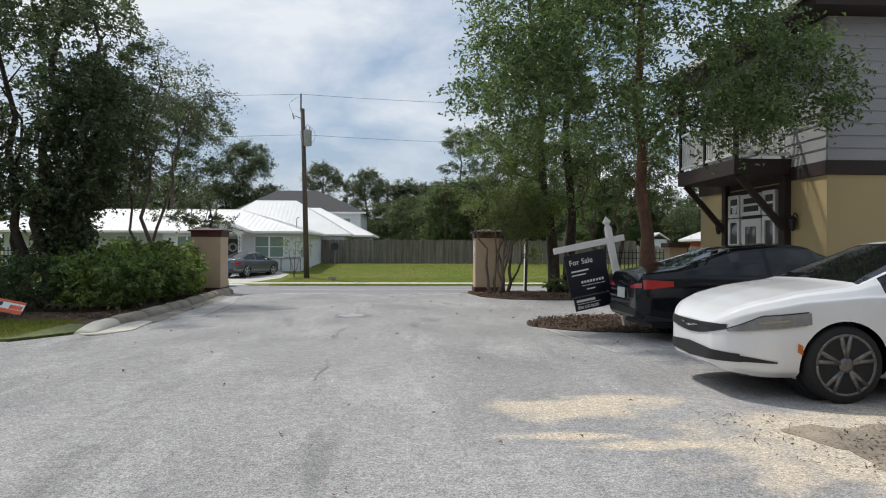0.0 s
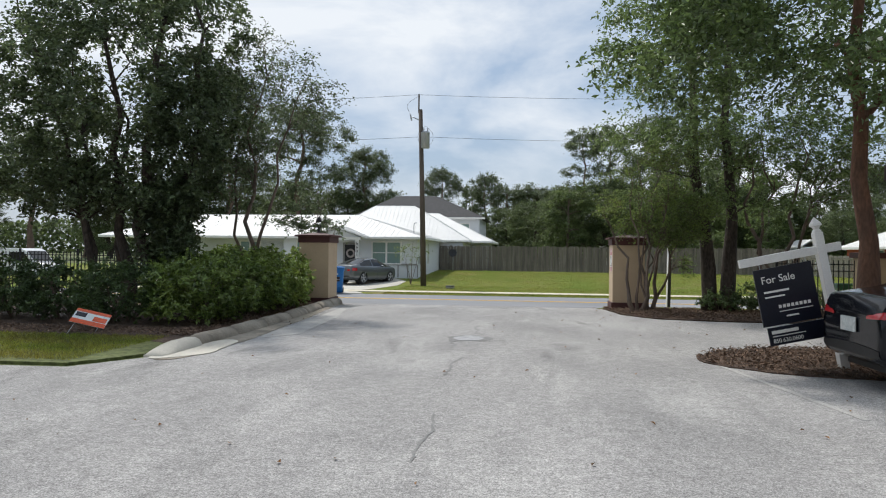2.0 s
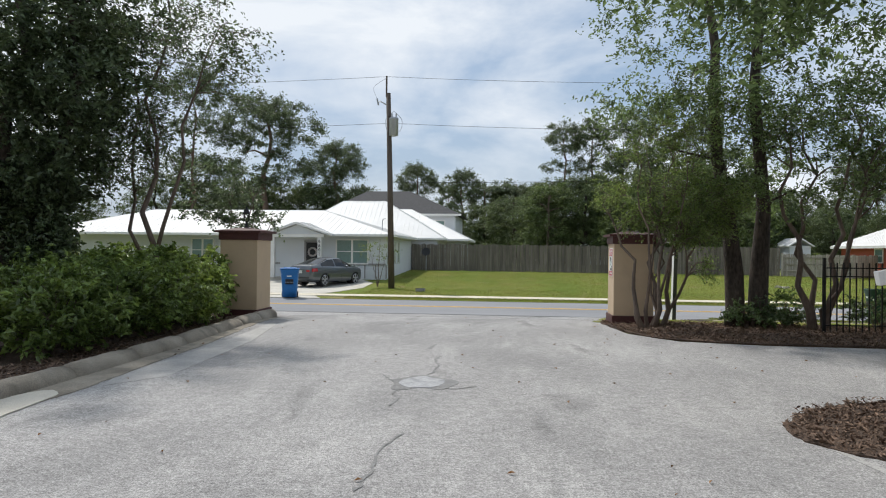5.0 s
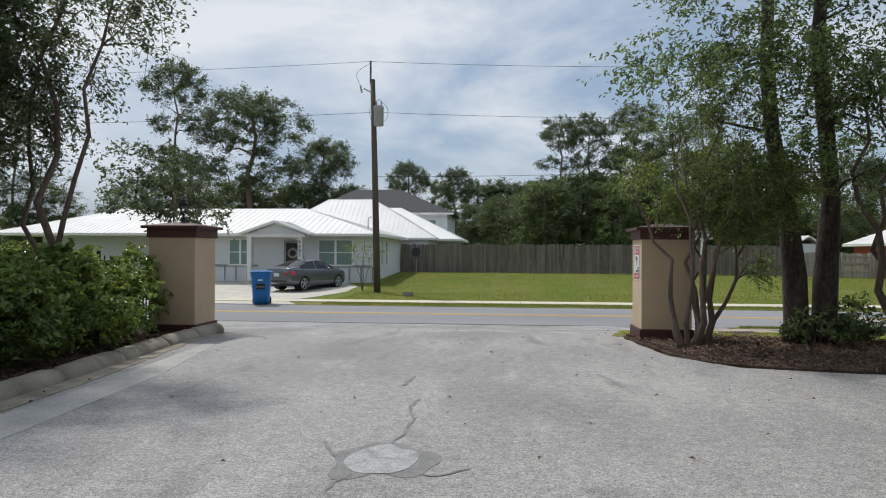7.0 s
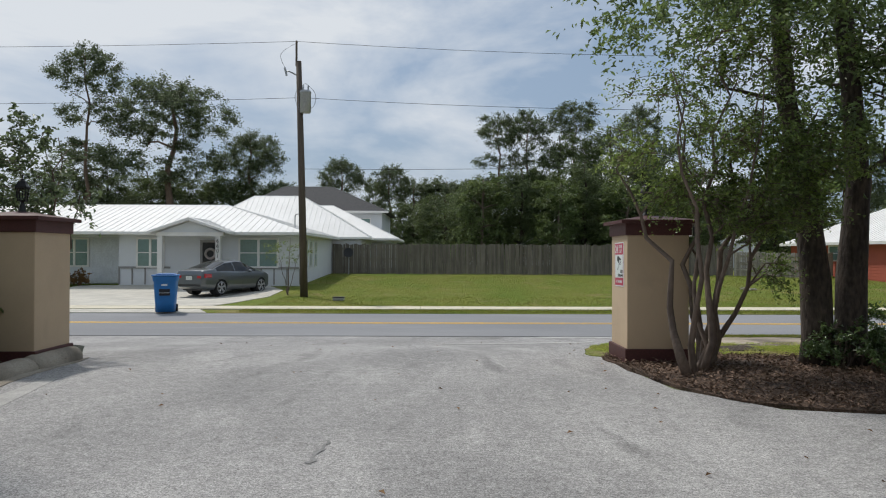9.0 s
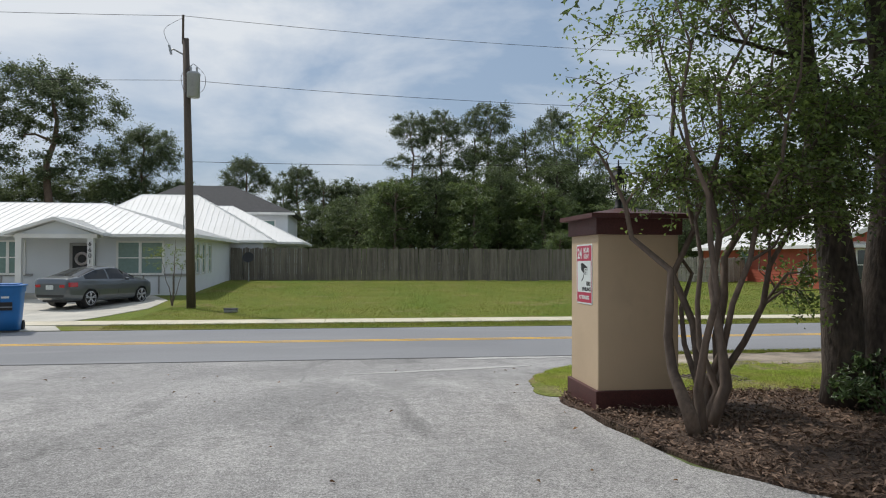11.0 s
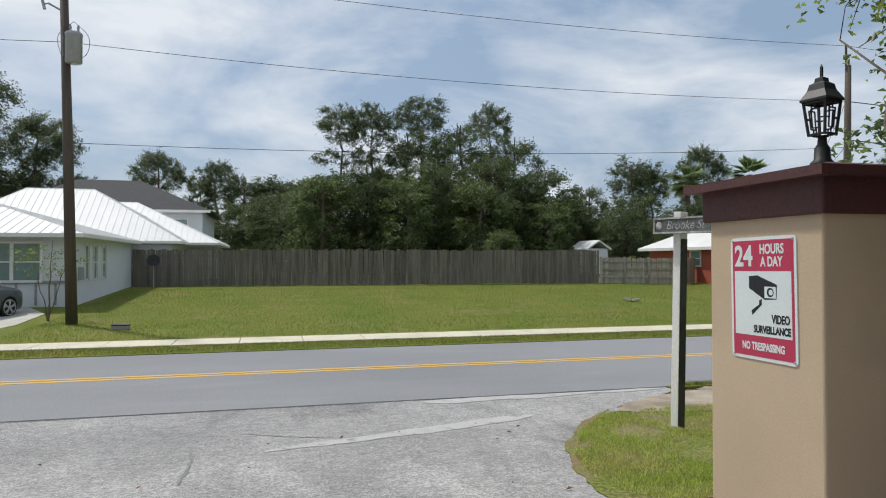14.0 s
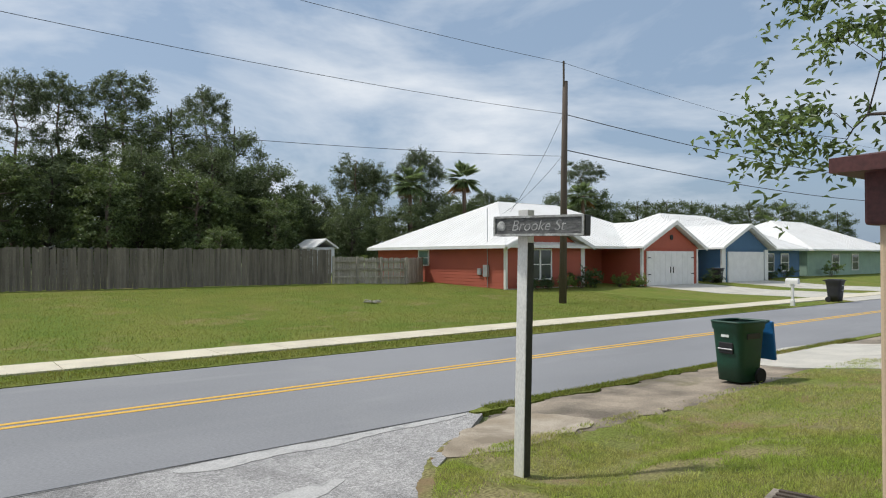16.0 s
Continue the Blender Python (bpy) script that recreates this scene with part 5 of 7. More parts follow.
A, B, C = (pine_a, 22), (pine_b, 18), (pine_c, 15)
D, E_, F = (oak_a, 15), (oak_b, 10), (oak_c, 8)
FAR = [
    (A, -38.2, 88, 24.5, 1.0, 0), (B, -28.3, 86, 20.2, 1.15, 20), (C, -40, 92, 14.5, 1.3, 10), (B, -20.0, 90, 15.0, 1.0, 140), (D, -33, 92, 11.5, 1.2, 60), (D, -26, 94, 11.0, 1.2, 10), (D, -19, 95, 10.5, 1.3, 0), (D, -45, 92, 12, 1.1, 0), (D, -39, 95, 11.5, 1.2, 130), (E_, -22.5, 90, 10, 1.2, 70), (E_, -30, 90, 10, 1.2, 170), (D, -55, 88, 12, 1.1, 200), (A, -60, 90, 22, 1.0, 90), (B, -70, 92, 19, 1.0, 0), (D, -80, 90, 14, 1.2, 45),
    (B, -12.5, 108, 14.5, 0.9, 70), (B, -5.5, 110, 13.8, 0.85, 200), (C, -2.5, 116, 12.8, 1.4, 50), (C, 2.4, 117, 13.0, 1.4, 70), (C, 5.6, 119, 12.6, 1.4, 110), (C, 8.4, 118, 13.4, 1.4, 170), (C, 14.5, 117, 13.6, 1.4, 20), (C, 16.5, 119, 14.2, 1.4, 90), (C, 0.5, 118, 13.0, 1.3, 0), (C, 4.0, 120, 12.2, 0.9, 80), (C, 7, 122, 13.0, 0.8, 160), (C, 9.5, 120, 12.8, 0.8, 240), (C, 12, 116, 13.4, 0.9, 30), (C, -9, 124, 13.5, 0.9, 30), (E_, -2, 100, 8.0, 1.3, 0), (E_, 6, 100, 7.5, 1.4, 90), (F, 11.5, 84, 9.5, 0.9, 30), (E_, 1, 104, 8.0, 1.4, 10), (D, -14, 112, 9, 1.3, 10), (E_, -8, 104, 7, 1.3, 40),
    (A, 7.5, 84, 16.2, 1.1, 20), (A, 11.0, 86, 16.9, 1.05, 100), (D, 14.0, 84, 14.8, 0.85, 0), (A, 16.5, 88, 18.4, 1.1, 200), (D, 19.5, 84, 15.8, 0.85, 120), (A, 23.0, 86, 17.6, 0.9, 300), (D, 24.5, 82, 14.4, 0.75, 240), (D, 9.5, 80, 10.5, 1.0, 45), (D, 15.5, 78, 11.0, 1.0, 160), (D, 21, 78, 11.5, 1.0, 70), (E_, 26.0, 78, 10.0, 1.0, 20), (F, 5.5, 78, 9.0, 1.1, 0), (F, 12.5, 75, 8.5, 1.1, 60), (F, 18.5, 74, 8.0, 1.2, 130), (E_, 5, 82, 9.0, 1.0, 130), (F, 24.5, 73, 6.5, 1.2, 40), (F, 17.8, 67, 3.6, 1.3, 0),
    (E_, 29, 82, 8.0, 1.3, 0), (D, 33.5, 84, 9.5, 0.9, 80), (C, 38.5, 84, 12.5, 1.1, 20), (C, 42, 86, 12.0, 1.2, 120), (E_, 36, 80, 8.0, 1.2, 90), (B, 47, 84, 13.8, 0.75, 10), (E_, 51, 86, 9.5, 1.3, 0), (E_, 57, 88, 9.0, 1.4, 60), (B, 64, 92, 10.5, 0.9, 40), (B, 71, 95, 10.5, 0.9, 140), (A, 80, 88, 15.8, 1.4, 0), (E_, 84, 90, 12, 1.0, 70), (E_, 77, 90, 11, 1.0, 200), (D, 92, 100, 11.5, 1.2, 30), (D, 101, 100, 12.2, 1.2, 70), (D, 110, 100, 12.8, 1.2, 0), (D, 120, 100, 13.4, 1.2, 90), (D, 132, 102, 14.1, 1.2, 150), (D, 145, 104, 14.1, 1.2, 0), (D, 160, 104, 15.4, 1.2, 60), (D, 180, 105, 16.6, 1.2, 120), (D, 200, 108, 15, 1.2, 0), (D, 225, 110, 16, 1.2, 0),
    (E_, 37, 72, 6.5, 1.2, 30), (E_, 44, 74, 7.0, 1.2, 80), (E_, 31, 72, 6.0, 1.1, 10), (E_, 2, 92, 8.5, 1.3, 60), (E_, 29, 95, 9, 1.3, 0),
]
for (proto, own), x, y, h, w, turn in FAR:
    put_tree(proto, x, y, h, own, w, turn)
for p in (pine_a, pine_b, pine_c, oak_a, oak_b, oak_c):
    for c in list(p.children):
        bpy.data.objects.remove(c)
    bpy.data.objects.remove(p)
# distant woods closing the horizon
wr = np.random.default_rng(5)
nw = 60000
wx = wr.uniform(-420, 420, nw)
wy = 150 + np.abs(wr.normal(size=nw)) * 6
wtop = 7.6 + 2.2 * np.array([noise.noise(Vector((a * 0.11, 3.3, 0))) + 0.6 * noise.noise(Vector((a * 0.4, 1.3, 0))) for a in wx])
wz = wr.uniform(0, 1, nw) ** 0.8 * wtop
tagged(quads("far_woods", np.stack([wx, wy, wz], 1), wr.normal(size=(nw, 3)), wr.uniform(0.7, 1.5, nw), 0.7, L_WOOD, None, wr), "dark belt of distant woods", "woods", kind="stuff")


def palm(x, y, h, label):
    root = empty("palm_tree", x, y, g(y) - 0.05, 0, label, "palm tree", "palms behind the red house")
    part("trunk", tube(bmesh.new(), [(0, 0, 0), (0.1, 0, h * 0.5), (0, 0, h)], [0.22, 0.19, 0.2], 10), M_BARK_P, root)
    r = random.Random(int(x))
    for i in range(44):
        a, e = r.uniform(0, 2 * math.pi), r.uniform(-0.7, 1.25)
        bm = bmesh.new()
        L = r.uniform(1.5, 2.0)
        for k in range(13):
            s = (k - 6) / 6
            aa = a + s * 0.75
            d = Vector((math.cos(aa) * math.cos(e), math.sin(aa) * math.cos(e), math.sin(e)))
            q = Vector((math.cos(a) * math.cos(e), math.sin(a) * math.cos(e), math.sin(e))) * 0.55
            tip = q + d * L * (1 - 0.25 * abs(s)) + Vector((0, 0, -0.3))
            w = Vector((-math.sin(aa), math.cos(aa), 0)) * 0.085
            v = [bm.verts.new(p + Vector((0, 0, h))) for p in (q, q.lerp(tip, 0.5) + w + Vector((0, 0, 0.1)), tip, q.lerp(tip, 0.5) - w + Vector((0, 0, 0.1)))]
            bm.faces.new(v)
        part("frond", bm, L_DEAD if e < -0.58 else L_PALM, root)
    return root


palm(37.8, 73, 8.3, "fan palm with browning lower fronds")
palm(44.4, 73, 9.2, "tall fan palm with green crown")
palm(63.5, 74, 8.6, "fan palm beside leafy trees")

# ---- cars ----
M_TYRE = mat("tyre_rubber", (0.02, 0.02, 0.02), 0.85, scale=8, fine=60, bump=0.2, local=True)
M_RIM = mat("alloy_rim", (0.2, 0.19, 0.18), 0.35, 0.7, scale=5, fine=30, bump=0)
M_RIM_L = mat("silver_rim", (0.5, 0.5, 0.51), 0.3, 0.8, scale=5, fine=30, bump=0)
M_CARWHITE = mat("white_car_paint", (0.8, 0.8, 0.8), 0.25, alt=(0.77, 0.77, 0.77), scale=2, fine=30, fine_amount=0.01, bump=0, coat=0.8)
M_CARBLACK = mat("black_car_paint", (0.006, 0.007, 0.011), 0.16, alt=(0.005, 0.006, 0.009), scale=2, fine=30, fine_amount=0.05, bump=0, coat=0.3, spec=0.2)
M_CARGREY = mat("grey_car_paint", (0.1, 0.115, 0.13), 0.3, 0.4, alt=(0.11, 0.115, 0.12), scale=2, fine=30, fine_amount=0.02, bump=0, coat=0.8)
M_CARGLASS = mat("tinted_glass", (0.008, 0.009, 0.01), 0.02, scale=2, fine=10, bump=0, spec=0.5)
M_PLASTIC = mat("black_plastic", (0.015, 0.015, 0.016), 0.5, scale=8, fine=80, bump=0.1)
M_TAIL = mat("red_lamp", (0.45, 0.015, 0.02), 0.12, scale=9, fine=60, bump=0.1, coat=0.6)
M_HEAD = mat("lamp_lens", (0.3, 0.315, 0.33), 0.08, 0.3, alt=(0.16, 0.17, 0.18), scale=5, amount=0.5, fine=10, bump=0, coat=1.0)
M_CHROME = mat("chrome", (0.62, 0.63, 0.64), 0.12, 1.0, bump=0)
M_AMBER = mat("amber_lens", (0.6, 0.16, 0.02), 0.2, bump=0)
M_PLATE = mat("licence_plate", (0.62, 0.64, 0.62), 0.5, alt=(0.4, 0.46, 0.45), scale=14, fine=60, bump=0.05)
M_RED_CAL = mat("red_caliper", (0.5, 0.02, 0.03), 0.35, bump=0)


def car(label, x, y, z, rz, L, W, top, belt, width, bottom, ws, rw, wheels, R, paint, rim, front, back, group="parked cars"):
    """A saloon: rings of a smooth shell along its length, parted into body, glass and lamps. Local x is forward."""
    root = empty("car", x, y, z, rz, label, "car", group)
    n, m = 150, 80
    s = np.linspace(-1, 1, n)
    X = np.sign(s) * (1 - (1 - np.abs(s)) ** 1.25) * L / 2
    ip = lambda c: np.convolve(np.pad(np.interp(X, [p[0] for p in c], [p[1] for p in c]), 2, mode="edge"), [0.15, 0.2, 0.3, 0.2, 0.15], mode="valid")
    T, B, Wd, Z = ip(top), ip(belt), ip(width), ip(bottom)
    P = np.zeros((n, m, 3))
    u = np.linspace(0, 1, m)
    for i in range(n):
        k = min(1.0, max(0.0, (T[i] - B[i]) / 0.42))
        wr = Wd[i] * (0.9 - 0.24 * k)
        hb = B[i] - Z[i]
        ry = [0, Wd[i] * 0.82, Wd[i] * 0.94, Wd[i] * 0.985, Wd[i], Wd[i] * 0.99, Wd[i] * 0.965, Wd[i] * 0.94, Wd[i] * 0.94 - (Wd[i] * 0.94 - wr) * 0.5, wr, wr * 0.86, wr * 0.5, 0]
        rz_ = [Z[i], Z[i], Z[i] + hb * 0.1, Z[i] + hb * 0.28, Z[i] + hb * 0.55, Z[i] + hb * 0.78, B[i] - 0.02, B[i], B[i] + (T[i] - B[i]) * 0.5, T[i] - 0.05 * k - 0.012, T[i] - 0.018 * k - 0.004, T[i], T[i] + 0.006]
        pu = [0, 0.1, 0.16, 0.24, 0.36, 0.47, 0.54, 0.58, 0.66, 0.76, 0.84, 0.92, 1]
        P[i, :, 0] = X[i]
        P[i, :, 1] = np.interp(u, pu, ry)
        P[i, :, 2] = np.interp(u, pu, rz_)
    bins = {}

    def put(key, quad):
        bins.setdefault(key, []).append(quad)

    for sd in (1, -1):
        for i in range(n - 1):
            for j in range(m - 1):
                q = [P[i, j], P[i + 1, j], P[i + 1, j + 1], P[i, j + 1]]
                c = sum(q) / 4
                q = [np.array((a[0], a[1] * sd, a[2])) for a in q]
                uc = (u[j] + u[j + 1]) / 2
                k = (np.interp(c[0], X, T) - np.interp(c[0], X, B))
                key = "body"
                low = c[2] < belt[len(belt) // 2][1] + 0.05 and abs(c[1]) > 0.55 * W / 2
                if low:
                    inside = [[np.hypot(a[0] - wx, a[2] - R) < R * 1.13 for wx in wheels].count(True) > 0 for a in q]
                    if all(inside):
                        continue
                    if any(inside):
                        for a in q:
                            for wx in wheels:
                                d = np.hypot(a[0] - wx, a[2] - R)
                                if d < R * 1.13:
                                    f = R * 1.13 / max(d, 1e-4)
                                    a[0], a[2] = wx + (a[0] - wx) * f, R + (a[2] - R) * f
                if 0.59 < uc < 0.75 and k > 0.2 and rw[0] - 0.02 < c[0] < ws[1] + 0.06:
                    b = (ws[1] + rw[0]) / 2 - 0.12
                    if abs(c[0] - b) > 0.045:
                        key = ("side_window", sd, c[0] > b)
                elif uc > 0.775 and ws[0] < c[0] < ws[1]:
                    key = "windshield"
                elif uc > 0.775 and rw[0] < c[0] < rw[1]:
                    key = "rear_window"
                put(key, q)

    for e in (0, n - 1):
        for j in range(m - 1):
            for k in range(14):
                f0, f1 = -1 + 2 * k / 14, -1 + 2 * (k + 1) / 14
                a, b = P[e, j], P[e, j + 1]
                put("body", [np.array((X[e], a[1] * f0, a[2])), np.array((X[e], a[1] * f1, a[2])), np.array((X[e], b[1] * f1, b[2])), np.array((X[e], b[1] * f0, b[2]))])

    lo_u = int(0.08 * m)

    def half_width(xx, zz):
        i = int(np.clip(np.searchsorted(X, xx) - 1, 0, n - 2))
        t = float(np.clip((xx - X[i]) / (X[i + 1] - X[i]), 0, 1))
        w0, w1 = [np.interp(zz, P[k, lo_u:, 2], P[k, lo_u:, 1], left=0.0, right=0.0) for k in (i, i + 1)]
        return w0 * (1 - t) + w1 * t

    def end_x(yy, zz, way):
        """How far forward (or back) the shell reaches at this offset and height."""
        order = range(n - 1, -1, -1) if way > 0 else range(n)
        for i in order:
            if np.interp(zz, P[i, lo_u:, 2], P[i, lo_u:, 1], left=0.0, right=0.0) >= abs(yy):
                j = i + 1 if way > 0 else i - 1
                if 0 <= j < n:
                    a = np.interp(zz, P[i, lo_u:, 2], P[i, lo_u:, 1], left=0.0, right=0.0)
                    b = np.interp(zz, P[j, lo_u:, 2], P[j, lo_u:, 1], left=0.0, right=0.0)
                    return X[i] + (X[j] - X[i]) * float(np.clip((a - abs(yy)) / max(a - b, 1e-6), 0, 1))
                return X[i]
        return 0.0

    def patch(pts):
        for a, b in zip(pts, pts[1:]):
            for k in range(len(a) - 1):
                yield [np.array(a[k]), np.array(b[k]), np.array(b[k + 1]), np.array(a[k + 1])]

    fitted = {}
    for nm, kind, lo, hi, zl, zh in front + back:
        for sd in ((1, -1) if kind == "side" or lo > 0 else (1,)):
            pts = []
            for s in np.linspace(0, 1, 25):
                v = lo + (hi - lo) * s
                zs = np.linspace(zl(v), zh(v), 7)
                if kind == "side":
                    pts.append([(v, sd * half_width(v, z), z) for z in zs])
                else:
                    pts.append([(end_x(v, z, 1 if kind == "nose" else -1), sd * v, z) for z in zs])
            bins[(nm, sd, kind, lo)] = list(patch(pts))

    mats = {"body": paint, "windshield": M_CARGLASS, "rear_window": M_CARGLASS, "side_window": M_CARGLASS, "headlight": M_HEAD, "tail_light": M_TAIL, "grille": M_PLASTIC, "air_inlet": M_PLASTIC, "bumper_insert": M_PLASTIC, "chrome_strip": M_CHROME, "side_marker": M_AMBER, "fog_lamp": M_HEAD, "lamp_brow": M_PLASTIC}
    for key, qs in bins.items():
        nm = key if isinstance(key, str) else key[0]
        bm = bmesh.new()
        for q in qs:
            bm.faces.new([bm.verts.new(a) for a in q])
        bmesh.ops.remove_doubles(bm, verts=bm.verts[:], dist=0.0006)
        bmesh.ops.recalc_face_normals(bm, faces=bm.faces[:])
        if nm in ("headlight", "tail_light", "grille", "air_inlet", "bumper_insert", "chrome_strip", "side_marker", "fog_lamp", "lamp_brow"):
            bm.normal_update()
            cen = Vector((0, 0, 0.6))
            for v in bm.verts:
                d = v.normal if v.normal.dot(v.co - cen) > 0 else -v.normal
                v.co += d * (0.014 if nm == "chrome_strip" else 0.009)
        ob = part(nm, bm, mats[nm], root, "", True)
    # floor pan and wheel wells keep the shell dark inside
    part("underbody", boxed(-L / 2 + 0.25, L / 2 - 0.25, -W / 2 + 0.3, W / 2 - 0.3, 0.2, 0.5), M_PLASTIC, root)
    for wx in wheels:
        for sd in (1, -1):
            mt = pose(wx, sd * (W / 2 - 0.13), R, 90, 0, 0)
            part("wheel_well", lathe(bmesh.new(), [(R * 1.12, -0.1), (R * 1.12, 0.1)], 24, pose(wx, sd * (W / 2 - 0.3), R, 90)), M_PLASTIC, root)
            ty = part("wheel", lathe(bmesh.new(), [(R * 0.76, -0.105), (R * 0.93, -0.11), (R, -0.085), (R, 0.085), (R * 0.93, 0.11), (R * 0.76, 0.105)], 36, mt), M_TYRE, root, "", True)
            part("brake", lathe(bmesh.new(), [(0.01, -0.03), (R * 0.75, -0.03), (R * 0.75, 0.0), (0.01, 0.0)], 24, mt), M_PLASTIC, ty)
            if rim is M_RIM and paint is M_CARWHITE:
                part("caliper", boxed(wx - 0.2, wx - 0.13, sd * (W / 2 - 0.1) - 0.02, sd * (W / 2 - 0.1) + 0.02, R - 0.1, R + 0.08, 0.01), M_RED_CAL, ty, "red brake caliper")
            bm = bmesh.new()
            yo = sd * (W / 2 - 0.03)
            tube(bm, [(wx + R * 0.77 * math.cos(a), yo, R + R * 0.77 * math.sin(a)) for a in np.linspace(0, 2 * math.pi, 33)], 0.016, 6)
            for k in range(5):
                for o in (-0.17, 0.17):
                    a = 2 * math.pi * k / 5 + 0.3
                    tube(bm, [(wx + 0.06 * math.cos(a), yo - sd * 0.005, R + 0.06 * math.sin(a)), (wx + R * 0.76 * math.cos(a + o), yo, R + R * 0.76 * math.sin(a + o))], [0.026, 0.022], 6)
            lathe(bm, [(0.07, -0.02), (0.07, 0.015), (0.03, 0.02)], 14, pose(wx, yo, R, 90 if sd < 0 else -90))
            part("rim", bm, rim, ty, "", True)
    for sd in (1, -1):
        bm = bmesh.new()
        bmesh.ops.create_uvsphere(bm, u_segments=14, v_segments=8, radius=1)
        bmesh.ops.transform(bm, matrix=pose(ws[0] - 0.28 if ws[0] < 0 else ws[0] + 0.08, sd * (W / 2 + 0.07), belt[len(belt) // 2][1] + 0.06) @ Matrix.Diagonal((0.075, 0.11, 0.065, 1)), verts=bm.verts)
        part("mirror", bm, paint, root, "", True)
        for hx in (0.35, -0.62):
            hy = np.interp(hx, X, Wd) * 0.985
            part("door_handle", boxed(hx - 0.1, hx + 0.1, sd * hy - 0.02, sd * hy + 0.02, belt[len(belt) // 2][1] - 0.15, belt[len(belt) // 2][1] - 0.12, 0.006), paint, root)
        for hx in (1.0, 0.02, -0.95):
            hy = np.interp(hx, X, Wd)
            part("door_seam", tube(bmesh.new(), [(hx, sd * hy * 0.985, 0.36), (hx + 0.03, sd * hy * 1.0, 0.55), (hx, sd * hy * 0.985, 0.75), (hx - 0.04, sd * hy * 0.95, belt[len(belt) // 2][1] - 0.01)], 0.005, 4), M_PLASTIC, root)
    return root


# white saloon, nose towards the drive
car("white saloon car parked nose out with dark alloy wheels", 6.92, 7.44, 0, 180, 4.88, 1.87,
    [(-2.44, 0.86), (-2.3, 1.06), (-1.75, 1.13), (-0.75, 1.42), (0.0, 1.48), (0.35, 1.45), (1.25, 1.06), (1.75, 0.99), (2.1, 0.9), (2.3, 0.82), (2.4, 0.73), (2.44, 0.66)],
    [(-2.44, 0.84), (-2.3, 1.0), (-1.5, 1.01), (0, 0.97), (1.2, 0.96), (1.75, 0.91), (2.1, 0.84), (2.3, 0.77), (2.4, 0.7), (2.44, 0.64)],
    [(-2.44, 0.62), (-2.3, 0.8), (-1.8, 0.9), (-0.8, 0.935), (0.8, 0.935), (1.5, 0.92), (2.0, 0.86), (2.3, 0.7), (2.4, 0.58), (2.44, 0.44)],
    [(-2.44, 0.4), (-2.2, 0.3), (-1.2, 0.2), (1.2, 0.2), (2.1, 0.2), (2.35, 0.24), (2.44, 0.3)],
    (0.4, 1.2), (-1.72, -0.85), (1.42, -1.32), 0.345, M_CARWHITE, M_RIM,
    [("headlight", "side", 1.72, 2.36, lambda v: 0.612 + 0.14 * (2.36 - v), lambda v: min(0.632 + 0.52 * (2.36 - v), 0.762 + 0.11 * (2.1 - v))),
     ("chrome_strip", "side", 1.76, 2.34, lambda v: 0.607 + 0.14 * (2.36 - v), lambda v: 0.617 + 0.14 * (2.36 - v)),
     ("chrome_strip", "side", 1.9, 2.14, lambda v: 0.685 + 0.13 * (2.2 - v), lambda v: 0.705 + 0.13 * (2.2 - v)),
     ("lamp_brow", "side", 1.74, 2.36, lambda v: min(0.634 + 0.52 * (2.36 - v), 0.764 + 0.11 * (2.1 - v)), lambda v: min(0.644 + 0.52 * (2.36 - v), 0.774 + 0.11 * (2.1 - v))),
     ("grille", "nose", -0.62, 0.62, lambda v: 0.55 + 0.22 * v * v, lambda v: 0.668 + 0.03 * v * v),
     ("air_inlet", "nose", -0.7, 0.7, lambda v: 0.31 + 0.05 * abs(v), lambda v: 0.455 - 0.05 * abs(v)),
     ("air_inlet", "side", 2.0, 2.32, lambda v: 0.35, lambda v: 0.365 + 0.14 * (v - 2.0)),
     ("side_marker", "side", 1.795, 1.84, lambda v: 0.43 + 0.6 * (v - 1.795), lambda v: 0.51 + 0.6 * (v - 1.795))],
    [("tail_light", "side", -2.3, -2.05, lambda v: 0.78, lambda v: 0.92)])
wc = [o for o in scene.objects if o.name == "car"][0]
bm = bmesh.new()
for s in (-1, 1):
    tube(bm, smooth_line([(2.465, 0, 0.61), (2.465, s * 0.1, 0.625), (2.45, s * 0.19, 0.637)], 4), 0.011, 6)
part("badge", bm, M_CHROME, wc, "chrome winged bar")
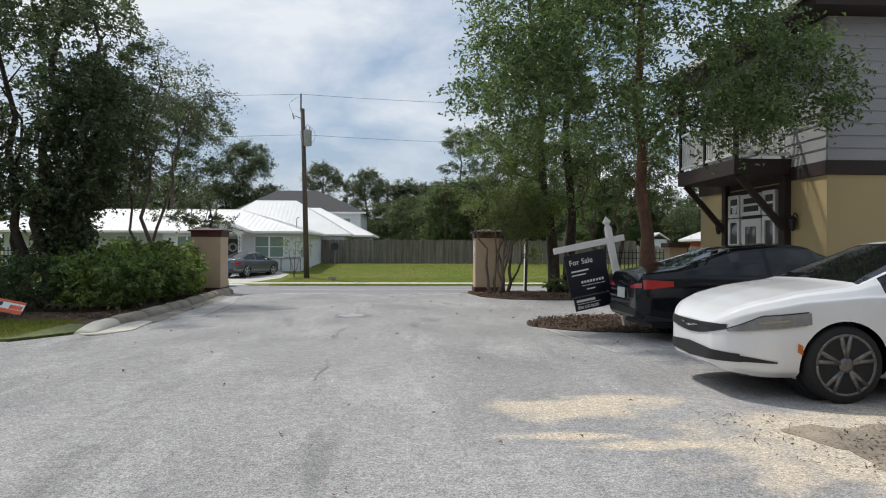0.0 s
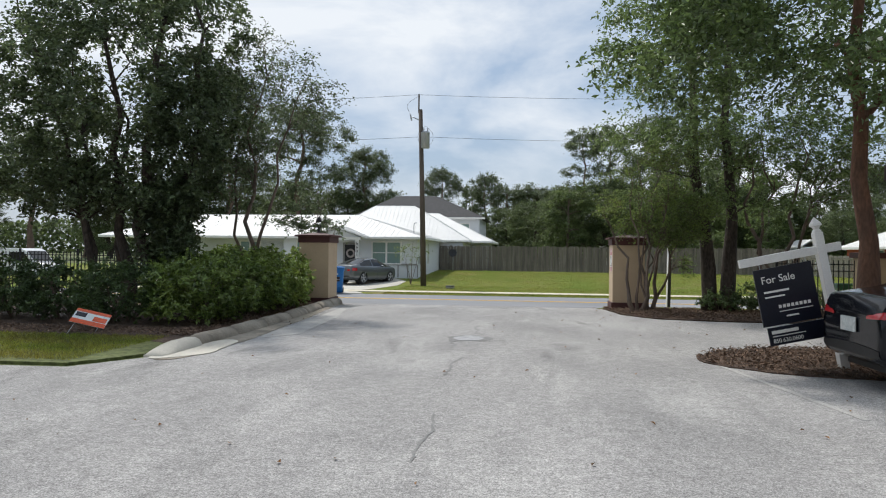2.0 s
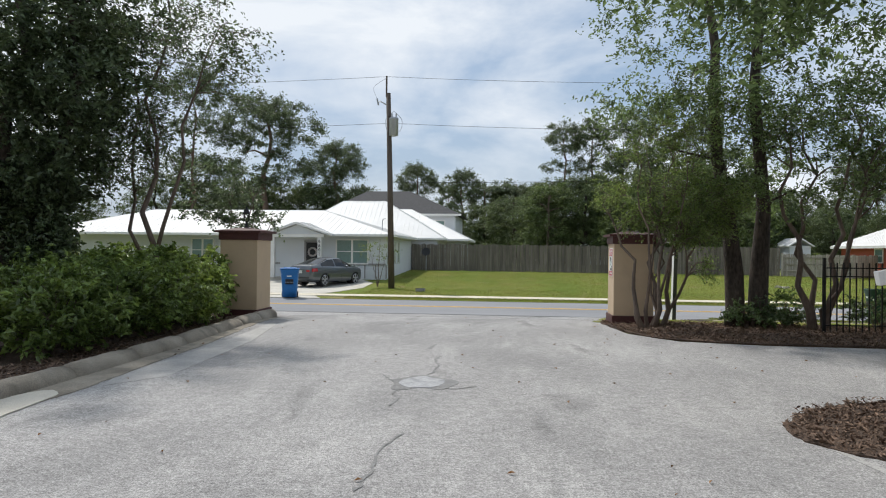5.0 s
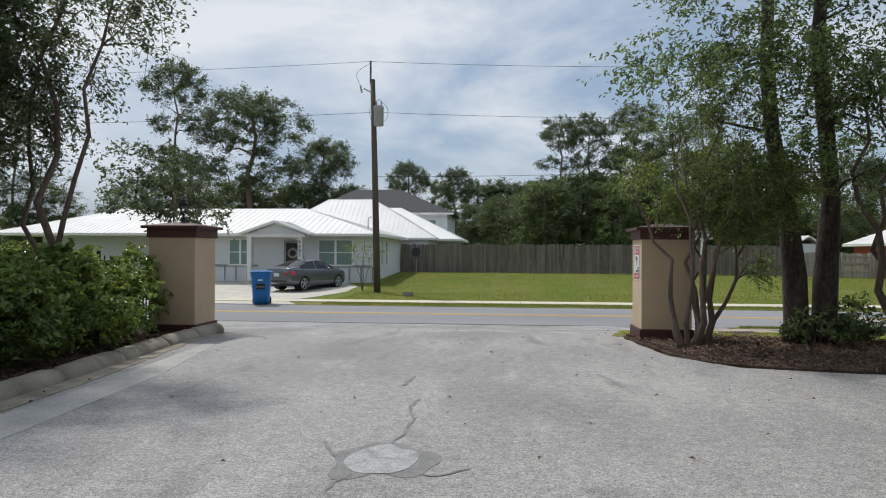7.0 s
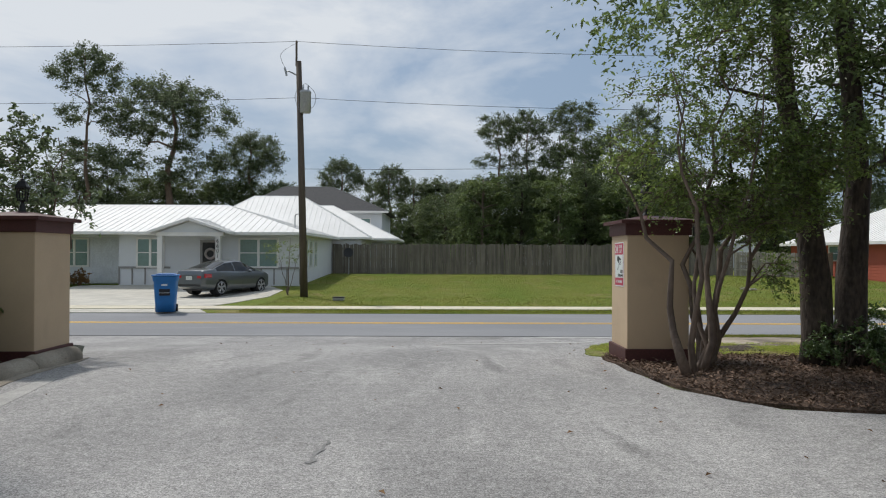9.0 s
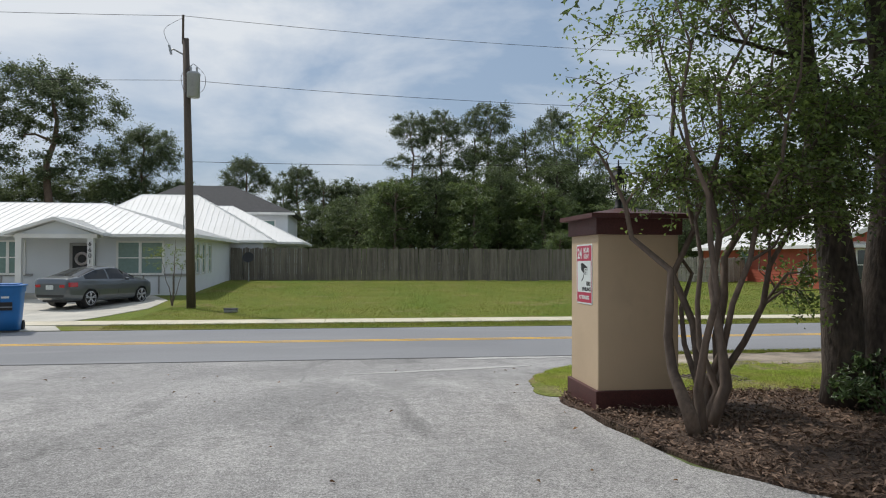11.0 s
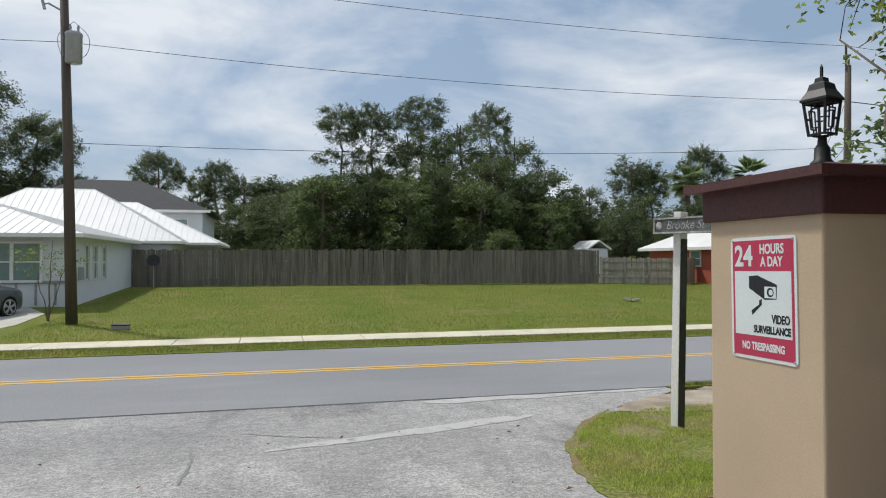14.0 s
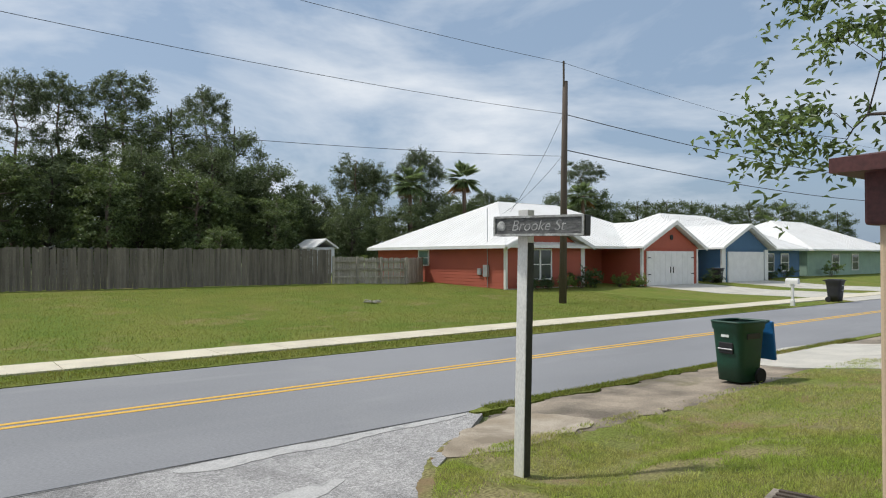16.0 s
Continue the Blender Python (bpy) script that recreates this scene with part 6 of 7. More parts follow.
# black saloon, tail towards the drive
car("glossy black saloon car parked tail out", 7.25, 11.15, 0, 1, 4.63, 1.78,
    [(-2.315, 0.8), (-2.25, 1.02), (-1.75, 1.1), (-0.85, 1.4), (-0.1, 1.465), (0.3, 1.44), (1.2, 1.03), (1.8, 0.93), (2.15, 0.8), (2.315, 0.62)],
    [(-2.315, 0.78), (-2.25, 0.96), (-1.5, 0.98), (0, 0.93), (1.2, 0.92), (1.8, 0.86), (2.15, 0.75), (2.315, 0.6)],
    [(-2.315, 0.64), (-2.2, 0.78), (-1.7, 0.87), (-0.8, 0.89), (0.8, 0.89), (1.5, 0.87), (2.0, 0.8), (2.315, 0.5)],
    [(-2.315, 0.36), (-2.1, 0.26), (-1.2, 0.19), (1.2, 0.19), (2.1, 0.2), (2.315, 0.28)],
    (0.35, 1.18), (-1.75, -0.85), (1.38, -1.32), 0.325, M_CARBLACK, M_RIM,
    [("headlight", "side", 1.8, 2.2, lambda v: 0.64, lambda v: 0.74)],
    [("tail_light", "side", -2.24, -1.84, lambda v: 0.78 + 0.12 * (v + 2.24), lambda v: 0.92 - 0.04 * (v + 2.24)),
     ("tail_light", "tail", 0.36, 0.7, lambda v: 0.78 + 0.06 * (v - 0.36), lambda v: 0.8 + 0.2 * min(0.35, max(0, v - 0.3))),
     ("bumper_insert", "tail", -0.62, 0.62, lambda v: 0.39, lambda v: 0.5 - 0.08 * v * v),
     ("bumper_insert", "side", -2.22, -1.78, lambda v: 0.32, lambda v: 0.42 - 0.15 * (v + 2.22))])
bc = [o for o in scene.objects if o.parent is None and o.name.startswith("car.")][-1]
pl = part("licence_plate", boxed(-2.345, -2.325, -0.16, 0.16, 0.62, 0.78, 0.006), M_PLATE, bc, "white licence plate")
# grey saloon across the road
car("grey saloon car parked on the concrete drive", -8.45, 43.2, -0.37, 67, 4.63, 1.76,
    [(-2.315, 0.85), (-2.25, 1.06), (-1.75, 1.13), (-0.85, 1.43), (-0.1, 1.496), (0.3, 1.47), (1.2, 1.06), (1.8, 0.95), (2.15, 0.82), (2.315, 0.64)],
    [(-2.315, 0.82), (-2.25, 0.99), (-1.5, 1.0), (0, 0.95), (1.2, 0.94), (1.8, 0.88), (2.15, 0.77), (2.315, 0.62)],
    [(-2.315, 0.66), (-2.2, 0.78), (-1.7, 0.86), (-0.8, 0.88), (0.8, 0.88), (1.5, 0.86), (2.0, 0.8), (2.315, 0.5)],
    [(-2.315, 0.36), (-2.1, 0.26), (-1.2, 0.2), (1.2, 0.2), (2.1, 0.2), (2.315, 0.28)],
    (0.35, 1.18), (-1.75, -0.85), (1.38, -1.32), 0.32, M_CARGREY, M_RIM_L,
    [("headlight", "side", 1.8, 2.2, lambda v: 0.66, lambda v: 0.78)],
    [("tail_light", "side", -2.24, -1.9, lambda v: 0.76, lambda v: 0.92), ("tail_light", "tail", 0.42, 0.64, lambda v: 0.74, lambda v: 0.84), ("bumper_insert", "tail", -0.6, 0.6, lambda v: 0.39, lambda v: 0.48)])
sc = [o for o in scene.objects if o.parent is None and o.name.startswith("car.")][-1]
part("licence_plate", boxed(-2.345, -2.325, -0.16, 0.16, 0.66, 0.82, 0.006), M_PLATE, sc, "white licence plate")

# ---- apartment building by the parking ----
M_CREAM = mat("cream_stucco", (0.5, 0.39, 0.2), 0.9, alt=(0.44, 0.34, 0.175), scale=1.2, fine=120, fine_amount=0.1, bump=0.4)
M_GREYSIDE = mat("grey_siding", (0.34, 0.34, 0.345), 0.75, alt=(0.29, 0.29, 0.295), scale=1, fine=40, fine_amount=0.06, bump=0.1)
M_BROWN = mat("dark_brown_timber", (0.035, 0.022, 0.018), 0.7, alt=(0.025, 0.016, 0.013), scale=3, fine=40, bump=0.2)
ab = empty("apartment_building", -0.05, 0.2, 0, 0, "two-storey building, cream stucco below, grey siding above", "building")
part("wall", boxed(9.7, 24, 13.2, 18.9, -0.05, 2.82), M_CREAM, ab, "cream stucco ground floor")
part("belly_band", boxed(9.66, 24.04, 13.16, 18.94, 2.82, 3.1, 0.01), M_BROWN, ab, "dark brown belly band")
part("upper_wall", boxed(9.7, 24, 13.2, 18.9, 3.1, 5.9), M_GREYSIDE, ab)
part("siding", lap_wall(bmesh.new(), 9.7, 24, 13.2, 3.1, 5.85, -1, 0.24), M_GREYSIDE, ab)
part("siding", lap_wall_x(bmesh.new(), 9.7, 13.2, 18.9, 3.1, 5.85, -1, 0.24), M_GREYSIDE, ab)
part("fascia", boxed(9.1, 24.6, 12.6, 19.5, 5.88, 6.1), M_BROWN, ab)
roofed("roof", hip_roof(bmesh.new(), 9.0, 24.7, 12.5, 19.6, 6.24, 12.4, 21.3, 16, 7.5), ab)
dk = part("balcony_deck", boxed(8.45, 9.7, 14.4, 17.4, 2.95, 3.28, 0.01), M_BROWN, ab, "dark timber balcony deck")
for a, b in ((14.42, 14.5), (17.3, 17.38), (15.9, 15.98)):
    part("baluster_post", boxed(8.47, 8.56, a, b, 3.28, 4.25), M_BROWN, dk)
for z in (3.36, 4.18):
    part("rail", boxed(8.49, 8.55, 14.5, 17.3, z, z + 0.06), M_WHITE, dk)
    part("rail", boxed(8.55, 9.66, 14.43, 14.49, z, z + 0.06), M_WHITE, dk)
for i in range(24):
    part("baluster", boxed(8.505, 8.535, 14.58 + i * 0.115, 14.61 + i * 0.115, 3.42, 4.18), M_WHITE, dk)
for i in range(9):
    part("baluster", boxed(8.62 + i * 0.115, 8.65 + i * 0.115, 14.445, 14.475, 3.42, 4.18), M_WHITE, dk)
for y in (14.5, 17.2):
    part("brace", tube(bmesh.new(), [(9.66, y + 0.05, 1.75), (8.6, y + 0.05, 2.95)], 0.09, 4), M_BROWN, ab, "diagonal timber brace")
    part("wall_post", boxed(9.56, 9.7, y - 0.06, y + 0.14, 1.4, 2.95), M_BROWN, ab)
part("canopy_post", boxed(8.46, 8.6, 14.42, 14.56, 4.25, 5.9), M_BROWN, ab)
part("canopy_post", boxed(8.46, 8.6, 17.26, 17.4, 4.25, 5.9), M_BROWN, ab)
part("frame_panel", boxed(9.64, 9.7, 14.75, 17.1, 0.0, 2.78), M_BROWN, ab)
ed = part("entrance_door", boxed(9.58, 9.64, 15.45, 16.35, 0.02, 2.08), M_WHITE, ab, "white glazed entrance door")
part("door_glass", boxed(9.565, 9.58, 15.66, 16.14, 0.5, 1.9), M_DARKGLASS, ed)
for y0, y1 in ((14.82, 15.36), (16.44, 17.0)):
    for z0, z1 in ((0.9, 2.05), (2.2, 2.62)):
        w = window(ab, y0 + 0.06, y1 - 0.06, z0, z1, 0, M_DARKGLASS, axis="x")
        w.location.x = 9.64
w = window(ab, 15.5, 16.3, 2.22, 2.6, 0, M_DARKGLASS, axis="x")
w.location.x = 9.64
for y in (14.2, 17.6):
    lt = empty("wall_lantern", 9.55, y + 0.2, 1.75, 0, "small dark wall lantern beside the door", "wall lamp", "door lanterns")
    part("lantern_body", lathe(bmesh.new(), [(0.02, 0), (0.06, 0.04), (0.085, 0.24), (0.1, 0.25), (0.03, 0.33)], 6), M_BLACK, lt)
    part("lantern_bracket", tube(bmesh.new(), smooth_line([(0, 0, 0.3), (0.05, 0, 0.38), (0.1, 0, 0.3)], 4), 0.012, 6), M_BLACK, lt)
window(ab, 12.2, 13.0, 1.2, 1.6, 13.2, M_DARKGLASS)

# ---- signs ----
M_SIGNW = mat("sign_white", (0.74, 0.79, 0.77), 0.4, alt=(0.7, 0.75, 0.73), scale=6, fine=60, fine_amount=0.03, bump=0)
M_SIGNR = mat("sign_crimson", (0.5, 0.035, 0.09), 0.4, alt=(0.45, 0.04, 0.085), scale=6, fine=60, fine_amount=0.05, bump=0)
M_SIGNK = mat("sign_black", (0.012, 0.014, 0.017), 0.45, scale=6, fine=60, bump=0)
M_NAVY = mat("sign_navy", (0.008, 0.01, 0.02), 0.35, scale=6, fine=60, bump=0)


def text(body, size, m, material, parent, align="LEFT", width=1.0, name="lettering", bold=0.0, shear=0.0):
    fc = bpy.data.curves.new(name, "FONT")
    fc.body, fc.size, fc.extrude, fc.align_x, fc.offset, fc.shear = body, size, 0.0004, align, bold, shear
    tmp = new(name, fc)
    me = bpy.data.meshes.new_from_object(tmp)
    bpy.data.objects.remove(tmp)
    me.materials.append(material)
    ob = new(name, me)
    ob.parent = parent
    ob.matrix_basis = m @ Matrix.Diagonal((width, 1, 1, 1))
    return ob


FACE_W = Matrix(((0, 0, -1, 0), (-1, 0, 0, 0), (0, 1, 0, 0), (0, 0, 0, 1)))      # local x -> -y, local y -> +z, local z -> -x
ws_root = empty("warning_sign", 3.607, 21.88, 1.295, 0, "white and crimson surveillance warning sign screwed to a pillar", "sign")


def rounded(w, h, r, z0, z1):
    bm = bmesh.new()
    pts = []
    for cx, cy, a0 in ((w / 2 - r, h / 2 - r, 0), (-w / 2 + r, h / 2 - r, 90), (-w / 2 + r, -h / 2 + r, 180), (w / 2 - r, -h / 2 + r, 270)):
        for k in range(6):
            a = radians(a0 + 18 * k)
            pts.append((cx + r * math.cos(a), cy + r * math.sin(a)))
    a = [bm.verts.new((px, py, z0)) for px, py in pts]
    b = [bm.verts.new((px, py, z1)) for px, py in pts]
    bm.faces.new(a[::-1])
    bm.faces.new(b)
    for i in range(len(pts)):
        j = (i + 1) % len(pts)
        bm.faces.new((a[i], a[j], b[j], b[i]))
    return bm


tilt = FACE_W @ pose(0, 0, 0, 0, 0, 0.8)


def on_sign(name, bm, material):
    o = part(name, bm, material, ws_root)
    o.matrix_basis = tilt
    return o


on_sign("plate", rounded(0.457, 0.61, 0.025, -0.004, 0.002), M_SIGNW)
on_sign("border", rounded(0.425, 0.578, 0.012, 0.002, 0.003), M_SIGNR)
on_sign("field", boxed(-0.197, 0.197, -0.185, 0.135, 0.003, 0.004), M_SIGNW)
text("24", 0.145, tilt @ pose(-0.195, 0.163, 0.004), M_SIGNW, ws_root, width=0.92, bold=0.004)
text("HOURS", 0.066, tilt @ pose(-0.012, 0.222, 0.004), M_SIGNW, ws_root, width=0.75, bold=0.002)
text("A DAY", 0.066, tilt @ pose(-0.005, 0.16, 0.004), M_SIGNW, ws_root, width=0.75, bold=0.002)
text("VIDEO", 0.056, tilt @ pose(0.185, -0.115, 0.005), M_SIGNK, ws_root, "RIGHT", 0.72, bold=0.002)
text("SURVEILLANCE", 0.05, tilt @ pose(0.19, -0.168, 0.005), M_SIGNK, ws_root, "RIGHT", 0.74, bold=0.002)
text("NO TRESPASSING", 0.052, tilt @ pose(0, -0.255, 0.004), M_SIGNW, ws_root, "CENTER", 0.72, bold=0.002)
cam_sh = bmesh.new()
for poly in ([(-0.09, 0.11), (-0.03, 0.115), (0.105, 0.07), (0.1, 0.0), (0.02, -0.005), (-0.09, 0.05)], [(-0.02, -0.01), (0.0, 0.0), (0.0, -0.03), (-0.07, -0.085), (-0.075, -0.06), (-0.02, -0.03)]):
    cam_sh.faces.new([cam_sh.verts.new((a, b, 0.0045)) for a, b in poly])
on_sign("camera_symbol", cam_sh, M_SIGNK)
on_sign("camera_face", boxed(0.02, 0.097, 0.004, 0.06, 0.0046, 0.0052), M_SIGNW)
on_sign("lens_ring", lathe(bmesh.new(), [(0.001, 0.0052), (0.023, 0.0052), (0.023, 0.0056), (0.001, 0.0056)], 20, pose(0.06, 0.032, 0)), M_SIGNK)
on_sign("lens", lathe(bmesh.new(), [(0.001, 0.0056), (0.014, 0.0056), (0.014, 0.006), (0.001, 0.006)], 20, pose(0.064, 0.032, 0)), M_SIGNW)
for a in (-0.21, 0.21):
    for b in (-0.288, 0.288):
        on_sign("screw", lathe(bmesh.new(), [(0.006, 0.002), (0.006, 0.006), (0.002, 0.007)], 8, pose(a, b, 0)), M_GREYMETAL)

# carved street sign on a white post
ss = empty("street_sign", 5.98, 26.15, g(26.15) - dip(5.98, 26.15), 0, "worn white wooden post with carved street name board", "sign")
ss.matrix_basis = pose(5.945, 26.185, g(26.15) - dip(5.98, 26.15), 0.85, 0.85, 12)
part("post", boxed(-0.057, 0.057, -0.057, 0.057, -0.2, 2.62, 0.006), M_WORN, ss)
# thin near-black sheet over the post's -y face
M_POST_DARK = mat("dark_post_paint", (0.04, 0.042, 0.036), 0.9, alt=(0.12, 0.12, 0.105), scale=3, amount=0.6, fine=50, bump=0.3, stretch=(1, 1, 0.4))
part("weathered_face", boxed(-0.052, 0.052, -0.061, -0.057, 0.0, 2.3), M_POST_DARK, ss, "dark face of the post")
M_GREYWOOD = mat("grey_board", (0.17, 0.17, 0.165), 0.8, alt=(0.07, 0.07, 0.07), scale=9, amount=0.9, fine=50, bump=0.4, stretch=(6, 1, 6))
zb = 2.36
M_CARVED = mat("carved_letter_paint", (0.52, 0.52, 0.5), 0.8, alt=(0.24, 0.24, 0.23), scale=14, amount=0.9, fine=60, bump=0.2)
bd = part("name_board", boxed(-0.17, -0.057, -0.72, 0.26, zb, zb + 0.19, 0.006), M_GREYWOOD, ss, "grey carved name board")
for z in (zb + 0.0, zb + 0.17):
    part("board_edge", boxed(-0.182, -0.17, -0.72, 0.26, z, z + 0.02), M_CARVED, bd)
for y in (-0.72, 0.24):
    part("board_edge", boxed(-0.182, -0.17, y, y + 0.02, zb + 0.02, zb + 0.17), M_CARVED, bd)
part("board_end", boxed(-0.166, -0.07, -0.728, -0.72, zb + 0.012, zb + 0.178), M_SIGNK, bd)
text("Brooke St", 0.145, Matrix.Translation((-0.172, 0.06, zb + 0.05)) @ FACE_W, M_CARVED, bd, "LEFT", 0.98, shear=0.3, bold=-0.001)
part("medallion", lathe(bmesh.new(), [(0.045, 0), (0.05, 0.006), (0.03, 0.012)], 12, Matrix.Translation((-0.17, 0.17, zb + 0.095)) @ FACE_W), M_CARVED, bd)

# leaning for-sale sign
fs = empty("for_sale_sign", 5.02, 11.3, 0.02, 0, "leaning white sign post with dark for-sale board", "sign")
fs.matrix_basis = pose(5.36, 12.22, 0.03, 0, -11.5, 4) @ Matrix.Diagonal((1.035, 1.035, 1.035, 1))
part("post", boxed(-0.05, 0.05, -0.05, 0.05, -0.3, 1.68, 0.005), M_WHITE, fs)
part("finial", lathe(bmesh.new(), [(0.055, 1.68), (0.055, 1.7), (0.035, 1.72), (0.05, 1.75), (0.075, 1.765), (0.07, 1.79), (0.002, 1.87)], 4, pose(0, 0, 0, 0, 0, 45)), M_WHITE, fs)
part("arm", boxed(-0.98, 0.24, -0.03, 0.03, 1.42, 1.52, 0.004), M_WHITE, fs)
bo = part("board", boxed(-0.84, -0.14, -0.012, 0.012, 0.66, 1.36, 0.003), M_NAVY, fs, "near-black printed board")
ri = part("rider_board", boxed(-0.8, -0.12, -0.011, 0.011, 0.42, 0.64, 0.003), M_NAVY, fs, "near-black rider board")
for a in (-0.75, -0.2):
    part("hook", tube(bmesh.new(), [(a, 0, 1.35), (a, 0, 1.43)], 0.006, 5), M_GREYMETAL, fs)
    part("hook", tube(bmesh.new(), [(a, 0, 0.63), (a, 0, 0.67)], 0.006, 5), M_GREYMETAL, fs)
UP = pose(0, 0, 0, 90, 0, 0)
text("For Sale", 0.125, Matrix.Translation((-0.77, -0.013, 1.18)) @ UP, M_WHITE, bo, bold=0.001)
for x0, x1, z0, z1 in ((-0.76, -0.46, 1.06, 1.085), (-0.76, -0.52, 1.0, 1.02), (-0.55, -0.4, 0.745, 0.765)):
    part("print_bar", boxed(x0, x1, -0.0155, -0.0125, z0, z1), M_WHITE, bo)
for i in range(8):
    part("logo_bar", boxed(-0.62 + i * 0.05, -0.585 + i * 0.05, -0.0155, -0.0125, 0.86, 0.9), M_WHITE, bo)
part("print_bar", boxed(-0.62, -0.22, -0.0155, -0.0125, 0.815, 0.825), M_WHITE, bo)
part("print_bar", boxed(-0.76, -0.44, -0.0145, -0.0115, 0.56, 0.6), M_WHITE, ri)
part("print_bar", boxed(-0.76, -0.36, -0.0145, -0.0115, 0.525, 0.535), M_WHITE, ri)
text("850.630.0600", 0.07, Matrix.Translation((-0.76, -0.0125, 0.45)) @ UP, M_WHITE, ri, width=0.95, bold=0.001)

# small orange lawn sign
ls = empty("lawn_sign", -6.45, 13.3, 0.02, 0, "tilted orange and white lawn sign by the hedge", "sign")
ls.matrix_basis = pose(-5.93, 13.5, 0.02, -55, 14, 18) @ Matrix.Diagonal((0.85, 0.85, 0.85, 1))
M_ORANGE = mat("sign_orange", (0.75, 0.12, 0.04), 0.5, scale=5, fine=40, bump=0)
part("panel", boxed(-0.33, 0.33, -0.004, 0.004, 0.28, 0.7), M_SIGNW, ls)
part("header", boxed(-0.33, 0.33, -0.008, -0.004, 0.62, 0.7), M_ORANGE, ls)
part("footer", boxed(-0.33, 0.33, -0.008, -0.004, 0.28, 0.4), M_ORANGE, ls)
part("photo_bar", boxed(-0.3, -0.1, -0.008, -0.004, 0.48, 0.6), M_NAVY, ls)
part("photo_bar", boxed(0.05, 0.3, -0.008, -0.004, 0.42, 0.55), M_ORANGE, ls)
for a in (-0.22, 0.22):
    part("stake", tube(bmesh.new(), [(a, 0, -0.1), (a, 0, 0.66)], 0.006, 5), M_GREYMETAL, ls)

# pillar lanterns
def pillar_lantern(x, y):
    r = empty("pillar_lantern", x, y, 1.955, 12, "black iron lantern with clear panes on pillar cap", "lantern", "pillar lanterns")
    part("base", lathe(bmesh.new(), [(0.085, 0), (0.085, 0.03), (0.06, 0.05), (0.055, 0.12), (0.035, 0.15), (0.03, 0.19), (0.06, 0.2)], 8), M_BLACK, r, "", True)
    fr = bmesh.new()
    for k in range(4):
        a = math.pi / 2 * k + math.pi / 4
        c, s_ = math.cos(a), math.sin(a)
        tube(fr, [(0.09 * c, 0.09 * s_, 0.2), (0.125 * c, 0.125 * s_, 0.42)], 0.011, 4)
        a2 = a + math.pi / 2
        for h, rr in ((0.21, 0.092), (0.41, 0.124)):
            tube(fr, [(rr * c, rr * s_, h), (rr * math.cos(a2), rr * math.sin(a2), h)], 0.009, 4)
        pm = lambda f, h: Vector((0.107 * c, 0.107 * s_, 0)).lerp(Vector((0.107 * math.cos(a2), 0.107 * math.sin(a2), 0)), f) * (0.85 + 0.3 * (h - 0.2) / 0.22) + Vector((0, 0, h))
        for f0, h0, f1, h1 in ((0.3, 0.25, 0.3, 0.37), (0.7, 0.25, 0.7, 0.37), (0.3, 0.25, 0.7, 0.25), (0.3, 0.37, 0.7, 0.37), (0, 0.31, 0.3, 0.31), (0.7, 0.31, 1, 0.31), (0.5, 0.2, 0.5, 0.25), (0.5, 0.37, 0.5, 0.42)):
            tube(fr, [pm(f0, h0), pm(f1, h1)], 0.006, 4)
    part("cage", fr, M_BLACK, r)
    part("hood", lathe(bmesh.new(), [(0.15, 0.42), (0.15, 0.435), (0.1, 0.49), (0.085, 0.53), (0.05, 0.545), (0.045, 0.57), (0.012, 0.58), (0.012, 0.64), (0.002, 0.66)], 4, pose(0, 0, 0, 0, 0, 45)), M_BLACK, r)
    r.scale = (0.68, 0.68, 0.8)
    return r


pillar_lantern(3.98, 21.89)
pillar_lantern(-4.46, 21.56)

# ---- white van far down the road ----
vn = empty("van", -29.6, 40.6, g(40.6), 4, "white panel van parked beside the road behind the trees", "van")
vb = prism(bmesh.new(), [(-2.6, 0.35), (2.55, 0.35), (2.6, 0.8), (2.45, 1.05), (1.75, 1.18), (1.25, 1.85), (1.0, 1.98), (-2.5, 1.98), (-2.6, 1.85)], -0.95, 0.95)
bmesh.ops.bevel(vb, geom=vb.edges[:], offset=0.05, segments=2, affect="EDGES", profile=0.5)
part("body", vb, M_CARWHITE, vn)
for sd in (-1, 1):
    part("side_window", prism(bmesh.new(), [(0.3, 1.2), (1.6, 1.2), (1.15, 1.75), (0.3, 1.75)], sd * 0.96 - 0.008, sd * 0.96 + 0.008), M_CARGLASS, vn)
    for wx in (-1.6, 1.6):
        wl_ = part("wheel", lathe(bmesh.new(), [(0.2, -0.1), (0.33, -0.1), (0.34, 0), (0.33, 0.1), (0.2, 0.1)], 24, pose(wx, sd * 0.88, 0.34, 90)), M_TYRE, vn, "", True)
        part("rim", lathe(bmesh.new(), [(0.02, -0.08), (0.2, -0.09), (0.2, 0.09), (0.02, 0.08)], 18, pose(wx, sd * 0.88, 0.34, 90)), M_RIM_L, wl_)
part("windshield", boxed(-0.01, 0.01, -0.8, 0.8, -0.36, 0.36, m=pose(1.53, 0, 1.53, 0, -36)), M_CARGLASS, vn)
part("bumper", boxed(2.5, 2.68, -0.9, 0.9, 0.32, 0.55, 0.03), M_PLASTIC, vn)

# ---- wheeled bins, mailbox ----
M_BINBLUE = mat("blue_plastic", (0.02, 0.17, 0.46), 0.5, alt=(0.018, 0.14, 0.4), scale=3, fine=50, bump=0.1)
M_BINGREEN = mat("green_plastic", (0.008, 0.06, 0.035), 0.5, alt=(0.008, 0.045, 0.028), scale=3, fine=50, bump=0.1)
M_BINDARK = mat("dark_plastic", (0.02, 0.02, 0.024), 0.5, scale=3, fine=50, bump=0.1)


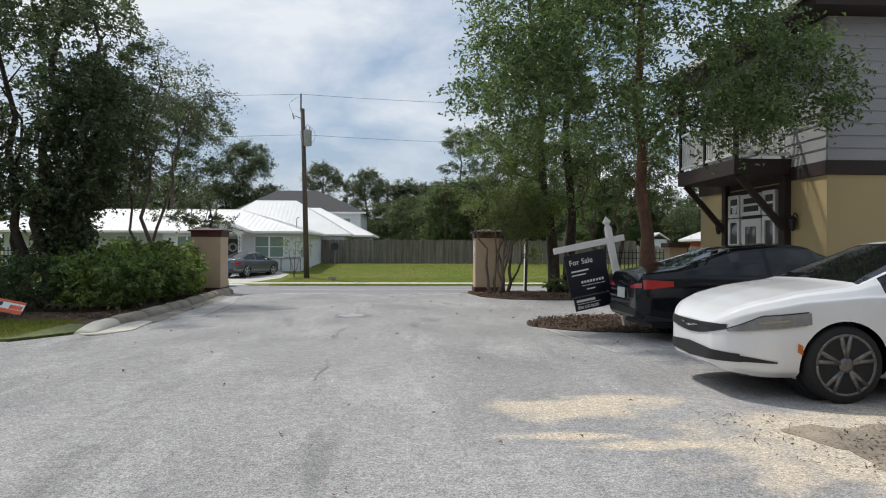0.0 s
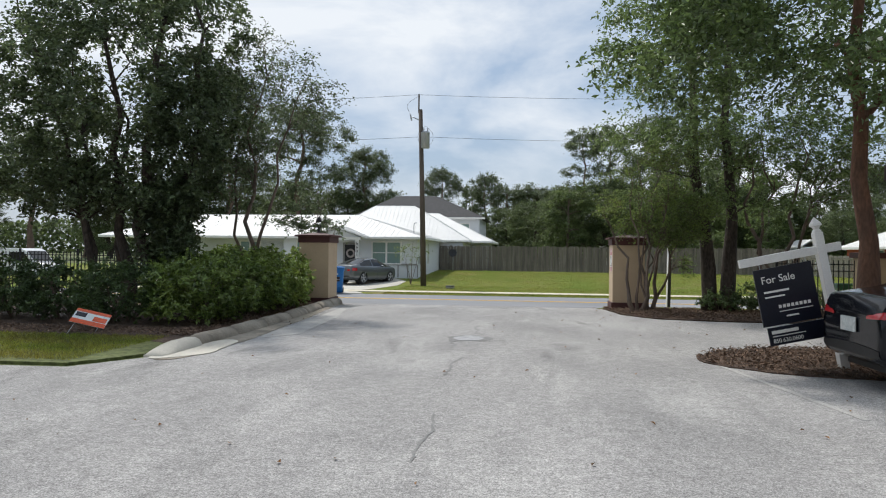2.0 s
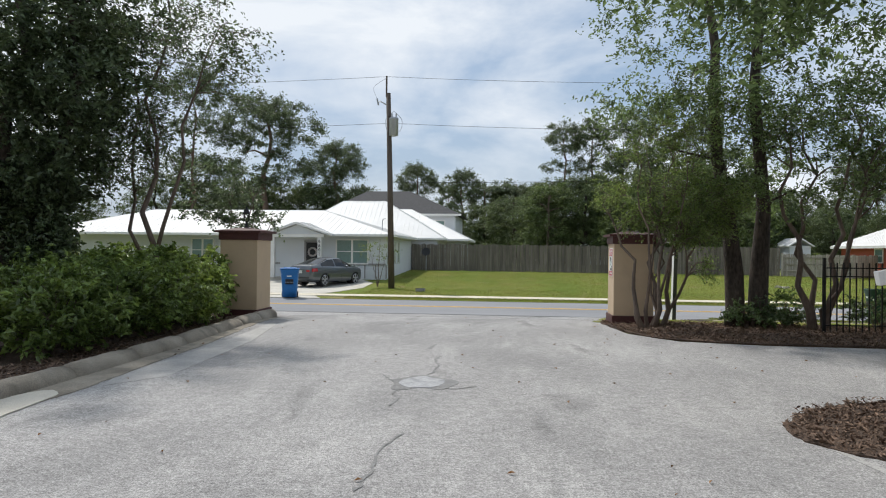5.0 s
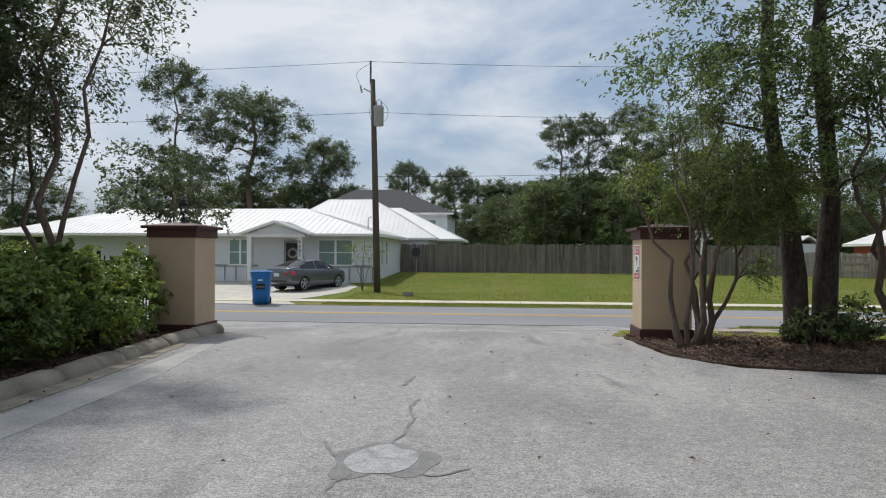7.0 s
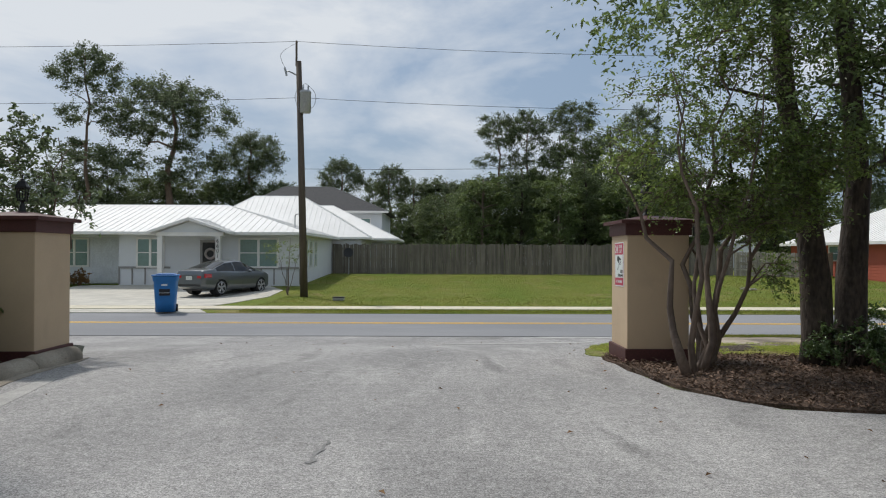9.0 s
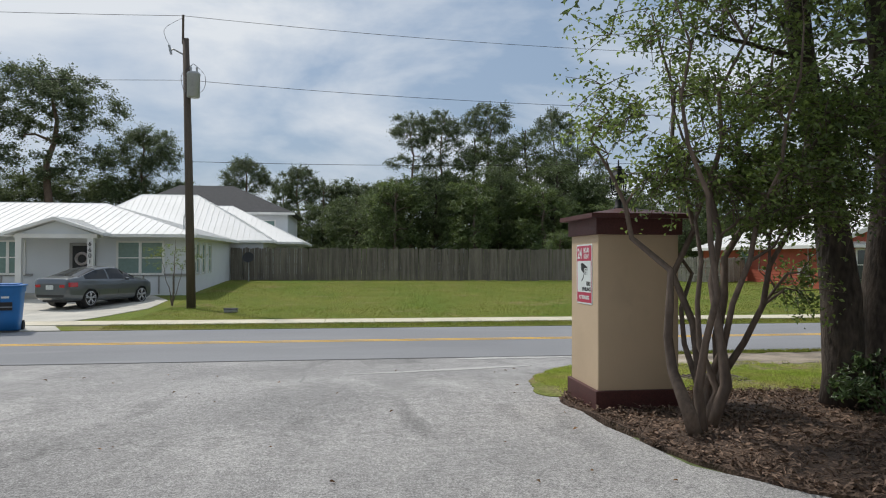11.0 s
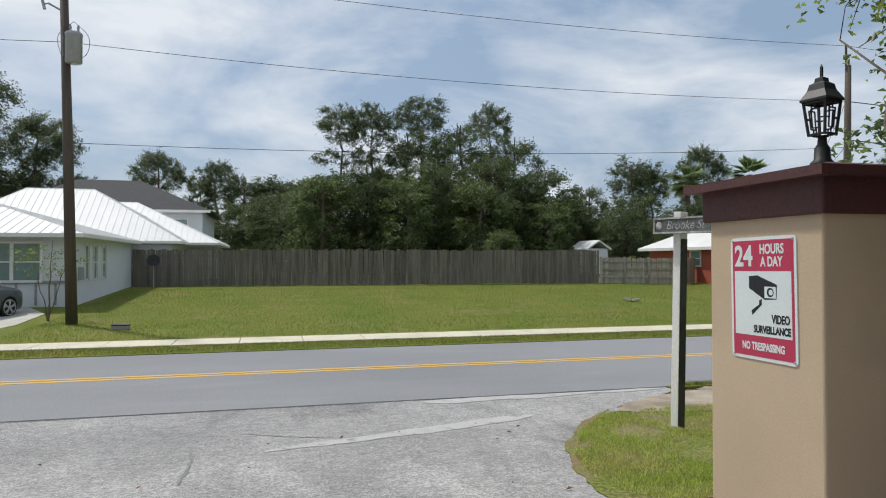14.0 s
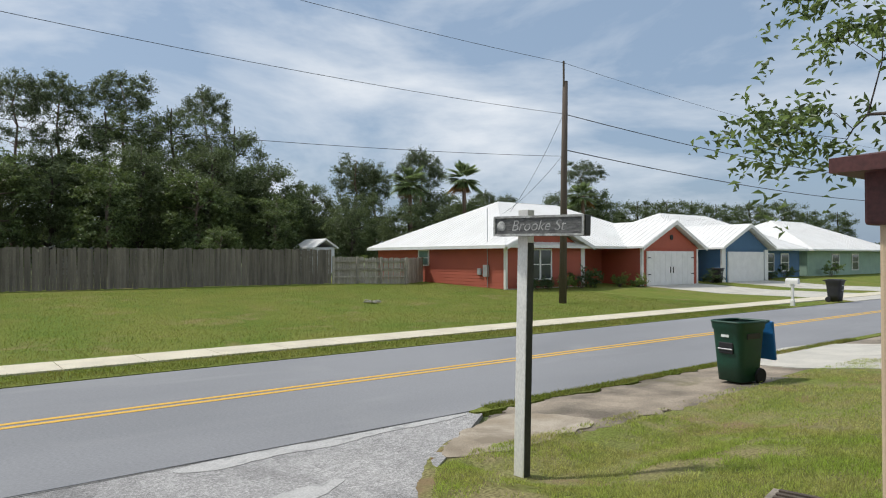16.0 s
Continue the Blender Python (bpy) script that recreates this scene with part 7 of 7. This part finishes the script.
def bin_(x, y, rz, material, label, h=1.05, lid=None, swung=False):
    r = empty("wheeled_bin", x, y, g(y) + 0.03, rz, label, "bin")
    bm = bmesh.new()
    rings = []
    for z, w, d in ((0.03, 0.23, 0.25), (0.3, 0.25, 0.28), (0.62, 0.27, 0.31), (0.8, 0.28, 0.33), (0.83, 0.3, 0.35), (0.93, 0.305, 0.36)):
        ring = []
        for k in range(24):
            a = 2 * math.pi * k / 24
            c, s_ = math.cos(a), math.sin(a)
            e = 0.35
            ring.append(bm.verts.new((w * math.copysign(abs(c) ** e, c), d * math.copysign(abs(s_) ** e, s_), z * h)))
        rings.append(ring)
    for a, b in zip(rings, rings[1:]):
        for k in range(24):
            bm.faces.new((a[k], a[(k + 1) % 24], b[(k + 1) % 24], b[k]))
    bm.faces.new(rings[0][::-1])
    part("body", bm, material, r, "", True)
    if swung:
        ld = part("lid", boxed(-0.3, 0.3, -0.02, 0.025, -0.64, 0.0, 0.012), lid, r, "blue lid hanging open at the back")
        ld.matrix_basis = pose(0, 0.47, 0.92 * h, 7)
        rim_ = [(0.3 * math.copysign(abs(math.cos(a)) ** 0.35, math.cos(a)), 0.355 * math.copysign(abs(math.sin(a)) ** 0.35, math.sin(a)), 0.93 * h) for a in np.linspace(0, 2 * math.pi, 49)]
        part("rim", tube(bmesh.new(), rim_, 0.02, 6), material, r)
        part("side_label", boxed(0.272, 0.288, -0.16, 0.16, 0.68 * h, 0.76 * h), M_BINDARK, r)
    else:
        part("lid", boxed(-0.315, 0.315, -0.38, 0.36, 0.935 * h, 0.975 * h, 0.018), lid or material, r)
        part("lid_ridge", boxed(-0.22, 0.22, -0.28, 0.26, 0.975 * h, 1.0 * h, 0.012), lid or material, r)
    part("handle", tube(bmesh.new(), [(-0.24, 0.36, 0.9 * h), (-0.24, 0.45, 0.93 * h), (0.24, 0.45, 0.93 * h), (0.24, 0.36, 0.9 * h)], 0.016, 6), material, r)
    part("grip_recess", boxed(-0.13, 0.13, -0.32, -0.29, 0.45 * h, 0.62 * h, 0.01), M_BINDARK, r)
    part("grip_bar", tube(bmesh.new(), [(-0.13, -0.33, 0.52 * h), (0.13, -0.33, 0.52 * h)], 0.012, 6), M_GREYMETAL, r)
    part("label_patch", boxed(-0.07, 0.07, -0.335, -0.33, 0.7 * h, 0.74 * h), M_SIGNW, r)
    for s_ in (-1, 1):
        part("wheel", lathe(bmesh.new(), [(0.05, -0.03), (0.12, -0.03), (0.13, 0), (0.12, 0.03), (0.05, 0.03)], 18, pose(s_ * 0.24, 0.21, 0.11, 0, 90)), M_TYRE, r)
    return r


bb = bin_(-7.75, 34.6, 15, M_BINBLUE, "blue wheeled recycling bin on the drive apron", 1.15)
bb.scale = (1.25, 1.2, 1.1)
bin_(11.9, 27.2, -98, M_BINGREEN, "dark green wheeled refuse bin with open blue lid by the road", 1.06, M_BINBLUE, True)
bin_(34.9, 34.9, 0, M_BINDARK, "dark wheeled bin at the far kerb", 1.05)
bin_(45.2, 46.6, 0, M_BINDARK, "dark wheeled bin beside a garage", 1.05)
mb = empty("mailbox", 30.9, 35.0, g(35), 0, "white mailbox on a turned white post", "mailbox")
part("post", lathe(bmesh.new(), [(0.1, 0), (0.1, 0.25), (0.06, 0.3), (0.07, 0.6), (0.06, 0.8), (0.09, 0.85), (0.09, 0.95)], 4, pose(0, 0, 0, 0, 0, 45)), M_WHITE, mb)
bm = bmesh.new()
prism(bm, [(-0.1, 0.95), (0.1, 0.95), (0.1, 1.1), (0.07, 1.17), (0, 1.2), (-0.07, 1.17), (-0.1, 1.1)], -0.26, 0.26)
part("box", bm, M_WHITE, mb)

# ---- metal fence by the mulch bed ----
mf = empty("metal_fence", 0, 0, 0, 0, "black metal picket fence", "fence")
def iron_run(x0, y0, x1, y1):
    d = Vector((x1 - x0, y1 - y0, 0))
    n = int(d.length / 0.12)
    for i in range(n + 1):
        p = Vector((x0, y0, 0)) + d * (i / n)
        thick = 0.025 if i % 16 == 0 else 0.01
        part("picket", boxed(p.x - thick, p.x + thick, p.y - thick, p.y + thick, -0.02, 1.45 if thick > 0.02 else 1.36), M_BLACK, mf)
    for z in (0.18, 1.1, 1.26):
        part("rail", tube(bmesh.new(), [(x0, y0, z), (x1, y1, z)], 0.016, 4), M_BLACK, mf)


iron_run(7.3, 20.25, 9.1, 20.4)
iron_run(9.85, 20.5, 13.5, 20.8)
fp = empty("fence_pillar", 9.47, 20.45, 0, 0, "tan stucco fence pillar with maroon cap", "pillar")
part("shaft", boxed(-0.26, 0.26, -0.26, 0.26, -0.05, 1.42, 0.01), M_STUCCO, fp)
part("cap", boxed(-0.32, 0.32, -0.32, 0.32, 1.42, 1.55, 0.01), M_MAROON, fp)
mf = empty("metal_fence", 0, 0, 0, 0, "black metal picket fence behind the hedge", "fence")
iron_run(-20, 22.2, -4.95, 22.3)

# ---- details across the road ----
tree("young_tree", "thin young tree with sparse leaves on the lawn", -5.6, 42.8, [(0, 0, 0.1, 0, 2.6, 0.03), (0, 0, -0.5, 0, 2.2, 0.02), (0, 0, 0.6, 0.1, 2.1, 0.02)], [(0, 0, 2.0, 0.9, 0.7, 0.6, 26)], L_LIGHT, M_BARK_S, 71, per=22, spread=0.18, size=0.08, limb=0.012)
for i, (x, y, s, lf) in enumerate(((27.6, 47.4, 0.35, L_HEDGE), (29.0, 47.4, 0.35, L_HEDGE), (30.4, 47.3, 0.45, L_SHRUB), (31.6, 47.2, 0.75, L_HEDGE), (32.9, 47.4, 0.6, L_HEDGE), (35.0, 47.0, 0.45, L_LIGHT), (36.0, 46.5, 0.4, L_SHRUB), (45.0, 46.8, 0.6, L_HEDGE), (54.6, 47.6, 0.6, L_HEDGE), (57.4, 47.6, 0.7, L_HEDGE), (66, 47.5, 0.8, L_SHRUB), (-16.9, 46.6, 0.4, L_DEAD), (-17.6, 46.6, 0.35, L_DEAD), (23.0, 57, 0.9, L_LIGHT))):
    shrub("small leafy bush by a house wall", x, y, s, s, s * 1.7, 22, lf, 80 + i, 0.13, per=40, spread=0.16)
lb = empty("lawn_light", -2.9, 39.9, g(39.9) + 0.02, 0, "small dark ground box on the lawn", "ground box")
part("cover", boxed(-0.22, 0.22, -0.16, 0.16, 0, 0.12, 0.02), M_GREYMETAL, lb)
part("lid", boxed(-0.24, 0.24, -0.18, 0.18, 0.12, 0.15, 0.01), M_BLACK, lb)
br = bmesh.new()
for i in range(26):
    a = rng.uniform(0, 6.28)
    tube(br, [(0, 0, 0.06), (0.4 * math.cos(a), 0.3 * math.sin(a), rng.uniform(0.03, 0.16))], [0.04, 0.014], 4)
lt = finish("debris_pile", br, M_CONC)
lt.location = (16.2, 45.2, g(45.2) + 0.02)
tagged(lt, "small heap of pale debris on the mown lawn", "debris")
mp_ = empty("meter_post", -4.6, 56.0, g(56), 0, "dark round dish on a thin post by the fence", "meter")
part("post", tube(bmesh.new(), [(0, 0, 0), (0, 0, 1.3)], 0.03, 6), M_GREYMETAL, mp_)
part("dish", lathe(bmesh.new(), [(0.02, 0), (0.3, 0.06), (0.32, 0.09), (0.02, 0.05)], 16, pose(0, -0.05, 1.4, 70)), M_BLACK, mp_)
for x0, x1, y in ((9.5, 12.5, 80), (4.5, 6.5, 84), (26.4, 28.2, 70)):
    sh = place("shed", "low white shed roof beyond the fence", "shed")
    part("wall", boxed(x0, x1, y, y + 3, 0.3, 2.4), M_SIDING_W, sh)
    roofed("roof", gable_roof(bmesh.new(), x0 - 0.2, x1 + 0.2, y - 0.3, y + 3.3, 2.4, 3.1), sh)

# ---- ground details ----
M_PATCH = mat("pale_patch", (0.46, 0.45, 0.435), 0.9, alt=(0.36, 0.352, 0.34), scale=5, fine=60, bump=0.3, stain=((0.14, 0.14, 0.14), 5, 0.55, 0.7, 0.6))
M_STREAK = mat("dusty_streak", (0.42, 0.408, 0.39), 0.9, alt=(0.34, 0.33, 0.315), scale=3, amount=0.9, fine=70, fine_amount=0.3, bump=0.3)
M_TAR = mat("dark_crack", (0.19, 0.188, 0.184), 0.9, alt=(0.3, 0.296, 0.29), scale=6, fine=60, bump=0.4)


def blob(name, x, y, rx, ry, material, label, seed, lift=0.004, jag=0.25, cat="patch"):
    r = random.Random(seed)
    n = 36
    ph = [(r.uniform(0, 6.28), k, r.uniform(0.3, 1) / k) for k in range(2, 8)]
    pts = []
    for i in range(n):
        a = 2 * math.pi * i / n
        k = 1 + jag * sum(w * math.sin(f * a + p) for p, f, w in ph)
        pts.append((x + rx * k * math.cos(a), y + ry * k * math.sin(a)))
    return sheet(name, pts, lift, material, "structure", label, cat)


blob("asphalt_patch", 0.44, 14.5, 0.32, 0.46, M_TAR, "dark ring of cracked asphalt round a pale plug", 3, 0.003, 0.5)
M_PLUG = mat("grey_plug", (0.31, 0.315, 0.325), 0.8, alt=(0.4, 0.4, 0.405), scale=7, amount=0.9, fine=60, fine_amount=0.3, bump=0.3, stain=((0.17, 0.17, 0.172), 6, 0.55, 0.68, 0.7))
blob("asphalt_plug", 0.43, 14.5, 0.24, 0.34, M_PLUG, "pale round plug in the asphalt", 4, 0.007, 0.25)


def crack(pts, w, label="ragged dark crack in the asphalt"):
    ln = smooth_line([(x, y, 0) for x, y in pts], 6)
    r = random.Random(int(pts[0][0] * 100))
    a, b = [], []
    for i, p in enumerate(ln):
        d = (ln[min(i + 1, len(ln) - 1)] - ln[max(0, i - 1)]).normalized()
        s_ = Vector((-d.y, d.x, 0)) * w * r.uniform(0.3, 1.0) * (0.4 if i in (0, len(ln) - 1) else 1)
        j = Vector((r.uniform(-w, w), r.uniform(-w, w), 0)) * 0.8
        a.append(((p + s_ + j).x, (p + s_ + j).y))
        b.append(((p - s_ + j).x, (p - s_ + j).y))
    bm = bmesh.new()
    va = [bm.verts.new((x, y, g(y) + 0.005)) for x, y in a]
    vb = [bm.verts.new((x, y, g(y) + 0.005)) for x, y in b]
    for i in range(len(va) - 1):
        bm.faces.new((va[i], vb[i], vb[i + 1], va[i + 1]))
    return tagged(finish("crack", bm, M_TAR), label, "crack", kind="structure")


crack([(0.44, 14.85), (0.5, 15.5), (0.42, 16.1), (0.45, 16.5)], 0.022)
crack([(0.22, 14.5), (0.05, 14.6), (-0.1, 14.9)], 0.02)
crack([(0.3, 14.2), (0.2, 13.9), (0.3, 13.6), (0.25, 13.3)], 0.018)
crack([(0.6, 14.3), (0.85, 14.2), (1.05, 14.4)], 0.02)
crack([(0.66, 7.7), (0.64, 8.1), (0.68, 8.6), (0.6, 9.1)], 0.018)
crack([(0.46, 11.0), (0.48, 11.4), (0.46, 11.9), (0.56, 12.4)], 0.02)
crack([(0.2, 17.1), (0.22, 17.4), (0.27, 17.7)], 0.03)
crack([(0.55, 24.6), (0.57, 25.4), (0.5, 26.0)], 0.02)
crack([(1.0, 26.9), (1.5, 26.5), (2.1, 26.2)], 0.015)
crack([(-11, 28.64), (-6, 28.62), (-2, 28.6), (2, 28.62), (5.5, 28.62), (7.4, 28.64)], 0.022, "dark seam where drive meets road")
sheet("pale_streak", [(1.2, 25.75), (2.2, 25.98), (3.2, 26.3), (4.2, 26.75), (4.5, 27.0), (3.9, 27.0), (3.0, 26.6), (2.0, 26.2), (1.3, 25.9)], 0.005, M_PATCH, ragged=0.05, label="pale worn streak on the asphalt", category="stain")
sheet("pale_streak", [(3.6, 28.2), (4.4, 28.28), (5.0, 28.22), (6.0, 28.4), (6.7, 28.36), (7.2, 28.56), (6.1, 28.58), (5.2, 28.55), (4.4, 28.6), (3.4, 28.5)], 0.006, M_PATCH, ragged=0.05, label="pale sandy strip at the road edge", category="stain")
sheet("parking_line", [(3.79, 12.74), (3.86, 12.77), (4.41, 9.52), (4.34, 9.5)], 0.005, M_STREAK, label="faded white parking line", category="line")
sheet("pale_streak", [(-2.93, 13.79), (-2.53, 14.43), (-2.73, 17.51), (-3.23, 20.25), (-3.38, 20.25), (-3.13, 17.05), (-3.08, 14.25)], 0.004, M_STREAK, label="pale dusty streak along the gutter", category="stain")
dr = empty("storm_drain", 5.95, 23.5, g(23.5) + 0.01, 12, "rusty grate in a small concrete drain frame", "drain")
part("frame", boxed(-0.42, 0.42, -0.34, 0.34, -0.05, 0.03, 0.01), M_KERB, dr)
for i in range(9):
    part("bar", boxed(-0.36 + i * 0.085, -0.32 + i * 0.085, -0.28, 0.28, 0.035, 0.05), M_POLE, dr)


def scatter(name, label, areas, n, size, material, seed, aspect=0.3, category="litter"):
    r = np.random.default_rng(seed)
    pts = []
    for x0, x1, y0, y1, w in areas:
        k = int(n * w)
        pts.append(np.stack([r.uniform(x0, x1, k), r.uniform(y0, y1, k)], 1))
    p = np.concatenate(pts)
    z = np.array([g(y) for y in p[:, 1]])
    c = np.stack([p[:, 0], p[:, 1], z + r.uniform(0.05, 0.085, len(p))], 1)
    nv = r.normal(size=(len(p), 3)) * 0.45
    nv[:, 2] += 1
    return tagged(quads(name, c, nv, r.uniform(0.5, 1.4, len(p)) * size, aspect, material, None, r, 0.1), label, category, kind="stuff")


def inside(p, poly):
    """Which points lie within the outline."""
    hit = np.zeros(len(p), bool)
    for (xa, ya), (xb, yb) in zip(poly, poly[1:] + poly[:1]):
        c = ((ya > p[:, 1]) != (yb > p[:, 1])) & (p[:, 0] < (xb - xa) * (p[:, 1] - ya) / (yb - ya + 1e-12) + xa)
        hit ^= c
    return hit


def chips(label, poly, box_, n, seed, size=0.06, material=None, name="mulch_chips", rise=0.02):
    r = np.random.default_rng(seed)
    p = np.stack([r.uniform(box_[0], box_[1], n), r.uniform(box_[2], box_[3], n)], 1)
    p = p[inside(p, poly)]
    z = np.array([g(y) for y in p[:, 1]])
    c = np.stack([p[:, 0], p[:, 1], z + rise + np.abs(r.normal(size=len(p))) * rise * 1.5], 1)
    nv = r.normal(size=(len(p), 3)) * 0.5
    nv[:, 2] += 1
    return tagged(quads(name, c, nv, r.uniform(0.4, 1.4, len(p)) * size, 0.32, material or M_CHIP, None, r, 0.1), label, "litter", kind="stuff")


chips("bark mulch chips and dead leaves round trees", soften(BED_RIGHT, 0.09), (3.4, 10, 18.4, 22.6), 46000, 21)
chips("reddish bark chips on the island", soften(BED_ISLAND, 0.1), (3.4, 7.6, 11.3, 14.5), 16000, 24)
chips("loose clods and chips on the bare dirt", [(4.63, 5.66), (4.65, 4.78), (5.26, 3.6), (6.86, 3.3), (6.83, 5.76), (5.53, 5.85)], (4.4, 7.0, 3.1, 6.0), 5000, 31, 0.035, M_DIRT, "dirt_clods", 0.012)
chips("sparse chips strewn on sand beside the bank", [(3.92, 6.34), (4.04, 5.17), (4.65, 4.19), (4.95, 4.78), (4.83, 6.05)], (3.8, 5.1, 4.0, 6.5), 500, 32, 0.03, M_CHIP, "bark_chips", 0.004)
scatter("mulch_chips", "dead leaves and chips along the kerb", [(-4.5, -3.85, 13.5, 21.7, 0.6), (-8.4, -4.1, 13.5, 14.4, 0.4)], 6000, 0.055, M_CHIP, 22)
lr = np.random.default_rng(23)
lp = np.stack([lr.uniform(-3.5, 6, 170), lr.uniform(2, 27, 170)], 1)
lc = np.stack([lp[:, 0], lp[:, 1], np.array([g(y) for y in lp[:, 1]]) + 0.012], 1)
tagged(quads("fallen_leaves", lc, np.array([[0, 0, 1]]) + lr.normal(size=(170, 3)) * 0.3, lr.uniform(0.025, 0.06, 170), 0.5, L_DEAD, None, lr), "scattered dry leaves on the asphalt", "leaves", kind="stuff")


def grass(name, label, areas, n, hgt, seed, material=None, bare=False):
    """Single bent blades standing on the ground."""
    r = np.random.default_rng(seed)
    P = []
    for x0, x1, y0, y1, w in areas:
        k = int(n * w)
        P.append(np.stack([r.uniform(x0, x1, k), r.uniform(y0, y1, k)], 1))
    p = np.concatenate(P)
    keep = np.ones(len(p), bool)
    edge = np.interp(p[:, 1], [22, 23.4, 24.55, 25.65, 26.5, 27.1], [3.46, 3.5, 3.84, 4.45, 5.14, 6.2])
    keep &= (p[:, 1] > 34) | (p[:, 0] > edge + 0.0) | (p[:, 0] < 0)
    if bare:
        keep &= np.array([noise.noise(Vector((x * 1.1, y * 1.1, 4.0))) + 0.6 * noise.noise(Vector((x * 4.3, y * 4.3, 1.0))) > -0.1 + r.normal() * 0.15 for x, y in p])
    p = p[keep]
    z = np.array([g(y) - (dip(x, y) if y < 28 else 0) for x, y in p]) + 0.03
    k = len(p)
    h = r.uniform(0.5, 1.3, k) * hgt
    a = r.uniform(0, 2 * np.pi, k)
    lean = r.normal(size=(k, 2)) * 0.5
    d = np.stack([np.cos(a), np.sin(a)], 1) * 0.0045 * (hgt / 0.05)
    v0 = np.column_stack([p - d, z])
    v1 = np.column_stack([p + d, z])
    v2 = np.column_stack([p + lean * h[:, None], z + h])
    co = np.stack([v0, v1, v2], 1).reshape(-1, 3).astype(np.float32)
    me = bpy.data.meshes.new(name)
    me.vertices.add(k * 3)
    me.vertices.foreach_set("co", co.ravel())
    me.loops.add(k * 3)
    me.loops.foreach_set("vertex_index", np.arange(k * 3, dtype=np.int32))
    me.polygons.add(k)
    me.polygons.foreach_set("loop_start", np.arange(0, k * 3, 3, dtype=np.int32))
    me.update(calc_edges=True)
    me.materials.append(material or M_BLADE)
    return tagged(new(name, me), label, "grass", kind="stuff")


grass("grass_blades", "short green grass blades", [(3.6, 9, 22.4, 27.0, 0.7), (9, 16, 21.8, 26.9, 0.3)], 210000, 0.036, 25, M_BLADE_N, True)
grass("grass_blades", "grass blades of the far lawn", [(-5.5, 30, 37, 55, 0.8), (-5.5, 30, 34.6, 35.6, 0.2)], 150000, 0.06, 26)
grass("grass_blades", "grass blades beside the hedge", [(-12, -4.3, 11.0, 13.4, 1.0)], 40000, 0.05, 27)
grass("grass_blades", "thin grass at the road edge", [(7.6, 20, 28.44, 28.7, 1.0)], 12000, 0.05, 28)
